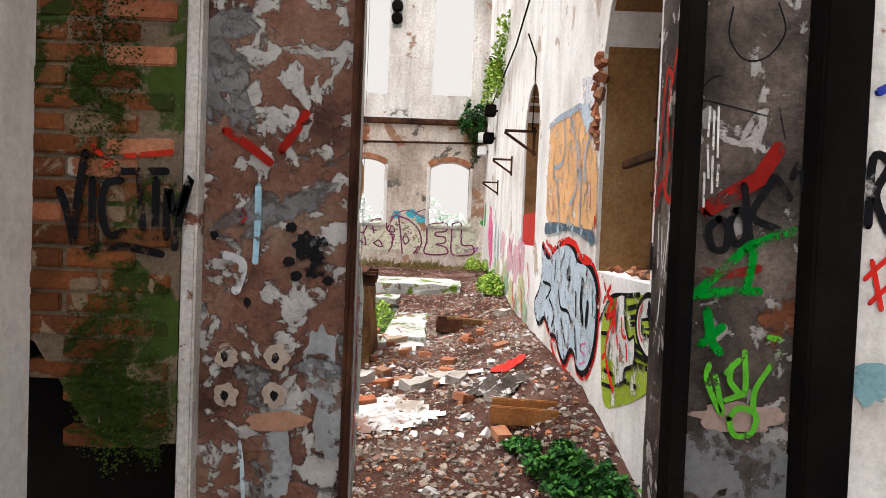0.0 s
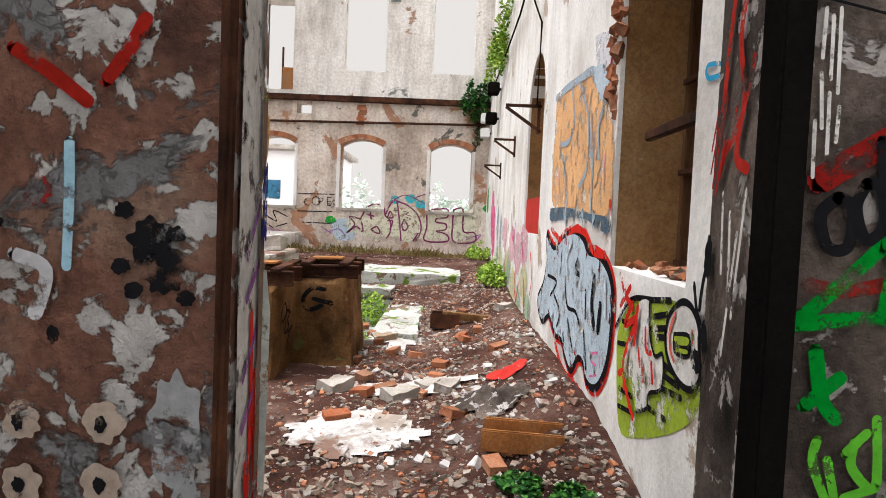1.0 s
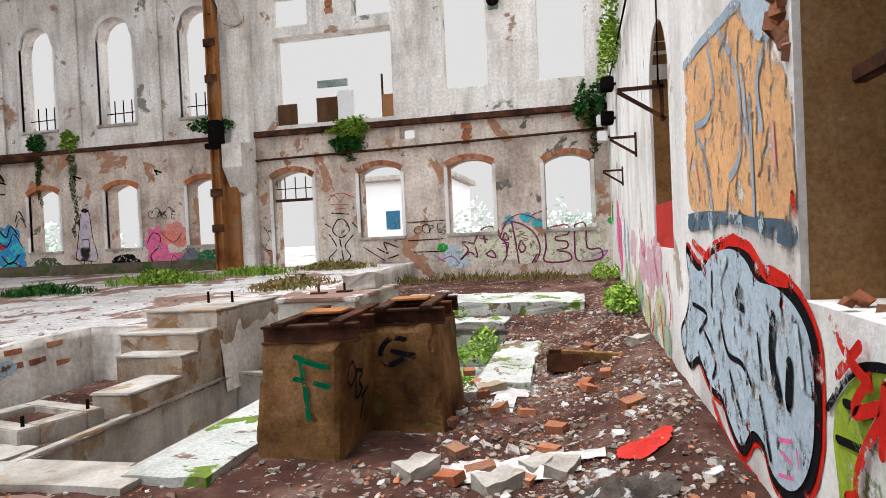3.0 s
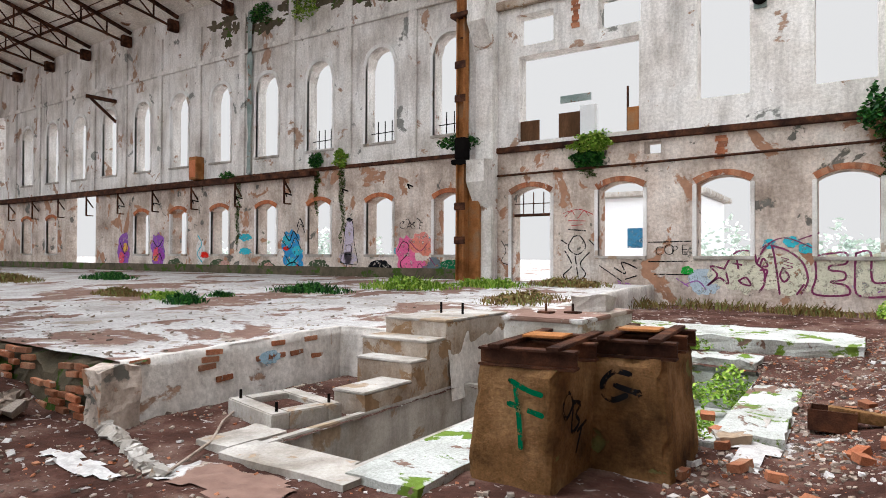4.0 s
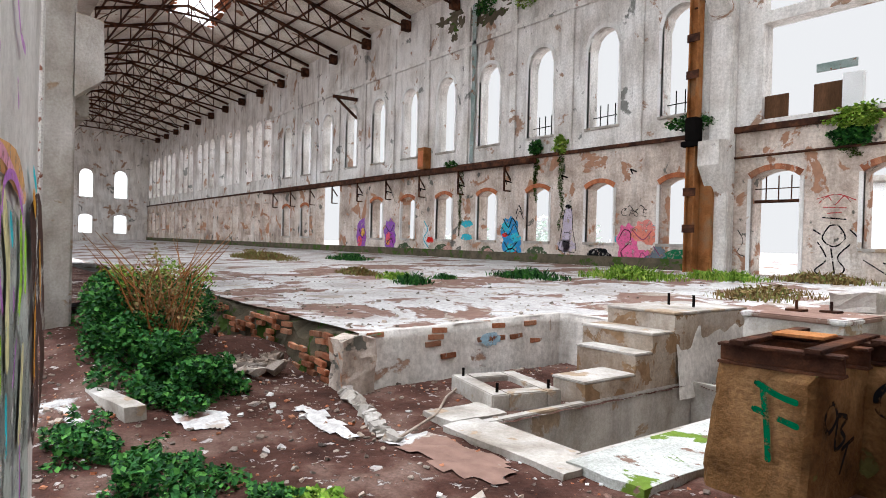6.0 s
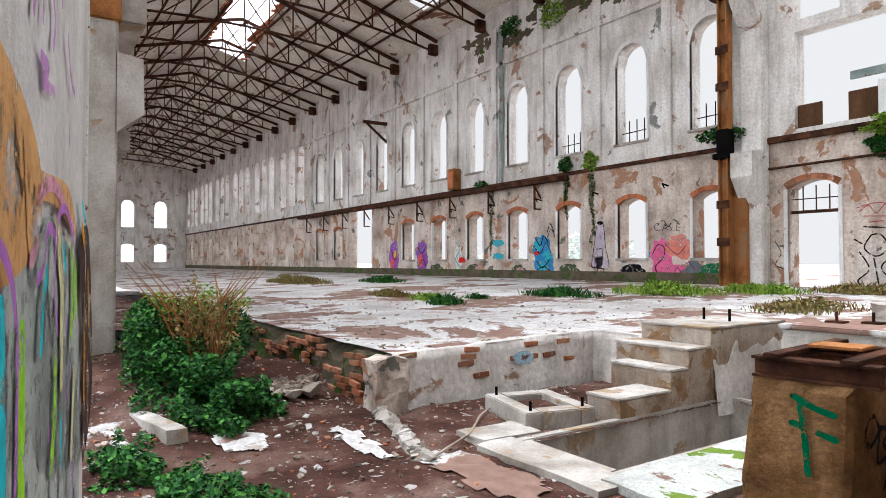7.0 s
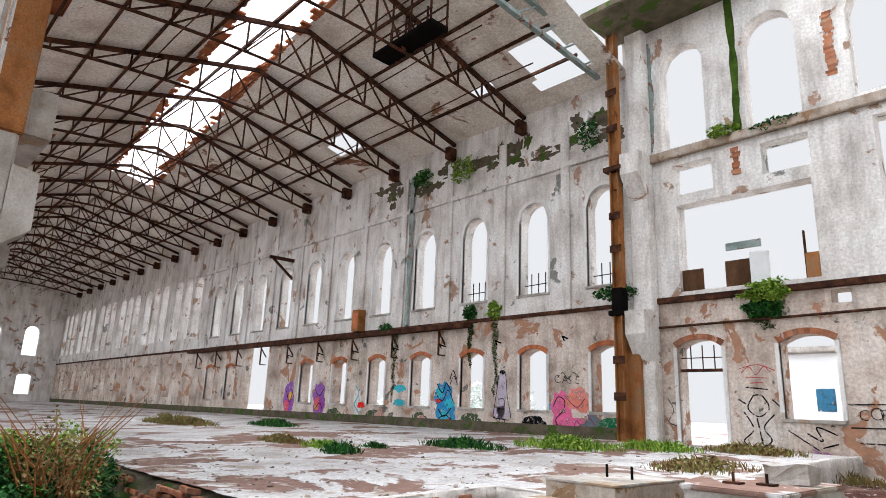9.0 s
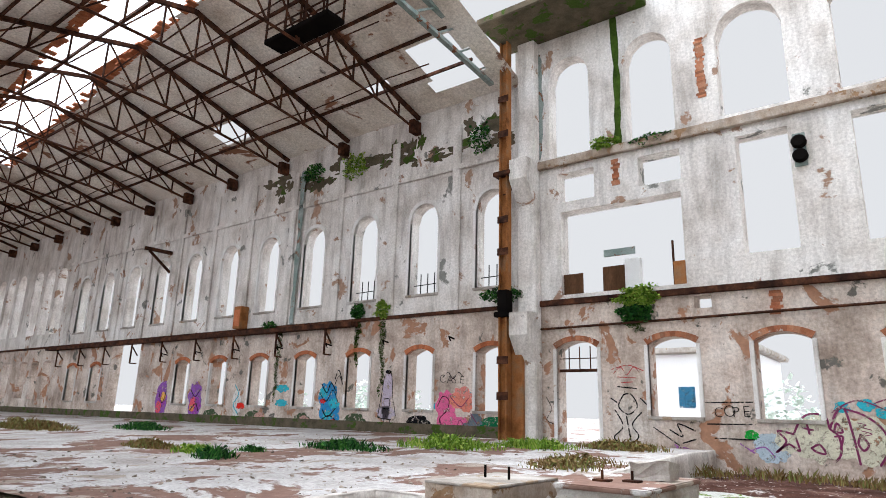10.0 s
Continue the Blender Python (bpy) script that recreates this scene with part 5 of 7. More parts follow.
marks("wall_far_lower", on_far, [
    (LBLUE, (0.35, 0.3), 0, [(-2.7, 1.15), (0.75, 1.25)]), (PURP, 0.03, 1, [[(-3.1, 1.05), (-2.8, 1.15), (-2.6, 0.95)], [(-3.3, 1.2), (-3.0, 1.0)], [(-5.0, 0.95), (-4.6, 1.05), (-4.2, 0.9)], [(0.9, 1.0), (1.3, 1.15), (1.1, 0.9)], [(-4.8, 1.1), (-4.4, 0.9)]]),
    (GREEN, (0.16, 0.11), 1, [(-3.05, 1.4), (1.5, 1.9)]), (CYAN, (0.16, 0.12), 1, [(-1.2, 2.05), (-0.75, 2.1), (-0.45, 1.95)]), (MAROON, 0.03, 2, [[(-1.4, 1.95), (-0.9, 2.2), (-0.3, 1.95)], [(-0.6, 2.15), (-0.2, 2.3)]]),
    (CREAM, (0.14, 0.5), 0, [(1.15, 1.6)]),
    (BLK, 0.035, 1, [[(-6.2, 2.5), (-5.7, 2.45)], [(-6.05, 2.3), (-6.2, 2.0), (-5.95, 1.8), (-5.7, 2.0), (-5.85, 2.3), (-6.05, 2.3)], [(-6.3, 1.9), (-6.1, 1.5), (-6.35, 1.2), (-6.0, 1.05), (-5.7, 1.25), (-5.85, 1.55), (-5.6, 1.85)], [(-6.0, 1.75), (-5.9, 1.1)], [(-6.4, 2.2), (-6.25, 2.1)], [(-5.6, 2.2), (-5.45, 2.05)], [(-4.9, 1.45), (-4.6, 1.3), (-4.7, 1.6), (-4.3, 1.45)], [(-4.6, 1.15), (-4.3, 1.25)]]),
    (BLK, 0.03, 2, [[(-4.0, 2.12), (-2.95, 2.14)], [(-4.0, 1.62), (-2.95, 1.64)], [(-3.85, 1.3), (-3.0, 1.3)], [(-5.3, 1.5), (-4.7, 1.1)]]),
    ((0.5, 0.08, 0.08), 0.022, 1, [[(-6.35, 2.95), (-5.9, 3.05), (-5.5, 2.9)], [(-6.2, 2.75), (-5.7, 2.72)], [(-6.3, 2.85), (-6.1, 3.0), (-5.95, 2.8), (-5.75, 3.0), (-5.6, 2.85)], [(-6.1, 2.6), (-5.8, 2.62)]]),
    (RED, 0.03, 2, [[(-8.95, 2.3), (-8.7, 2.0), (-8.55, 2.2), (-8.5, 1.8)]]), (BLK, 0.025, 2, [[(-8.3, 2.2), (-8.15, 1.9), (-8.3, 1.6), (-8.1, 1.5)]]),
], "black, red and purple scrawled tags")
marks("wall_far_lower", on_far, [
    (PINK, (0.30, 0.42), 0, [(-12.15, 1.65)]), (PINK, (0.42, 0.24), 0, [(-11.65, 1.35)]), ((0.75, 0.25, 0.18), (0.28, 0.2), 1, [(-11.8, 2.1), (-11.35, 1.95)]), (GREY, (0.28, 0.22), 1, [(-11.05, 1.5), (-11.3, 1.2)]),
    (MAROON, 0.03, 2, [[(-12.4, 1.5), (-12.2, 1.2), (-11.8, 1.15), (-11.6, 1.5), (-11.3, 1.1)], [(-12.0, 2.2), (-11.6, 1.9), (-11.3, 2.15)], [(-11.2, 1.7), (-10.95, 1.4)]]),
    (CYAN, (0.2, 0.1), 0, [(-11.4, 2.3), (-12.6, 1.9)]),
    ((0.02, 0.16, 0.07), (0.55, 0.38), 0, [(-10.35, 1.25)]), (BLK, (0.5, 0.3), 0, [(-13.3, 1.3)]),
    ((0.58, 0.50, 0.60), 0.42, 0, [[(-14.75, 1.65), (-14.7, 2.3), (-14.68, 2.75)]]), ((0.58, 0.50, 0.60), (0.42, 0.22), 0, [(-14.75, 1.65)]),
    (BLK, 0.03, 1, [[(-15.1, 1.5), (-14.95, 2.3), (-14.82, 2.95), (-14.55, 2.95), (-14.45, 2.2), (-14.3, 1.5), (-14.7, 1.45), (-15.1, 1.5)], [(-14.85, 2.1), (-14.6, 2.1), (-14.6, 1.8), (-14.85, 1.8)], [(-14.8, 1.45), (-14.8, 1.05)], [(-14.55, 1.45), (-14.55, 1.05)]]), (BLK, (0.13, 0.07), 2, [(-14.68, 3.0)]),
    ((0.05, 0.28, 0.55), (0.42, 0.5), 0, [(-17.7, 2.1), (-17.4, 1.6)]), (CYAN, (0.26, 0.18), 1, [(-17.9, 2.3), (-17.3, 1.9), (-17.6, 1.5)]), (RED, (0.16, 0.08), 2, [(-17.9, 2.0), (-17.3, 1.3)]), (BLK, 0.04, 3, [[(-18.1, 2.3), (-17.7, 2.0), (-17.4, 2.4), (-17.1, 2.0)], [(-17.9, 1.35), (-17.5, 1.5), (-17.1, 1.3)], [(-17.3, 2.6), (-17.1, 2.9), (-16.9, 2.6)]]),
    (NAVY, (0.5, 0.4), 0, [(-26.3, 1.85)]), ((0.35, 0.08, 0.4), (0.35, 0.35), 1, [(-29.1, 1.9), (-26.2, 1.7)]), ((0.75, 0.3, 0.1), (0.18, 0.14), 2, [(-29.0, 2.0), (-26.5, 1.6)]), (NAVY, (0.3, 0.3), 0, [(-29.2, 1.5)]),
    (WHT, (0.3, 0.6), 0, [(-23.2, 1.8)]), (CYAN, 0.05, 1, [[(-23.4, 2.6), (-23.1, 2.2), (-23.4, 1.8), (-23.0, 1.4)]]), (RED, (0.3, 0.14), 1, [(-22.9, 1.75)]), (CYAN, (0.4, 0.14), 0, [(-20.3, 2.45), (-20.3, 1.9)]),
    ((0.08, 0.11, 0.06), (0.55, 0.35), 0, [(-16.2, 1.25), (-19.0, 1.2), (-22.0, 1.2), (-25.0, 1.25)]), ((0.6, 0.35, 0.3), (0.3, 0.16), 1, [(-18.9, 1.3), (-21.6, 1.35)]),
], "colourful graffiti figures along the lower wall")

marks("wall_deck_front", lambda u, l, v: (-5.415 + l, u, v), [((0.42, 0.62, 0.76), (0.17, 0.09), 0, [(8.9, 0.42)])], "small pale blue paint patch")
# foundations
on_f = lambda u, l, v: (u, 7.588 - l, v)
on_g = lambda u, l, v: (u, 8.345 - l, v)
on_fs = lambda u, l, v: (-0.978 + 0.076 * v + l, u, v)
here = lambda name, fn: (lambda u, l, v: tuple(Vector(fn(u, l, v)) - bpy.data.objects[name].location))
marks("foundation_block", here("foundation_block", on_f), [((0.0, 0.12, 0.05), 0.04, 0, [[(-1.274, 0.788), (-1.241, 0.54), (-1.226, 0.323)], [(-1.31, 0.80), (-1.171, 0.743), (-1.067, 0.721)], [(-1.322, 0.63), (-1.195, 0.604), (-1.059, 0.573)]])], "dark green painted letter F")
marks("foundation_block.001", here("foundation_block.001", on_g), [(BLK, 0.045, 0, [[(-0.66, 0.80), (-0.78, 0.81), (-0.87, 0.72), (-0.865, 0.62), (-0.787, 0.585), (-0.69, 0.63)], [(-0.77, 0.70), (-0.67, 0.675), (-0.574, 0.66)]]), (BLK, (0.03, 0.03), 0.5, [(-0.59, 0.66)])], "black painted letter G")
marks("foundation_block", here("foundation_block", on_fs), [(BLK, 0.032, 0, [[(7.70, 0.72), (7.66, 0.62), (7.74, 0.54), (7.84, 0.62), (7.78, 0.72), (7.70, 0.72)], [(7.86, 0.64), (7.86, 0.42), (8.0, 0.46), (7.92, 0.54), (8.0, 0.60), (7.86, 0.64)], [(7.98, 0.40), (8.14, 0.44)], [(8.06, 0.42), (7.98, 0.24)]])], "black painted letters OBT")

# doorway piers
on_pier = lambda u, l, v: (u, 3.05 - l, v)
marks("wall_pier_left", on_pier, [((0.34, 0.56, 0.68), 0.022, 0, [[(-0.177, 1.735), (-0.176, 1.627), (-0.18, 1.476)]])], "blue, red and black paint on the pier")
marks("wall_pier_left", on_pier, [((0.55, 0.56, 0.58), 0.03, 0.3, [[(-0.289, 1.497), (-0.222, 1.466), (-0.244, 1.373)]])], "blue, red and black paint on the pier")
marks("wall_pier_left", on_pier, [((0.28, 0.015, 0.01), 0.03, 0, [[(-0.294, 1.921), (-0.217, 1.875), (-0.141, 1.819)], [(-0.101, 1.863), (-0.053, 1.931), (-0.022, 1.99)]])], "blue, red and black paint on the pier")
marks("wall_pier_left", on_pier, [((0.28, 0.015, 0.01), (0.03, 0.03), 0, [(-0.243, 1.632)])], "blue, red and black paint on the pier")
marks("wall_pier_left", on_pier, [(BLK, (0.045, 0.05), 0.2, [(-0.006, 1.533), (0.029, 1.476)])], "blue, red and black paint on the pier")
marks("wall_pier_left", on_pier, [(BLK, (0.02, 0.018), 0.6, [(-0.059, 1.598), (0.051, 1.552), (-0.037, 1.432), (0.073, 1.419), (-0.063, 1.481)])], "blue, red and black paint on the pier")
marks("wall_pier_left", on_pier, [((0.42, 0.34, 0.28), (0.042, 0.042), 1, [(-0.271, 1.145), (-0.094, 1.147), (-0.267, 1.01), (-0.099, 1.016)])], "blue, red and black paint on the pier")
marks("wall_pier_left", on_pier, [(BLK, (0.013, 0.018), 2, [(-0.321, 1.563), (-0.317, 1.412), (-0.201, 1.333), (-0.274, 1.145), (-0.098, 1.147), (-0.27, 1.01), (-0.099, 1.016)])], "blue, red and black paint on the pier")
marks("wall_pier_left", on_pier, [((0.30, 0.31, 0.32), (0.055, 0.12), 0.3, [(0.057, 1.132), (-0.082, 0.771), (0.098, 0.914)])], "blue, red and black paint on the pier")
marks("wall_pier_left", on_pier, [((0.45, 0.55, 0.60), 0.014, 1, [[(-0.215, 0.847), (-0.204, 0.766), (-0.197, 0.655)]])], "blue, red and black paint on the pier")
marks("wall_pier_left", on_pier, [((0.40, 0.22, 0.15), (0.1, 0.035), 0.8, [(-0.087, 0.924)])], "blue, red and black paint on the pier")
marks("wall_pier_right", on_pier, [((0.0, 0.22, 0.02), 0.03, 2, [[(1.329, 1.416), (1.425, 1.506), (1.507, 1.588), (1.537, 1.606)], [(1.329, 1.416), (1.443, 1.435), (1.557, 1.439)], [(1.507, 1.588), (1.59, 1.627), (1.663, 1.651)], [(1.535, 1.589), (1.514, 1.445)], [(1.382, 1.368), (1.401, 1.268), (1.432, 1.226)], [(1.366, 1.252), (1.435, 1.312)]])], "black letters and green scribble sprayed on the pier")
marks("wall_pier_right", on_pier, [((0.10, 0.42, 0.03), 0.02, 2.4, [[(1.398, 1.181), (1.394, 1.123), (1.45, 1.01), (1.422, 1.139)], [(1.477, 1.184), (1.473, 1.126), (1.525, 1.085), (1.518, 1.229)], [(1.525, 1.085), (1.462, 1.061)], [(1.557, 1.028), (1.561, 1.101), (1.613, 1.19), (1.653, 1.263), (1.601, 1.283)], [(1.473, 0.996), (1.507, 1.034), (1.565, 1.014), (1.554, 0.949), (1.497, 0.939), (1.473, 0.996)], [(1.457, 1.155), (1.498, 1.2)]])], "black letters and green scribble sprayed on the pier")
marks("wall_pier_right", on_pier, [(BLK, 0.026, 1.4, [[(1.409, 1.684), (1.375, 1.647), (1.393, 1.583), (1.435, 1.585), (1.439, 1.663), (1.409, 1.684)], [(1.464, 1.714), (1.446, 1.664), (1.47, 1.6), (1.504, 1.63), (1.493, 1.708), (1.464, 1.714)], [(1.489, 1.801), (1.519, 1.617)], [(1.587, 1.819), (1.522, 1.702), (1.61, 1.656)], [(1.574, 1.804), (1.594, 1.833), (1.647, 1.764)], [(1.651, 1.835), (1.677, 1.879), (1.696, 1.795)]])], "black letters and green scribble sprayed on the pier")
marks("wall_pier_right", on_pier, [((0.26, 0.015, 0.012), 0.055, 0, [[(1.544, 1.831), (1.603, 1.93)], [(1.372, 1.718), (1.454, 1.771), (1.551, 1.832)]])], "black letters and green scribble sprayed on the pier")
marks("wall_pier_right", on_pier, [((0.22, 0.02, 0.015), 0.03, 0.3, [[(1.361, 1.503), (1.44, 1.492), (1.553, 1.518)]])], "black letters and green scribble sprayed on the pier")
marks("wall_pier_right", on_pier, [(WHT, 0.008, 0.4, [[(1.361, 2.065), (1.359, 1.966)], [(1.376, 2.051), (1.378, 1.924)], [(1.39, 2.066), (1.394, 1.896)], [(1.358, 1.937), (1.366, 1.824)], [(1.377, 1.896), (1.38, 1.768)], [(1.351, 1.838), (1.354, 1.724)], [(1.398, 1.868), (1.396, 1.797)]])], "black letters and green scribble sprayed on the pier")
marks("wall_pier_right", on_pier, [(BLK, 0.006, 1, [[(1.422, 2.405), (1.413, 2.306), (1.466, 2.231), (1.544, 2.241), (1.603, 2.328), (1.576, 2.425)], [(1.325, 2.085), (1.375, 2.08), (1.569, 2.038)], [(1.323, 2.12), (1.363, 2.164), (1.413, 2.173)], [(1.587, 2.102), (1.622, 1.962)]])], "black letters and green scribble sprayed on the pier")
marks("wall_pier_right", on_pier, [((0.36, 0.26, 0.22), (0.16, 0.05), 0.2, [(1.508, 0.998)])], "black letters and green scribble sprayed on the pier")
marks("wall_pier_right", on_pier, [((0.17, 0.17, 0.175), (0.13, 0.12), 0.6, [(1.387, 0.833), (1.605, 0.798)])], "black letters and green scribble sprayed on the pier")
on_reveal = lambda u, l, v: (1.30 + 0.108 * (u - 3.16) - l - 0.006, u, v)
marks("wall_pier_right", on_reveal, [
    ((0.45, 0.03, 0.02), 0.03, 0, [[(3.2, 2.3), (3.3, 2.1), (3.25, 1.9), (3.38, 1.8)], [(3.24, 2.2), (3.34, 2.25), (3.4, 1.95)], [(3.3, 1.9), (3.4, 1.75)], [(3.2, 2.0), (3.28, 1.8), (3.2, 1.75)]]),
    (WHT, 0.015, 0, [[(3.2, 1.7), (3.25, 1.4)], [(3.3, 1.65), (3.28, 1.45)], [(3.36, 1.7), (3.34, 1.5)], [(3.24, 1.6), (3.3, 1.3)]]),
    (BLK, (0.035, 0.06), 1, [(3.44, 1.53), (3.44, 1.29)]), ((0.35, 0.02, 0.015), 0.012, 1, [[(3.36, 1.94), (3.40, 1.84), (3.44, 1.72)], [(3.38, 1.96), (3.42, 1.86), (3.46, 1.76)], [(3.34, 1.9), (3.38, 1.78), (3.41, 1.70)], [(3.42, 1.92), (3.46, 1.82)]]),
], "red scrawl and flaking white paint on the reveal")
on_leftrev = lambda u, l, v: (0.15 - 0.09 * (u - 3.12) + 0.004 + l, u, v)
marks("wall_pier_left", on_leftrev, [
    (WHT, 0.22, 0, [[(3.225, -0.1), (3.225, 1.5), (3.225, 4.0)]]),
    (RED, 0.035, 1, [[(3.24, 1.36), (3.25, 1.1), (3.22, 0.75)], [(3.32, 1.34), (3.34, 0.8)], [(3.28, 1.2), (3.30, 0.85)], [(3.20, 1.0), (3.24, 0.8)]]),
    (PURP, 0.022, 1, [[(3.18, 1.50), (3.30, 1.62), (3.36, 1.7)], [(3.18, 1.40), (3.34, 1.5)], [(3.16, 1.22), (3.3, 1.32)], [(3.16, 1.1), (3.26, 1.16)]]),
    ((0.27, 0.18, 0.13), 0.05, 2, [[(3.315, -0.1), (3.31, 0.8), (3.318, 1.6), (3.312, 2.4), (3.315, 4.0)]]),
    ((0.02, 0.035, 0.30), 0.018, 3, [[(3.30, 1.70), (3.302, 1.56), (3.312, 1.52)], [(3.318, 1.71), (3.318, 1.55)], [(3.33, 1.72), (3.331, 1.54)], [(3.30, 1.62), (3.33, 1.66)]]),
], "red and purple paint strokes on the white reveal")
on_tag = lambda u, l, v: (u + 0.035, 2.975 - l, v)
marks("wall_tagged", on_tag, [
    (BLK, 0.03, 0, [[(1.84, 1.68), (1.845, 1.9), (1.90, 1.88), (1.86, 1.78), (1.91, 1.66)], [(1.94, 1.67), (1.97, 1.88), (2.0, 1.68)], [(2.08, 1.88), (2.03, 1.8), (2.09, 1.74), (2.03, 1.67)]]),
    ((0.04, 0.06, 0.4), 0.03, 0, [[(1.85, 2.12), (1.95, 2.16), (2.05, 2.12)], [(1.92, 2.15), (1.95, 2.02)], [(2.0, 1.98), (2.08, 2.1), (2.09, 1.98), (2.0, 1.98)]]),
    (RED, 0.018, 0, [[(1.84, 1.5), (1.92, 1.58)], [(1.86, 1.42), (1.94, 1.5)], [(1.86, 1.56), (1.9, 1.4)], [(1.91, 1.6), (1.95, 1.46)], [(1.93, 1.66), (2.0, 1.6)]]),
    ((0.25, 0.45, 0.5), (0.08, 0.07), 0, [(1.88, 1.15)]),
], "black, blue and red tags on white plaster")
on_brick = lambda u, l, v: (u, 2.978 - l, v)
marks("wall_brick", on_brick, [(BLK, 0.026, 1, [[(-0.815, 1.694), (-0.79, 1.632), (-0.764, 1.522)], [(-0.731, 1.82), (-0.752, 1.681), (-0.764, 1.522)], [(-0.705, 1.73), (-0.701, 1.54)], [(-0.611, 1.733), (-0.658, 1.716), (-0.672, 1.636), (-0.646, 1.551), (-0.596, 1.564)], [(-0.627, 1.761), (-0.462, 1.768)], [(-0.548, 1.764), (-0.532, 1.547)], [(-0.493, 1.738), (-0.491, 1.549)]])], "black sprayed word VICTIM on brick")
marks("wall_brick", on_brick, [(BLK, 0.026, 1.4, [[(-0.456, 1.55), (-0.452, 1.708), (-0.426, 1.63), (-0.379, 1.75), (-0.408, 1.631), (-0.427, 1.516)], [(-0.739, 1.488), (-0.613, 1.515), (-0.47, 1.493)]])], "black sprayed word VICTIM on brick")
marks("wall_brick", on_brick, [((0.45, 0.03, 0.015), 0.018, 0, [[(-0.708, 1.843), (-0.652, 1.811), (-0.448, 1.834)], [(-0.667, 1.778), (-0.628, 1.796)]])], "black sprayed word VICTIM on brick")
on_hall = lambda u, l, v: (u + 0.14 * l, 3.391 - 0.1379 * u + l, v)
marks("wall_pier_hall", on_hall, [((0.55, 0.60, 0.56), "fill", 0, [[(0.12, 0.1), (0.12, 1.66), (-0.42, 1.66), (-0.95, 1.5), (-1.5, 1.2), (-1.55, 0.4), (-0.9, 0.05), (0.12, 0.1)]]),
    ((0.85, 0.48, 0.20), "fill", 0.3, [[(0.12, 1.62), (0.12, 1.9), (-0.2, 1.92), (-0.5, 1.84), (-0.5, 1.70), (-0.2, 1.63), (0.12, 1.62)]]),
    ((0.42, 0.86, 0.05), 0.06, 1.5, [[(0.05, 1.5), (0.0, 1.2), (0.04, 0.6)], [(-0.28, 1.55), (-0.3, 1.0), (-0.26, 0.4)], [(-0.8, 1.0), (-0.85, 0.3)]]),
    ((0.06, 0.70, 0.82), 0.045, 2.1, [[(-0.1, 1.6), (-0.14, 1.2), (-0.1, 0.8)], [(-0.55, 1.2), (-0.6, 0.5)]]),
    ((0.58, 0.24, 0.70), 0.025, 2.7, [[(0.1, 1.6), (-0.05, 1.68), (-0.2, 1.55), (-0.18, 1.1), (-0.22, 0.7)], [(0.08, 2.3), (0.06, 2.1), (0.0, 2.0)], [(-0.15, 2.6), (-0.18, 2.2)], [(-1.1, 1.2), (-1.2, 0.5)]])], "bright purple, lime and orange graffiti")
marks("wall_pier_hall", on_hall, [((0.55, 0.60, 0.56), 'fill', 0, [[(-0.385, 1.645), (-0.56, 1.721), (-0.689, 1.745), (-1.223, 1.676), (-1.447, 1.494), (-1.533, 1.026), (-0.524, 1.299), (-0.385, 1.645)]])], "bright purple, lime and orange graffiti")
marks("wall_pier_hall", on_hall, [((0.85, 0.48, 0.20), 'fill', 0.6, [[(-0.304, 1.848), (-0.443, 1.849), (-0.475, 1.82), (-1.024, 1.85), (-1.279, 1.774), (-1.235, 1.733), (-0.848, 1.773), (-0.538, 1.769), (-0.478, 1.727), (-0.377, 1.666), (-0.304, 1.848)]])], "bright purple, lime and orange graffiti")
marks("wall_pier_hall", on_hall, [((0.85, 0.42, 0.55), 0.03, 1, [[(-0.379, 1.661), (-0.458, 1.691), (-0.487, 1.775), (-0.706, 1.816), (-0.982, 1.786), (-1.2, 1.741)]])], "bright purple, lime and orange graffiti")
marks("wall_pier_hall", on_hall, [((0.42, 0.86, 0.05), 0.06, 1.4, [[(-1.122, 1.691), (-1.161, 1.557), (-1.109, 1.464)], [(-0.739, 1.436), (-0.738, 1.334), (-0.685, 1.255)], [(-1.247, 1.639), (-1.272, 1.524)]])], "bright purple, lime and orange graffiti")
marks("wall_pier_hall", on_hall, [((0.86, 0.82, 0.45), 0.07, 1.2, [[(-0.758, 1.736), (-0.875, 1.606), (-0.877, 1.485), (-0.895, 1.392)], [(-1.248, 1.34), (-1.191, 1.154)]])], "bright purple, lime and orange graffiti")
marks("wall_pier_hall", on_hall, [((0.06, 0.70, 0.82), 0.035, 2, [[(-0.555, 1.641), (-0.504, 1.582), (-0.482, 1.51)], [(-0.861, 1.69), (-0.906, 1.645)], [(-1.442, 1.839), (-1.555, 1.795)], [(-0.821, 1.318), (-0.845, 1.212)]])], "bright purple, lime and orange graffiti")
marks("wall_pier_hall", on_hall, [((0.58, 0.24, 0.70), 0.022, 2.6, [[(-0.392, 1.629), (-0.474, 1.652), (-0.54, 1.72), (-0.66, 1.702), (-0.657, 1.609), (-0.73, 1.505)], [(-0.684, 1.703), (-0.711, 1.753), (-0.814, 1.778), (-0.956, 1.767), (-1.122, 1.691)], [(-0.913, 1.536), (-0.921, 1.496)], [(-0.979, 1.412), (-0.924, 1.334)], [(-0.565, 1.352), (-0.55, 1.303)]])], "bright purple, lime and orange graffiti")
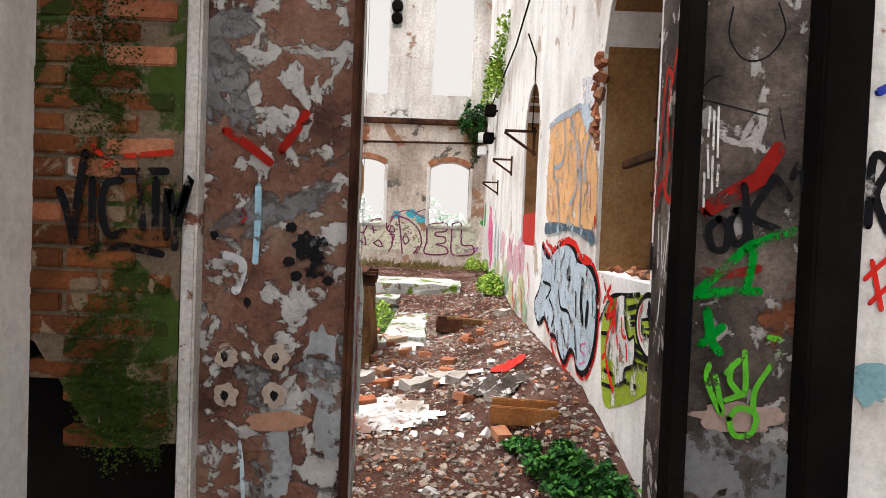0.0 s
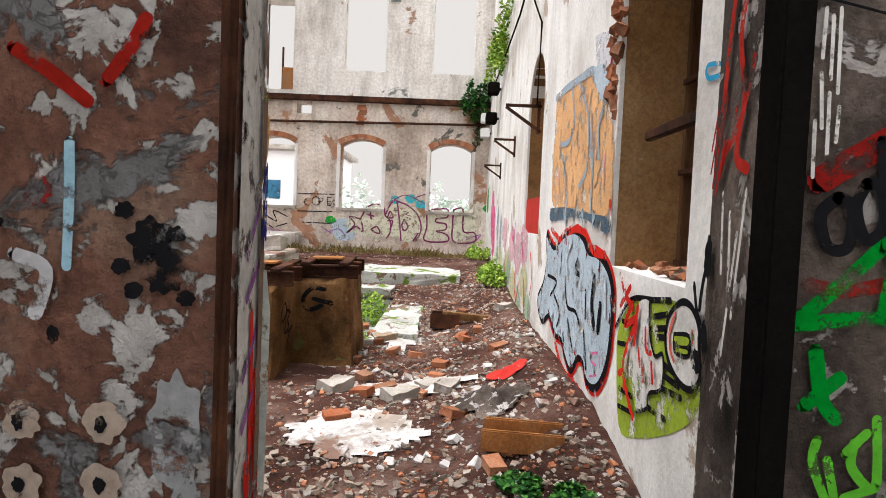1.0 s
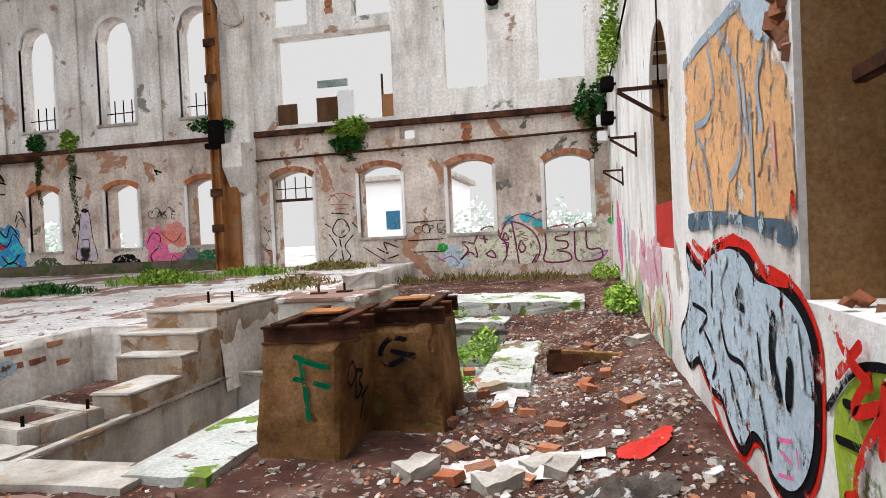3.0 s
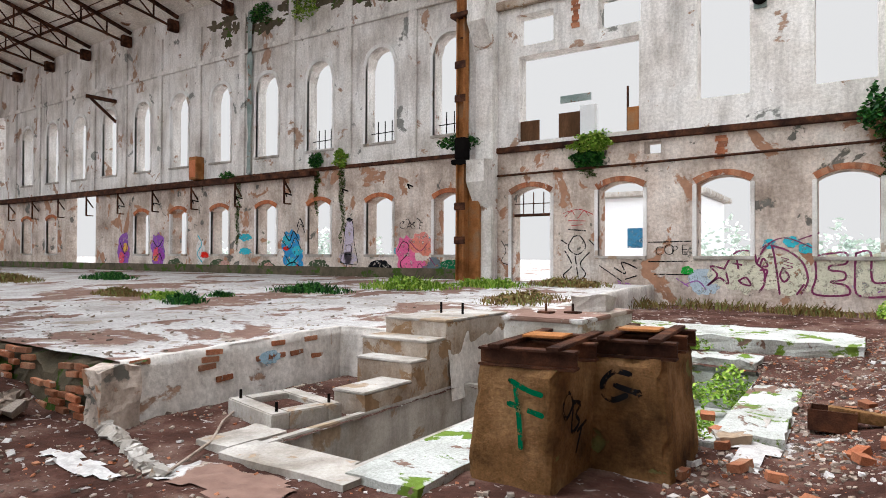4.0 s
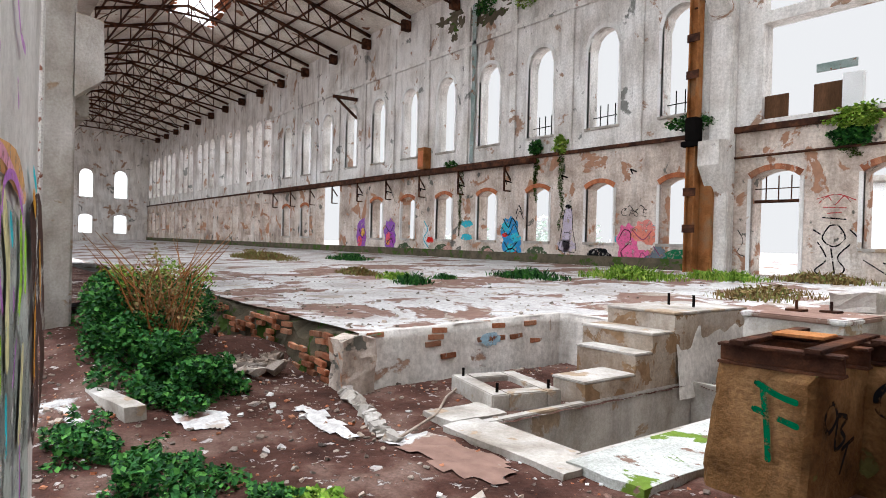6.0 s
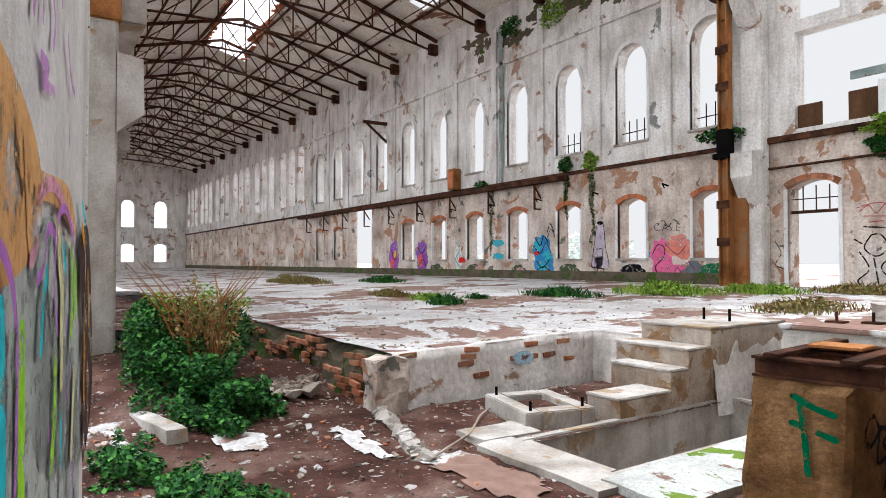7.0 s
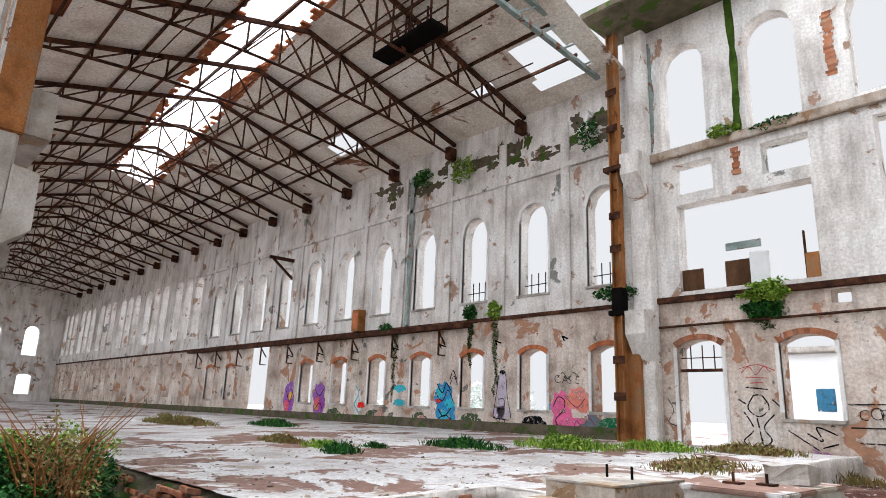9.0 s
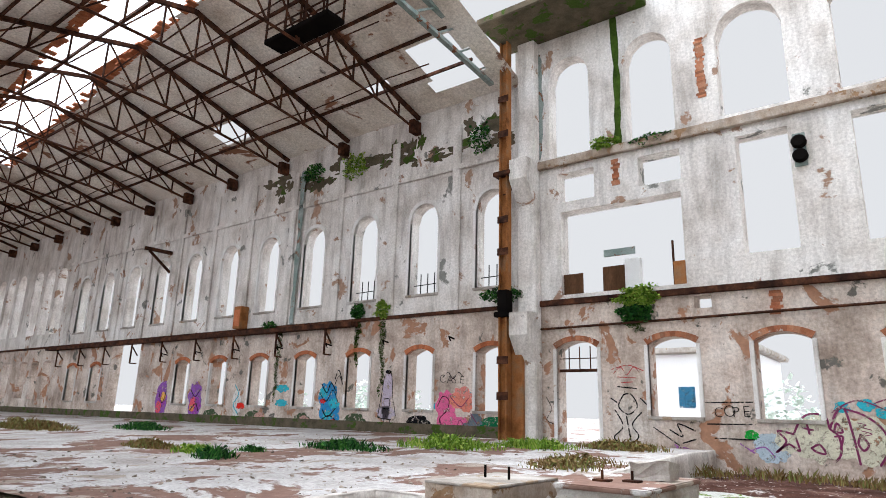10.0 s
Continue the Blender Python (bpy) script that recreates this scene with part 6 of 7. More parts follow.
marks("wall_pier_hall", on_hall, [((0.72, 0.36, 0.78), 0.025, 0.4, [[(-0.417, 2.115), (-0.401, 2.067)], [(-0.527, 2.162), (-0.514, 2.093)], [(-0.636, 2.21), (-0.7, 2.15), (-0.673, 2.09)], [(-0.484, 2.017), (-0.598, 2.025), (-0.523, 1.983), (-0.691, 2.003)], [(-0.825, 2.293), (-0.823, 2.235)], [(-0.967, 2.206), (-1.065, 2.131), (-1.18, 2.116)], [(-1.012, 2.003), (-1.042, 1.957)]])], "bright purple, lime and orange graffiti")
marks("wall_pier_hall", on_hall, [((0.10, 0.06, 0.05), 'fill', 1.6, [[(-1.353, 1.729), (-1.852, 1.754), (-2.188, 1.173), (-1.728, 0.985), (-1.562, 1.081), (-1.519, 1.49), (-1.353, 1.729)]])], "bright purple, lime and orange graffiti")
marks("wall_pier_hall", on_hall, [((0.85, 0.40, 0.05), 0.05, 2.2, [[(-1.597, 1.485), (-1.615, 1.209)], [(-1.751, 1.617), (-1.822, 1.447)], [(-1.446, 1.766), (-1.525, 1.727)]])], "bright purple, lime and orange graffiti")

bm = bmesh.new()
rb = random.Random(6)
for c_, s_, n_ in (((-0.64, 2.985, 1.12), (0.2, 0.01, 0.42), 3000), ((-0.68, 2.985, 2.2), (0.16, 0.008, 0.7), 2600), ((-0.5, 2.985, 0.98), (0.1, 0.01, 0.25), 1500)):
    leaves(bm, c_, s_, n_, 0.012, rb, False)
part("moss", bm, M["moss"], bpy.data.objects["wall_brick"], "green moss on the bricks")
rb = random.Random(5)
for x_ in (-10.6, -12.2, -14.0, -15.4, -16.8, -18.4, -20.2, -21.8):
    bm = bmesh.new()
    for k in range(5):
        blob(bm, (x_ + rb.uniform(-0.8, 0.8), rb.uniform(10.4, 11.4)), (rb.uniform(0.15, 0.5), rb.uniform(0.1, 0.3)), on_far, 0.006 + 0.001 * k, rb.uniform(0, 9), 0.9)
    part("damaged_patch", bm, M["mortar"], bpy.data.objects["wall_far_upper"], "sooty exposed patch under the eaves")


# ---- window joinery and fixtures on the end wall ----
wb = empty("barred_window", pose(RIGHT + 0.45, 5.215, 1.34), "dark rusty barred window frame in the end wall opening", "window")
for k in range(5):
    bm = bmesh.new()
    y_ = -0.62 + 0.31 * k
    box(bm, -0.03, 0.03, y_ - 0.03, y_ + 0.03, 0.0, 2.26 - 0.1 * abs(k - 2) ** 1.6, 0.006)
    part("upright", bm, M["wood"], wb)
for z_ in (0.04, 0.62, 1.2, 1.85):
    bm = bmesh.new()
    box(bm, -0.045, -0.015, -0.655, 0.655, z_ - 0.018, z_ + 0.018, 0.004)
    part("crossbar", bm, M["rust"], wb)
bm = bmesh.new()
box(bm, -0.35, -0.30, -0.6, 0.4, 0.78, 0.84, 0.008)
part("flat_bar", bm, M["rust"], wb)
wb2 = empty("dark_shutter", pose(RIGHT + 0.4, 9.97, 1.45), "dark slatted shutter above a red board", "shutter")
for k in range(9):
    bm = bmesh.new()
    bar(bm, (0, -0.68, 0.55 + 0.16 * k), (0, 0.68, 0.75 + 0.16 * k), 0.05, 0.03)
    part("slat", bm, M["wood"], wb2)
bm = bmesh.new()
box(bm, -0.38, -0.34, -0.71, 0.71, 0.0, 0.46, 0.006)
part("red_board", bm, M["dusk_red"], wb2, "bright red painted board")
for o, nm in ((right_open[0], "trim_reveal"), (right_open[1], "trim_reveal")):
    bm = bmesh.new()
    a, b, zb, zs, za = o
    for u in (a + 0.004, b - 0.004):
        face(bm, (RIGHT + 0.03, u, zb), (RIGHT + 0.62, u, zb), (RIGHT + 0.62, u, zs), (RIGHT + 0.03, u, zs))
    for i in range(12):
        p, q = a + (b - a) * i / 12, a + (b - a) * (i + 1) / 12
        face(bm, (RIGHT + 0.03, p, arch_z(p, o) - 0.004), (RIGHT + 0.03, q, arch_z(q, o) - 0.004), (RIGHT + 0.62, q, arch_z(q, o) - 0.004), (RIGHT + 0.62, p, arch_z(p, o) - 0.004))
    structure(nm, bm, M["brown_reveal"], "ochre plastered reveal of an end wall opening", "trim")
bm = bmesh.new()
rng = random.Random(3)
for i in range(26):
    chunk(bm, (RIGHT + rng.uniform(0.02, 0.4), rng.uniform(4.65, 5.8), 1.37), rng.uniform(0.05, 0.13), rng)
tagged(link("sill_rubble", bm, M["brick"]), "brick rubble lying on the window sill", "rubble", "", "stuff")
bm = bmesh.new()
for i in range(30):
    chunk(bm, (RIGHT - 0.0, 5.95 + rng.uniform(-0.08, 0.12), 2.3 + rng.uniform(0, 0.8)), rng.uniform(0.05, 0.14), rng, 1.0)
tagged(link("broken_edge", bm, M["brick"]), "broken red brickwork at the opening's edge", "brickwork", "", "stuff")


def wall_bracket(y, z, s):
    b = empty("iron_bracket", pose(RIGHT, y, z), "rusty triangular iron bracket on the end wall", "bracket", "wall brackets")
    for nm, p, q in (("arm", (0.02, 0, 0), (-s, 0, 0)), ("brace", (0.02, 0, -s * 0.75), (-s, 0, -0.02)), ("plate", (-0.012, 0, 0.06), (-0.012, 0, -s * 0.8))):
        bm = bmesh.new()
        bar(bm, p, q, 0.035)
        part(nm, bm, M["rust"], b)


wall_bracket(9.6, 3.02, 0.42)
wall_bracket(12.4, 2.95, 0.36)
wall_bracket(15.2, 2.75, 0.36)


def flood_lamp(x, y, z, dark):
    f = empty("flood_lamp", pose(x, y, z), "old wall-mounted flood lamp housing", "lamp", "wall lamps")
    bm = bmesh.new()
    box(bm, -0.3, -0.05, -0.2, 0.2, -0.12, 0.12, 0.02)
    part("housing", bm, M["black"] if dark else M["plastic_white"], f)
    bm = bmesh.new()
    bar(bm, (0.02, 0, 0), (-0.1, 0, 0), 0.05)
    part("arm", bm, M["rust"], f)


flood_lamp(RIGHT, 16.2, 4.55, True)
flood_lamp(RIGHT, 16.6, 3.95, True)
flood_lamp(RIGHT, 19.2, 4.35, False)
flood_lamp(RIGHT, 19.2, 3.95, False)
bm = bmesh.new()
tube(bm, [(RIGHT - 0.05, 6.5, 6.6), (RIGHT - 0.07, 9, 5.2), (RIGHT - 0.06, 12, 4.9), (RIGHT - 0.05, 15, 4.95), (RIGHT - 0.05, 19.5, 5.0)], 0.016, 5)
tube(bm, [(RIGHT - 0.04, 9.6, 3.0), (RIGHT - 0.04, 9.5, 4.0), (RIGHT - 0.05, 10.4, 4.6)], 0.012, 5)
tagged(link("wall_cable", bm, M["black"]), "sagging black cable along the end wall", "cable")

# ---- things in the tall far wall ----
bw = empty("broken_window_panels", pose(-5.76, FAR + 0.15, 5.08), "leftover dark and white panels in the large window", "window panels")
for nm, a, mt in (("dark_panel", (-1.75, -1.15, -0.02, 0.02, 0.0, 0.62), "brown_panel"), ("dark_panel", (-0.55, 0.15, -0.02, 0.02, 0.0, 0.72), "brown_panel"),
                  ("white_panel", (0.12, 0.55, -0.1, 0.1, 0.0, 0.85), "plastic_white"), ("sign_bar", (-0.5, 0.4, -0.03, 0.03, 1.0, 1.2), "teal"), ("red_panel", (1.45, 1.75, -0.15, 0.1, 0.0, 0.62), "rust_orange"), ("post", (1.42, 1.47, -0.12, -0.06, 0.0, 1.2), "rust")):
    bm = bmesh.new()
    box(bm, *a, 0.008)
    part(nm, bm, M["wood"] if mt == "brown_panel" else M[mt], bw)
sl = empty("twin_lamp", pose(-1.14, FAR - 0.02, 7.9), "black twin round lamp on the tall pier", "lamp")
for z_ in (0.0, 0.36):
    bm = bmesh.new()
    tube(bm, [(0, 0.0, z_), (0, -0.12, z_), (0, -0.16, z_)], [0.17, 0.17, 0.13], 14)
    part("lamp_body", bm, M["black"], sl)
bm = bmesh.new()
box(bm, -0.14, 0.14, -0.02, 0.02, -0.25, 0.6, 0.01)
part("back_plate", bm, M["teal"], sl)
for x_, z_ in ((-22.45, 5.0),):
    ob = empty("orange_box", pose(x_, FAR - 0.2, z_), "rusty orange steel box on the crane ledge", "box")
    bm = bmesh.new()
    box(bm, -0.25, 0.25, -0.2, 0.2, -0.1, 0.85, 0.02)
    part("case", bm, M["rust_orange"], ob)
    bm = bmesh.new()
    box(bm, -0.2, 0.2, -0.215, -0.2, 0.0, 0.7, 0.005)
    part("door", bm, M["terracotta"], ob)
dt = empty("door_transom", pose(-7.11, FAR + 0.2, 2.95), "rusty steel transom grid in the doorway", "transom")
bm = bmesh.new()
box(bm, -0.63, 0.63, -0.03, 0.03, -0.04, 0.04, 0.006)
part("transom_bar", bm, M["rust"], dt)
for k in range(3):
    bm = bmesh.new()
    x_ = -0.32 + 0.32 * k
    box(bm, x_ - 0.012, x_ + 0.012, -0.015, 0.015, 0.04, 0.66, 0.003)
    part("glazing_bar", bm, M["rust"], dt)
bm = bmesh.new()
box(bm, -0.62, 0.62, -0.012, 0.012, 0.32, 0.345, 0.003)
part("glazing_bar", bm, M["rust"], dt)
for x_ in (-9.92, -12.73, -15.54):
    v = empty("window_grille", pose(x_, FAR + 0.3, 5.55), "bent thin window bars low in the tall window", "grille", "tall window grilles")
    for k in range(3):
        bm = bmesh.new()
        bar(bm, (-0.3 + 0.3 * k, 0, 0), (-0.3 + 0.3 * k, 0, 0.8), 0.025)
        part("bar", bm, M["black"], v)
    bm = bmesh.new()
    bar(bm, (-0.6, 0, 0.4), (0.6, 0, 0.42), 0.025)
    part("crossbar", bm, M["black"], v)
for x_, z_, s in ((-3.25, 11.0, 0.9), (-5.75, 8.5, 0.4), (-2.0, 4.45, 0.3)):
    bm = bmesh.new()
    for k in range(int(14 * s / 0.5)):
        zz = z_ - s + 2 * s * k / (14 * s / 0.5)
        box(bm, x_ - rng.uniform(0.06, 0.16), x_ + rng.uniform(0.06, 0.16), FAR - 0.02, FAR + 0.02, zz, zz + 0.07)
    tagged(link("exposed_bricks", bm, M["brick"]), "strip of exposed red bricks in the plaster", "brickwork", "", "stuff")
for i in range(7):
    x_ = -11.33 - PITCH * i
    b = empty("hook_bracket", pose(x_, FAR, 4.0), "small black iron hook on the wall", "bracket", "wall hooks")
    bm = bmesh.new()
    bar(bm, (0, 0.02, 0), (0, -0.3, 0.05), 0.04)
    bar(bm, (0, -0.3, 0.05), (0.1, -0.32, -0.1), 0.03)
    part("hook", bm, M["black"], b)
w2 = empty("iron_jib", pose(-29.0, FAR, 9.1), "rusty triangular arm high on the far wall", "bracket")
bm = bmesh.new()
bar(bm, (0, 0, 0), (-0.5, -1.2, 0.1), 0.16)
bar(bm, (0, 0, -1.0), (-0.4, -1.0, 0.0), 0.12)
part("arm", bm, M["rust"], w2)

# pale overcast distance beyond the far wall: an added sheet glowing like sky
sky_glow, hn, hl, hp = nodes_of("overcast_glow")
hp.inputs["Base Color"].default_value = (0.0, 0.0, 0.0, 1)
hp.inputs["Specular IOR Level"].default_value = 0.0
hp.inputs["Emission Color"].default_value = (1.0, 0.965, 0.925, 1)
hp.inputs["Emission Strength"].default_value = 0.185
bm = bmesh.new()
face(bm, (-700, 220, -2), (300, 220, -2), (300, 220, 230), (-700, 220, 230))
structure("backdrop", bm, sky_glow, "flat glowing sheet in place of the white overcast sky beyond the windows", "backdrop")
# outside: trees whose pale colour stands for hazy air, a low building
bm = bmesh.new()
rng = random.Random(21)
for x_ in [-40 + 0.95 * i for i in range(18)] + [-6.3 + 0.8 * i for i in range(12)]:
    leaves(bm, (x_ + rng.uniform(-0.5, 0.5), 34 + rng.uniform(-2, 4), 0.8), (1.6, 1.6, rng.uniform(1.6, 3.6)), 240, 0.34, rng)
tagged(link("far_hedge", bm, M["hazed_green"]), "green thicket outside the far wall, its colour paled for hazy distance", "bushes", "", "stuff")
hb = empty("outbuilding", pose(-10.3, 40, 0.95), "low white building outside with a blue window", "building")
bm = bmesh.new()
box(bm, -3.2, 4.0, -1, 6, 0, 4.2, 0.05)
part("wall", bm, M["out_wall"], hb)
bm = bmesh.new()
box(bm, -3.6, 4.4, -1.4, 6.4, 4.2, 4.5, 0.05)
part("roof", bm, M["concrete"], hb)
bm = bmesh.new()
box(bm, 0.1, 0.95, -1.03, -1.0, 1.35, 2.45, 0.02)
part("window", bm, paint(0.05, 0.17, 0.28), hb, "blue painted window")

# ---- plants ----
def bush(name, label, centres, mat, leaf, group="", kind="stuff", seed=1):
    bm = bmesh.new()
    r_ = random.Random(seed)
    for c, s, n_ in centres:
        leaves(bm, c, s, n_, leaf, r_)
    return tagged(link(name, bm, mat), label, "plant", group, kind)


bush("bramble", "dense dark green brambles beside the column", [((-6.6, 5.0, 0.1), (1.3, 0.75, 0.8), 5600), ((-5.9, 5.3, 0.05), (0.95, 0.65, 0.5), 4200), ((-7.6, 4.9, 0.3), (1.3, 0.8, 1.05), 5200), ((-8.6, 5.7, 0.4), (1.5, 0.9, 1.0), 4200), ((-10.6, 6.2, 0.4), (1.8, 0.9, 0.8), 1800)], M["leaf"], 0.062, seed=2)
bush("bramble", "low green weeds on the dirt", [((-3.6, 4.55, 0.0), (1.0, 0.5, 0.3), 2600), ((-4.7, 4.2, 0.0), (0.7, 0.4, 0.34), 1500), ((-2.9, 5.05, 0.0), (0.5, 0.25, 0.16), 700)], M["leaf"], 0.05, seed=3)
bush("bramble", "lime green weeds on the dirt", [((-2.75, 5.25, 0.0), (0.45, 0.22, 0.14), 500), ((-8.4, 5.2, 0.8), (1.2, 0.7, 0.7), 900), ((-11.5, 6.6, 0.7), (1.6, 0.8, 0.6), 900)], M["leaf_lime"], 0.06, seed=4)
bush("weed_clump", "small bright green weed clump by the end wall", [((1.28, 4.75, low_z(1.28, 4.75)), (0.34, 0.42, 0.27), 2600), ((1.48, 4.45, low_z(1.48, 4.45)), (0.2, 0.3, 0.22), 900), ((1.1, 5.2, low_z(1.1, 5.2)), (0.2, 0.2, 0.12), 400)], M["leaf"], 0.045, seed=5)
bush("weed_clump", "yellow-green weeds at the foot of the end wall", [((1.45, 13.2, low_z(1.45, 13.2)), (0.3, 1.3, 0.5), 1100), ((1.4, 17.5, low_z(1.4, 17.5)), (0.35, 1.6, 0.45), 800)], M["leaf_lime"], 0.07, seed=6)
bush("trench_weeds", "lime weeds growing out of the mossy trench", [((-0.9, 10.8, -0.3), (0.45, 1.0, 0.55), 1500), ((-0.7, 12.6, -0.2), (0.5, 0.7, 0.5), 900), ((-1.9, 13.8, 0.3), (1.0, 0.4, 0.3), 700)], M["leaf_lime"], 0.06, seed=7)
deck_green = [(-10.3, 14.4, 1.2, 0.55, "leaf", 0.3), (-8.5, 16.0, 1.3, 0.8, "leaf_lime", 0.36), (-7.0, 17.4, 1.1, 0.8, "leaf_lime", 0.3), (-14.2, 11.9, 1.0, 0.35, "leaf_dry", 0.28), (-11.0, 11.5, 0.55, 0.35, "leaf", 0.3),
              (-24.4, 13.2, 2.6, 0.8, "leaf_dry", 0.4), (-11.4, 12.7, 0.4, 0.25, "leaf", 0.2), (-20.9, 15.3, 1.4, 0.6, "leaf", 0.3), (-4.6, 14.6, 0.8, 1.2, "leaf_dry", 0.25), (-5.2, 18.2, 1.0, 0.7, "leaf_dry", 0.28), (-12.3, 11.9, 0.6, 0.4, "leaf_lime", 0.25)]
for k, (x_, y_, sx, sy, mt, h) in enumerate(deck_green):
    bm = bmesh.new()
    r_ = random.Random(40 + k)
    leaves(bm, (x_, y_, deck_z(x_, y_) - 0.03), (sx, sy, h), int(900 * sx), 0.085, r_)
    grass(bm, x_, y_, sx * 1.15, sy * 1.15, deck_z(x_, y_) - 0.02, int(500 * sx), h * 0.9, r_)
    tagged(link("weed_patch", bm, M[mt]), {"leaf": "green weed patch on the hall floor", "leaf_lime": "bright yellow-green weed patch on the hall floor", "leaf_dry": "dry brownish weed patch on the hall floor"}[mt], "plant", "floor weeds", "stuff")
bm = bmesh.new()
r_ = random.Random(60)
for i in range(16):
    grass(bm, r_.uniform(-6, 1.4), r_.uniform(18.0, 19.7), 0.8, 0.4, 0.55, 160, 0.24, r_)
tagged(link("dry_grass", bm, M["leaf_dry"]), "dry grass and litter along the far wall", "plant", "", "stuff")
ivy = [((-5.25, 19.88, 4.85), (0.75, 0.22, 0.36), 1100), ((-5.35, 19.92, 4.45), (0.6, 0.14, 0.4), 900), ((-9.3, 19.6, 5.2), (0.9, 0.35, 0.3), 700), ((-14.35, 19.85, 5.15), (0.45, 0.2, 0.42), 450), ((-15.6, 19.85, 5.15), (0.42, 0.2, 0.35), 400), ((1.25, 19.7, 4.9), (0.5, 0.3, 0.7), 700),
       ((-16.2, 19.8, 10.9), (0.9, 0.25, 0.6), 500), ((-18.5, 19.8, 11.1), (0.8, 0.25, 0.5), 400), ((-10.3, 19.8, 10.6), (0.6, 0.25, 0.7), 350), ((-6.0, 19.85, 9.4), (0.6, 0.2, 0.3), 300), ((-4.7, 19.9, 9.2), (0.7, 0.15, 0.25), 300), ((-20.5, 19.8, 4.95), (0.5, 0.2, 0.2), 180)]
for k, (c, s, n_) in enumerate(ivy):
    bm = bmesh.new()
    r_ = random.Random(80 + k)
    leaves(bm, c, s, n_, 0.11, r_, False)
    tagged(link("wall_plant", bm, M["leaf"] if k % 3 else M["leaf_lime"]), "green plants rooted in the wall's cracks", "plant", "wall plants", "stuff")
bm = bmesh.new()
r_ = random.Random(90)
for i in range(24):
    leaves(bm, (RIGHT - 0.1, r_.uniform(14, 19.8), r_.uniform(4.9, 6.3)), (0.2, 0.5, 0.25), 60, 0.1, r_, False)
tagged(link("wall_plant", bm, M["leaf_lime"]), "yellow-green plants hanging from the end wall", "plant", "wall plants", "stuff")
# moss streaks on the far wall
on_far2 = lambda u, l, v: (u, FAR - l, v)
for x_, w_, z0_, z1_ in ((-14.4, 0.3, 2.2, 4.8), (-15.7, 0.25, 3.2, 4.8), (-20.0, 0.3, 2.0, 4.7), (-5.35, 0.6, 3.9, 4.75), (1.3, 0.35, 3.5, 4.7)):
    bm = bmesh.new()
    for q in range(7):
        leaves(bm, (x_ + r_.uniform(-0.1, 0.1), FAR - 0.012, z0_ + (z1_ - z0_) * (q + 0.5) / 7), (w_ * (0.35 + 0.07 * q), 0.012, (z1_ - z0_) / 9), 90 + 25 * q, 0.05, r_, False)
    part("moss_streak", bm, M["moss"], bpy.data.objects["wall_far_lower"], "green moss streak")
for x_, w_, z0_, z1_ in ((-19.3, 0.25, 5.0, 11.3), (-5.65, 0.2, 9.3, 13.6), (-8.2, 0.2, 9.5, 13.0)):
    bm = bmesh.new()
    stroke(bm, [(x_, z0_), (x_ + 0.05, (z0_ + z1_) / 2), (x_, z1_)], w_, on_far2, 0.01 if x_ > -9 else 0.09, 0.8)
    part("moss_streak", bm, M["moss"] if x_ > -7 else M["teal"], bpy.data.objects["wall_far_upper" if x_ < -9 else "wall_far_tower"], "damp green streak")
# dry shrub with bare twigs
sh = empty("dry_shrub", pose(-7.2, 5.3, 0.3), "bare reddish shrub beside the column", "shrub")
for k in range(44):
    a = r_.uniform(0, 6.28)
    l_ = r_.uniform(0.7, 1.5)
    p0 = Vector((r_.uniform(-0.5, 0.5), r_.uniform(-0.2, 0.2), 0))
    p1 = p0 + Vector((math.cos(a) * 0.3 * l_, math.sin(a) * 0.25 * l_, 0.6 * l_))
    p2 = p1 + Vector((math.cos(a + 0.6) * 0.4 * l_, math.sin(a + 0.6) * 0.3 * l_, 0.35 * l_))
    bm = bmesh.new()
    tube(bm, [p0, (p0 + p1) / 2 + Vector((0.04, 0, 0)), p1, p2], [0.012, 0.01, 0.008, 0.003], 5)
    tube(bm, [p1, p1 + Vector((math.cos(a - 1) * 0.3, math.sin(a - 1) * 0.2, 0.2))], [0.007, 0.002], 4)
    part("twig", bm, M["rust_orange"], sh)
bm = bmesh.new()
leaves(bm, (0, 0, 0.4), (0.9, 0.5, 0.9), 900, 0.05, r_)
part("foliage", bm, M["leaf_dry"], sh)

# ---- rubble ----
bm = bmesh.new()
rng = random.Random(100)
verts, faces = [], []


def quick_chunk(p, s):
    rot = Euler((rng.uniform(-0.5, 0.5), rng.uniform(-0.5, 0.5), rng.uniform(0, 6.28))).to_matrix()
    k = len(verts)
    for sx in (-1, 1):
        for sy in (-1, 1):
            for sz in (-1, 1):
                q = rot @ Vector((sx * rng.uniform(0.5, 1) * s, sy * rng.uniform(0.4, 0.9) * s, sz * rng.uniform(0.2, 0.55) * s)) * 0.5
                verts.append(Vector(p) + q)
    for f in ((0, 1, 3, 2), (4, 6, 7, 5), (0, 4, 5, 1), (2, 3, 7, 6), (0, 2, 6, 4), (1, 5, 7, 3)):
        faces.append([k + i for i in f])


def flush(name, mat, label):
    me = bpy.data.meshes.new(name)
    me.from_pydata([tuple(v) for v in verts], [], faces)
    me.materials.append(mat)
    ob = new(name, me)
    verts.clear(), faces.clear()
    return tagged(ob, label, "rubble", "", "stuff")


def free(x, y):
    return not on_deck(x - 0.1, y - 0.1) and not in_pit(x, y) and not (-1.75 < x < -0.38 and 7.55 < y < 9.45) and not (-4.7 < x < -3.55 and 8.6 < y < 12.0) and not (-3.1 < x < -1.9 and 10.6 < y < 12.8)


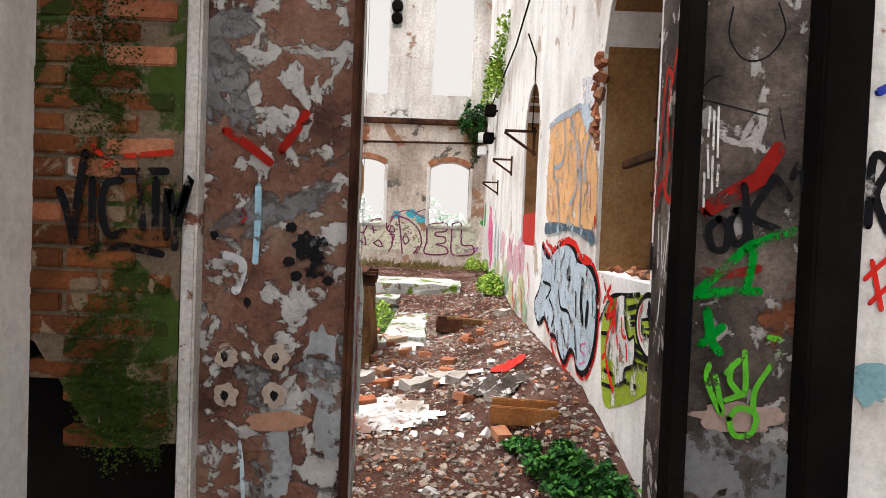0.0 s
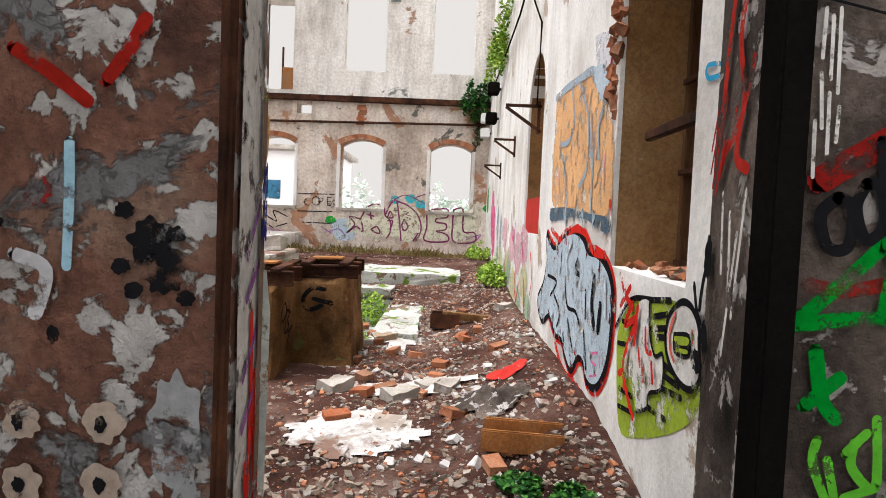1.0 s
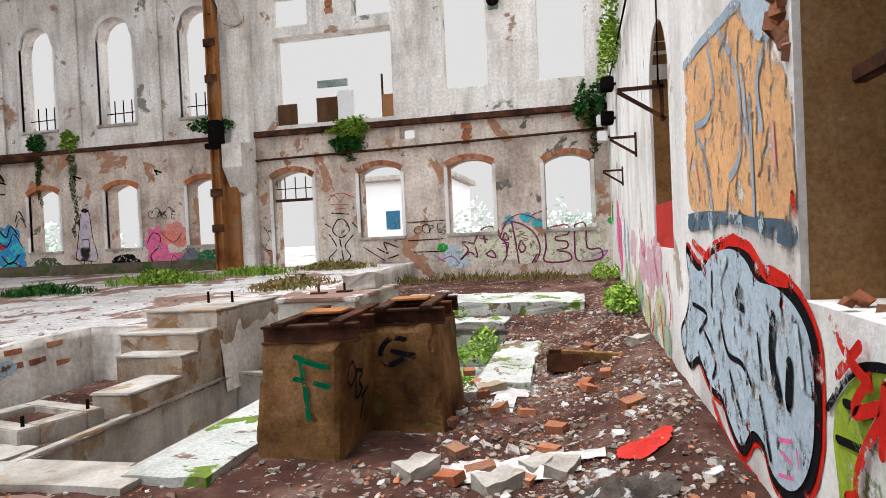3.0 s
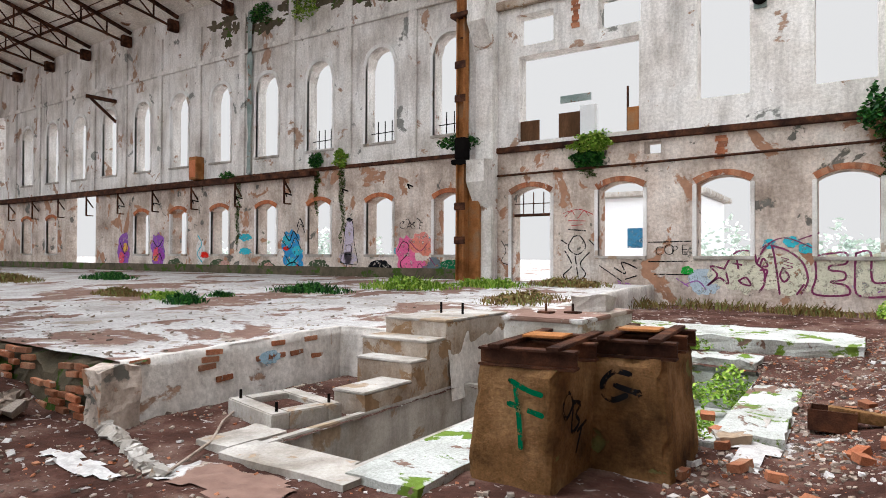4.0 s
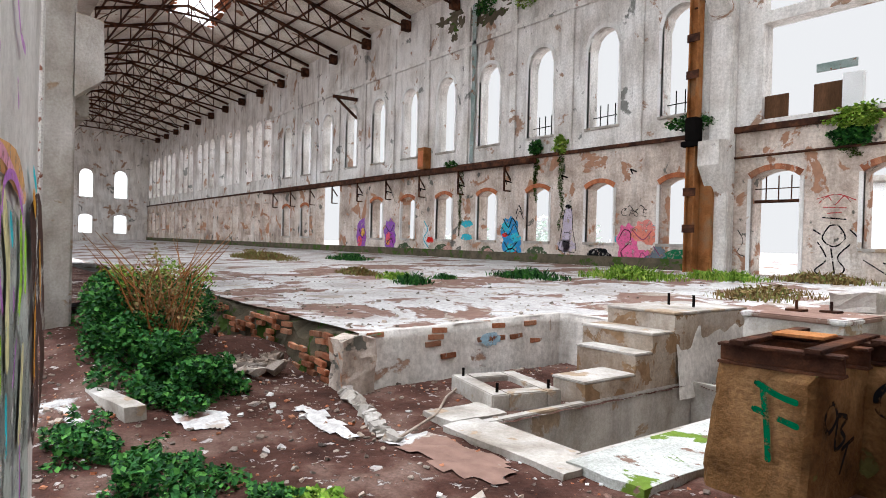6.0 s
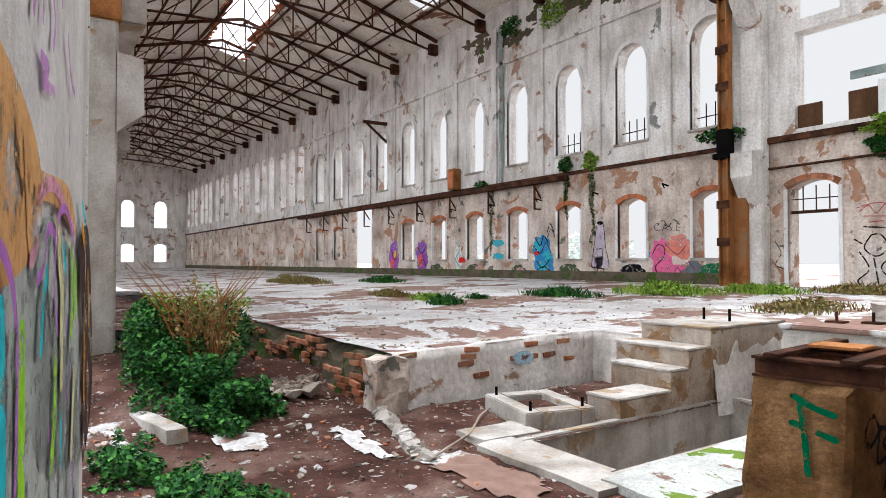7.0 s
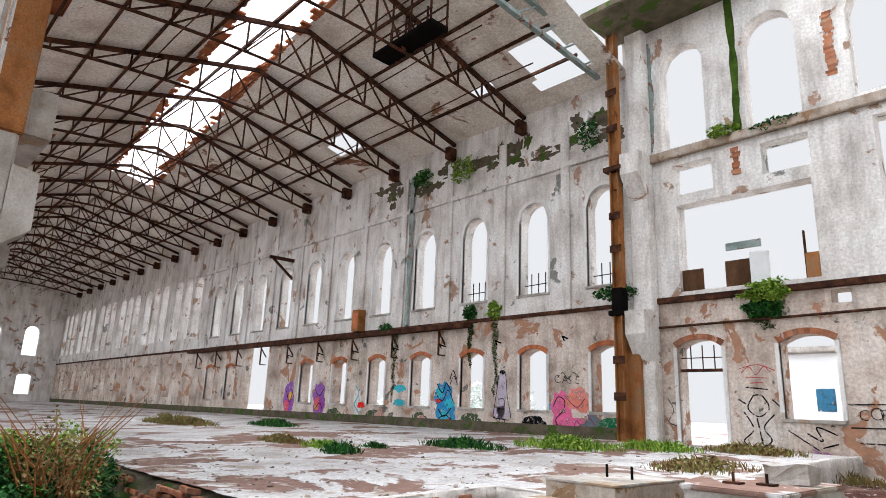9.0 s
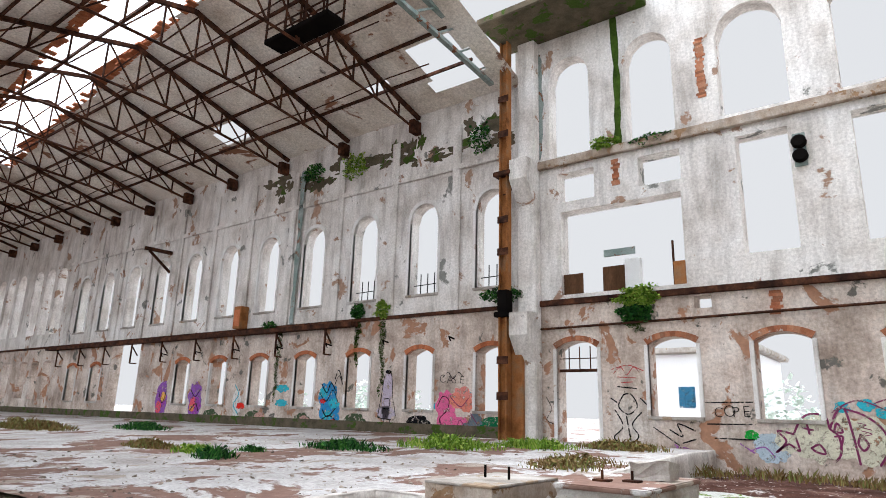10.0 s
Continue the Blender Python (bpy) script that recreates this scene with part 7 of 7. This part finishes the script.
def scatter(n, smin, smax, density):
    c = 0
    while c < n:
        x, y = rng.uniform(-7.5, 1.62), 3.3 + 12.5 * rng.random() ** 1.4
        if free(x, y) and rng.random() < density(x, y):
            s = smin + (smax - smin) * rng.random() ** 3
            quick_chunk((x, y, low_z(x, y) + 0.1 * s), s)
            c += 1


near_right = lambda x, y: (0.15 + 0.85 * smooth(-1.5, 0.2, x)) * (0.25 + 0.9 * max(0, 0.5 + fbm(x, y, 0.9, 9)))
scatter(9000, 0.012, 0.07, near_right)
flush("gravel_rubble", M["rubble"], "fine grey and pink rubble over the dirt floor")
scatter(3500, 0.012, 0.06, near_right)
flush("brick_rubble", M["brick"], "crushed brick fragments over the dirt floor")
scatter(700, 0.03, 0.11, lambda x, y: near_right(x, y) * (1.0 if 5.5 < y < 9 else 0.4))
flush("plaster_rubble", M["slab"], "pale plaster flakes over the dirt floor")
for k in range(160):
    a, r2 = rng.uniform(0, 6.28), rng.random() ** 0.7
    quick_chunk((-6.9 + 0.7 * r2 * math.cos(a), 6.2 + 0.45 * r2 * math.sin(a), 0.06 + low_z(-6.9, 6.2) * 0.6), rng.uniform(0.05, 0.22))
flush("rubble_heap", M["rubble"], "heap of pale rubble against the broken edge")
for k in range(900):
    x, y = rng.uniform(-16, -5.6), 7.1 + 10 * rng.random() ** 1.5
    quick_chunk((x, y, deck_z(x, y)), 0.02 + 0.07 * rng.random() ** 3)
flush("deck_rubble", M["rubble"], "small rubble scattered on the raised floor")

# brick courses showing in the broken edge
bw_ = bpy.data.objects["wall_deck_broken"]
for j in range(9):
    for i in range(26):
        x = -5.62 - i * 0.24 - (0.12 if j % 2 else 0)
        if rng.random() < 0.40 + 0.02 * i or j * 0.078 > 0.62 - 0.25 * max(0, fbm(x, 1.0, 1.3)) - 0.02:
            continue
        b = new("brick", brick_mesh)
        b.parent = bw_
        b.matrix_local = pose(x, 6.84 + 0.012 * j + rng.uniform(-0.04, 0.03), 0.04 + j * 0.078, rng.uniform(-4, 4), rng.uniform(-4, 4), rng.uniform(-7, 7))

# loose bricks
spots = [(0.09, 7.49), (-0.09, 7.28), (0.41, 7.26), (0.82, 9.51), (0.59, 8.3), (0.56, 7.75), (0.03, 9.0), (-0.47, 9.02), (-0.54, 10.7), (1.04, 9.79), (0.86, 9.27), (0.08, 10.5), (1.1, 5.75), (0.95, 5.5), (0.62, 11.1), (0.5, 11.3), (0.75, 11.3), (0.68, 11.0), (0.9, 11.5), (-0.2, 9.6), (-0.3, 10.0), (-0.14, 7.81), (0.3, 8.9), (-0.35, 8.6), (1.2, 8.4), (0.7, 6.5), (-0.2, 6.6)]
for k, (x, y) in enumerate(spots):
    lb = empty("loose_brick", pose(x, y, low_z(x, y) + 0.035, rng.uniform(-12, 12), rng.uniform(-12, 12), rng.uniform(0, 180)), "broken red brick lying on the rubble floor", "brick", "loose bricks")
    bm = bmesh.new()
    ln = rng.uniform(0.07, 0.12)
    box(bm, -ln, ln, -0.055, 0.055, -0.035, 0.035, 0, 0.012, 2)
    part("body", bm, M["brick"], lb)
for k, (x, y, s) in enumerate(((-0.62, 9.75, 0.26), (-0.15, 9.75, 0.3), (0.0, 10.4, 0.26), (-0.75, 9.9, 0.2), (1.45, 10.75, 0.24), (0.48, 7.5, 0.24), (0.25, 7.2, 0.3), (0.66, 7.35, 0.26), (-0.35, 7.4, 0.3))):
    st_ = empty("stone_block", pose(x, y, low_z(x, y), 0, 0, rng.uniform(0, 90)), "chunk of broken concrete on the floor", "concrete chunk", "broken chunks")
    bm = bmesh.new()
    box(bm, -s / 2, s / 2, -s / 3, s / 3, -0.03, s * 0.35, 0, 0.035, 3)
    part("body", bm, M["concrete"], st_)
pk = empty("wood_plank", pose(1.0, 10.5, low_z(1.0, 10.5) + 0.05, 0, 4, 2), "weathered wooden beam lying on rubble", "plank")
bm = bmesh.new()
box(bm, -0.42, 0.42, -0.06, 0.06, -0.03, 0.07, 0.008)
part("beam", bm, M["ochre_concrete"], pk)
bxx = empty("metal_crate", pose(0.62, 10.5, low_z(0.62, 10.5) + 0.01), "rusty broken steel crate", "crate")
for a in ((-0.2, 0.2, -0.15, -0.13, 0, 0.2), (-0.2, 0.2, 0.13, 0.15, 0, 0.2), (-0.2, -0.18, -0.13, 0.13, 0, 0.2), (0.18, 0.2, -0.13, 0.13, 0, 0.2), (-0.18, 0.18, -0.13, 0.13, 0, 0.02)):
    bm = bmesh.new()
    box(bm, *a, 0.003)
    part("panel", bm, M["rust"], bxx)


def crumpled(name, label, cat, x, y, sx, sy, h, mat, seed):
    bm = bmesh.new()
    n_ = 22
    slab_grid(bm, x - sx, x + sx, y - sy, y + sy, 2 * max(sx, sy) / n_, lambda a, b: low_z(a, b) + 0.012 + h * max(0, 0.5 + fbm(a, b, 7, seed)) * max(0.0, 1 - ((a - x) / sx) ** 2 - ((b - y) / sy) ** 2),
              lambda a, b: ((a - x) / sx) ** 2 + ((b - y) / sy) ** 2 < 0.8 + 0.5 * noise.noise(Vector((a * 6, b * 6, seed))))
    return tagged(link(name, bm, mat, smooth=True), label, cat)


crumpled("red_rag", "crumpled red cloth rag on the rubble", "rag", 1.2, 7.45, 0.22, 0.2, 0.05, M["dusk_red"], 3)
crumpled("dark_tarp", "crumpled dark plastic sheet on the rubble", "sheet", 1.0, 6.65, 0.34, 0.32, 0.11, M["pier_dark"], 5)
crumpled("plaster_patch", "flat patch of wet white plaster on the floor", "plaster", 0.0, 6.35, 0.55, 0.5, 0.02, M["slab"], 7)
crumpled("plaster_patch", "spilled white plaster among rubble", "plaster", 0.35, 7.5, 0.6, 0.3, 0.07, M["slab"], 9)
crumpled("plaster_patch", "long strip of dried white plaster", "plaster", 0.05, 10.2, 0.22, 1.3, 0.05, M["slab"], 11)
crumpled("plaster_patch", "chalky white patch beside the weeds", "plaster", -5.0, 5.15, 0.35, 0.25, 0.03, M["slab"], 13)
crumpled("plaster_patch", "chalky white streak on brown dirt", "plaster", -4.5, 6.1, 0.6, 0.12, 0.02, M["slab"], 15)
crumpled("plaster_patch", "pale dusty patch near the pit rim", "plaster", -3.2, 6.5, 0.8, 0.3, 0.02, M["slab"], 17)
cl = empty("clay_duct", pose(1.15, 5.75, low_z(1.15, 5.75) + 0.01, 0, 0, -8), "broken ochre clay duct half buried in rubble", "duct")
for a in ((-0.26, 0.26, -0.14, -0.11, 0, 0.14), (-0.26, 0.26, 0.11, 0.14, 0, 0.14), (-0.26, 0.26, -0.11, 0.11, 0, 0.03)):
    bm = bmesh.new()
    box(bm, *a, 0.008)
    part("side", bm, M["rust_orange"], cl)
bm = bmesh.new()
tube(bm, [(-3.6, 6.3, 0.04), (-4.0, 7.0, 0.05), (-4.5, 7.5, 0.05), (-5.0, 8.2, 0.06), (-5.1, 9.2, 0.06)], 0.014, 5)
tagged(link("floor_cable", bm, M["rubble"]), "pale cable lying across the dirt floor", "cable")
bm = bmesh.new()
for i in range(60):
    t = i / 59
    chunk(bm, (-5.35 + 1.7 * t, 6.75 - 0.45 * t + 0.05 * noise.noise(Vector((i * 0.4, 0, 0))), low_z(-5.35 + 1.7 * t, 6.5) + 0.03), rng.uniform(0.08, 0.2), rng, 0.7)
tagged(link("stone_edging", bm, M["concrete"]), "row of mortared stones leading from the broken edge", "edging", "", "stuff")
lg2 = empty("timber_log", pose(-5.6, 4.55, 0.1, 0, 0, 12), "pale split timber lying by the brambles", "timber")
bm = bmesh.new()
box(bm, -0.45, 0.45, -0.09, 0.09, -0.05, 0.09, 0, 0.02, 4)
part("beam", bm, M["concrete"], lg2)

# brick faces showing through the whitewash of the raised floor's front
rng = random.Random(33)
for k in range(11):
    y_ = rng.uniform(7.2, 10.1)
    row = rng.choice((2, 3, 4, 5, 6, 6, 7, 7))
    b = new("brick", brick_mesh)
    b.parent = deck_front
    z_ = 0.02 + row * 0.08
    b.matrix_local = pose(-5.508 + 0.08 * (1 - (z_ + 0.15) / 0.77), y_, z_, rng.uniform(-3, 3), rng.uniform(-3, 3), 90 + rng.uniform(-3, 3))
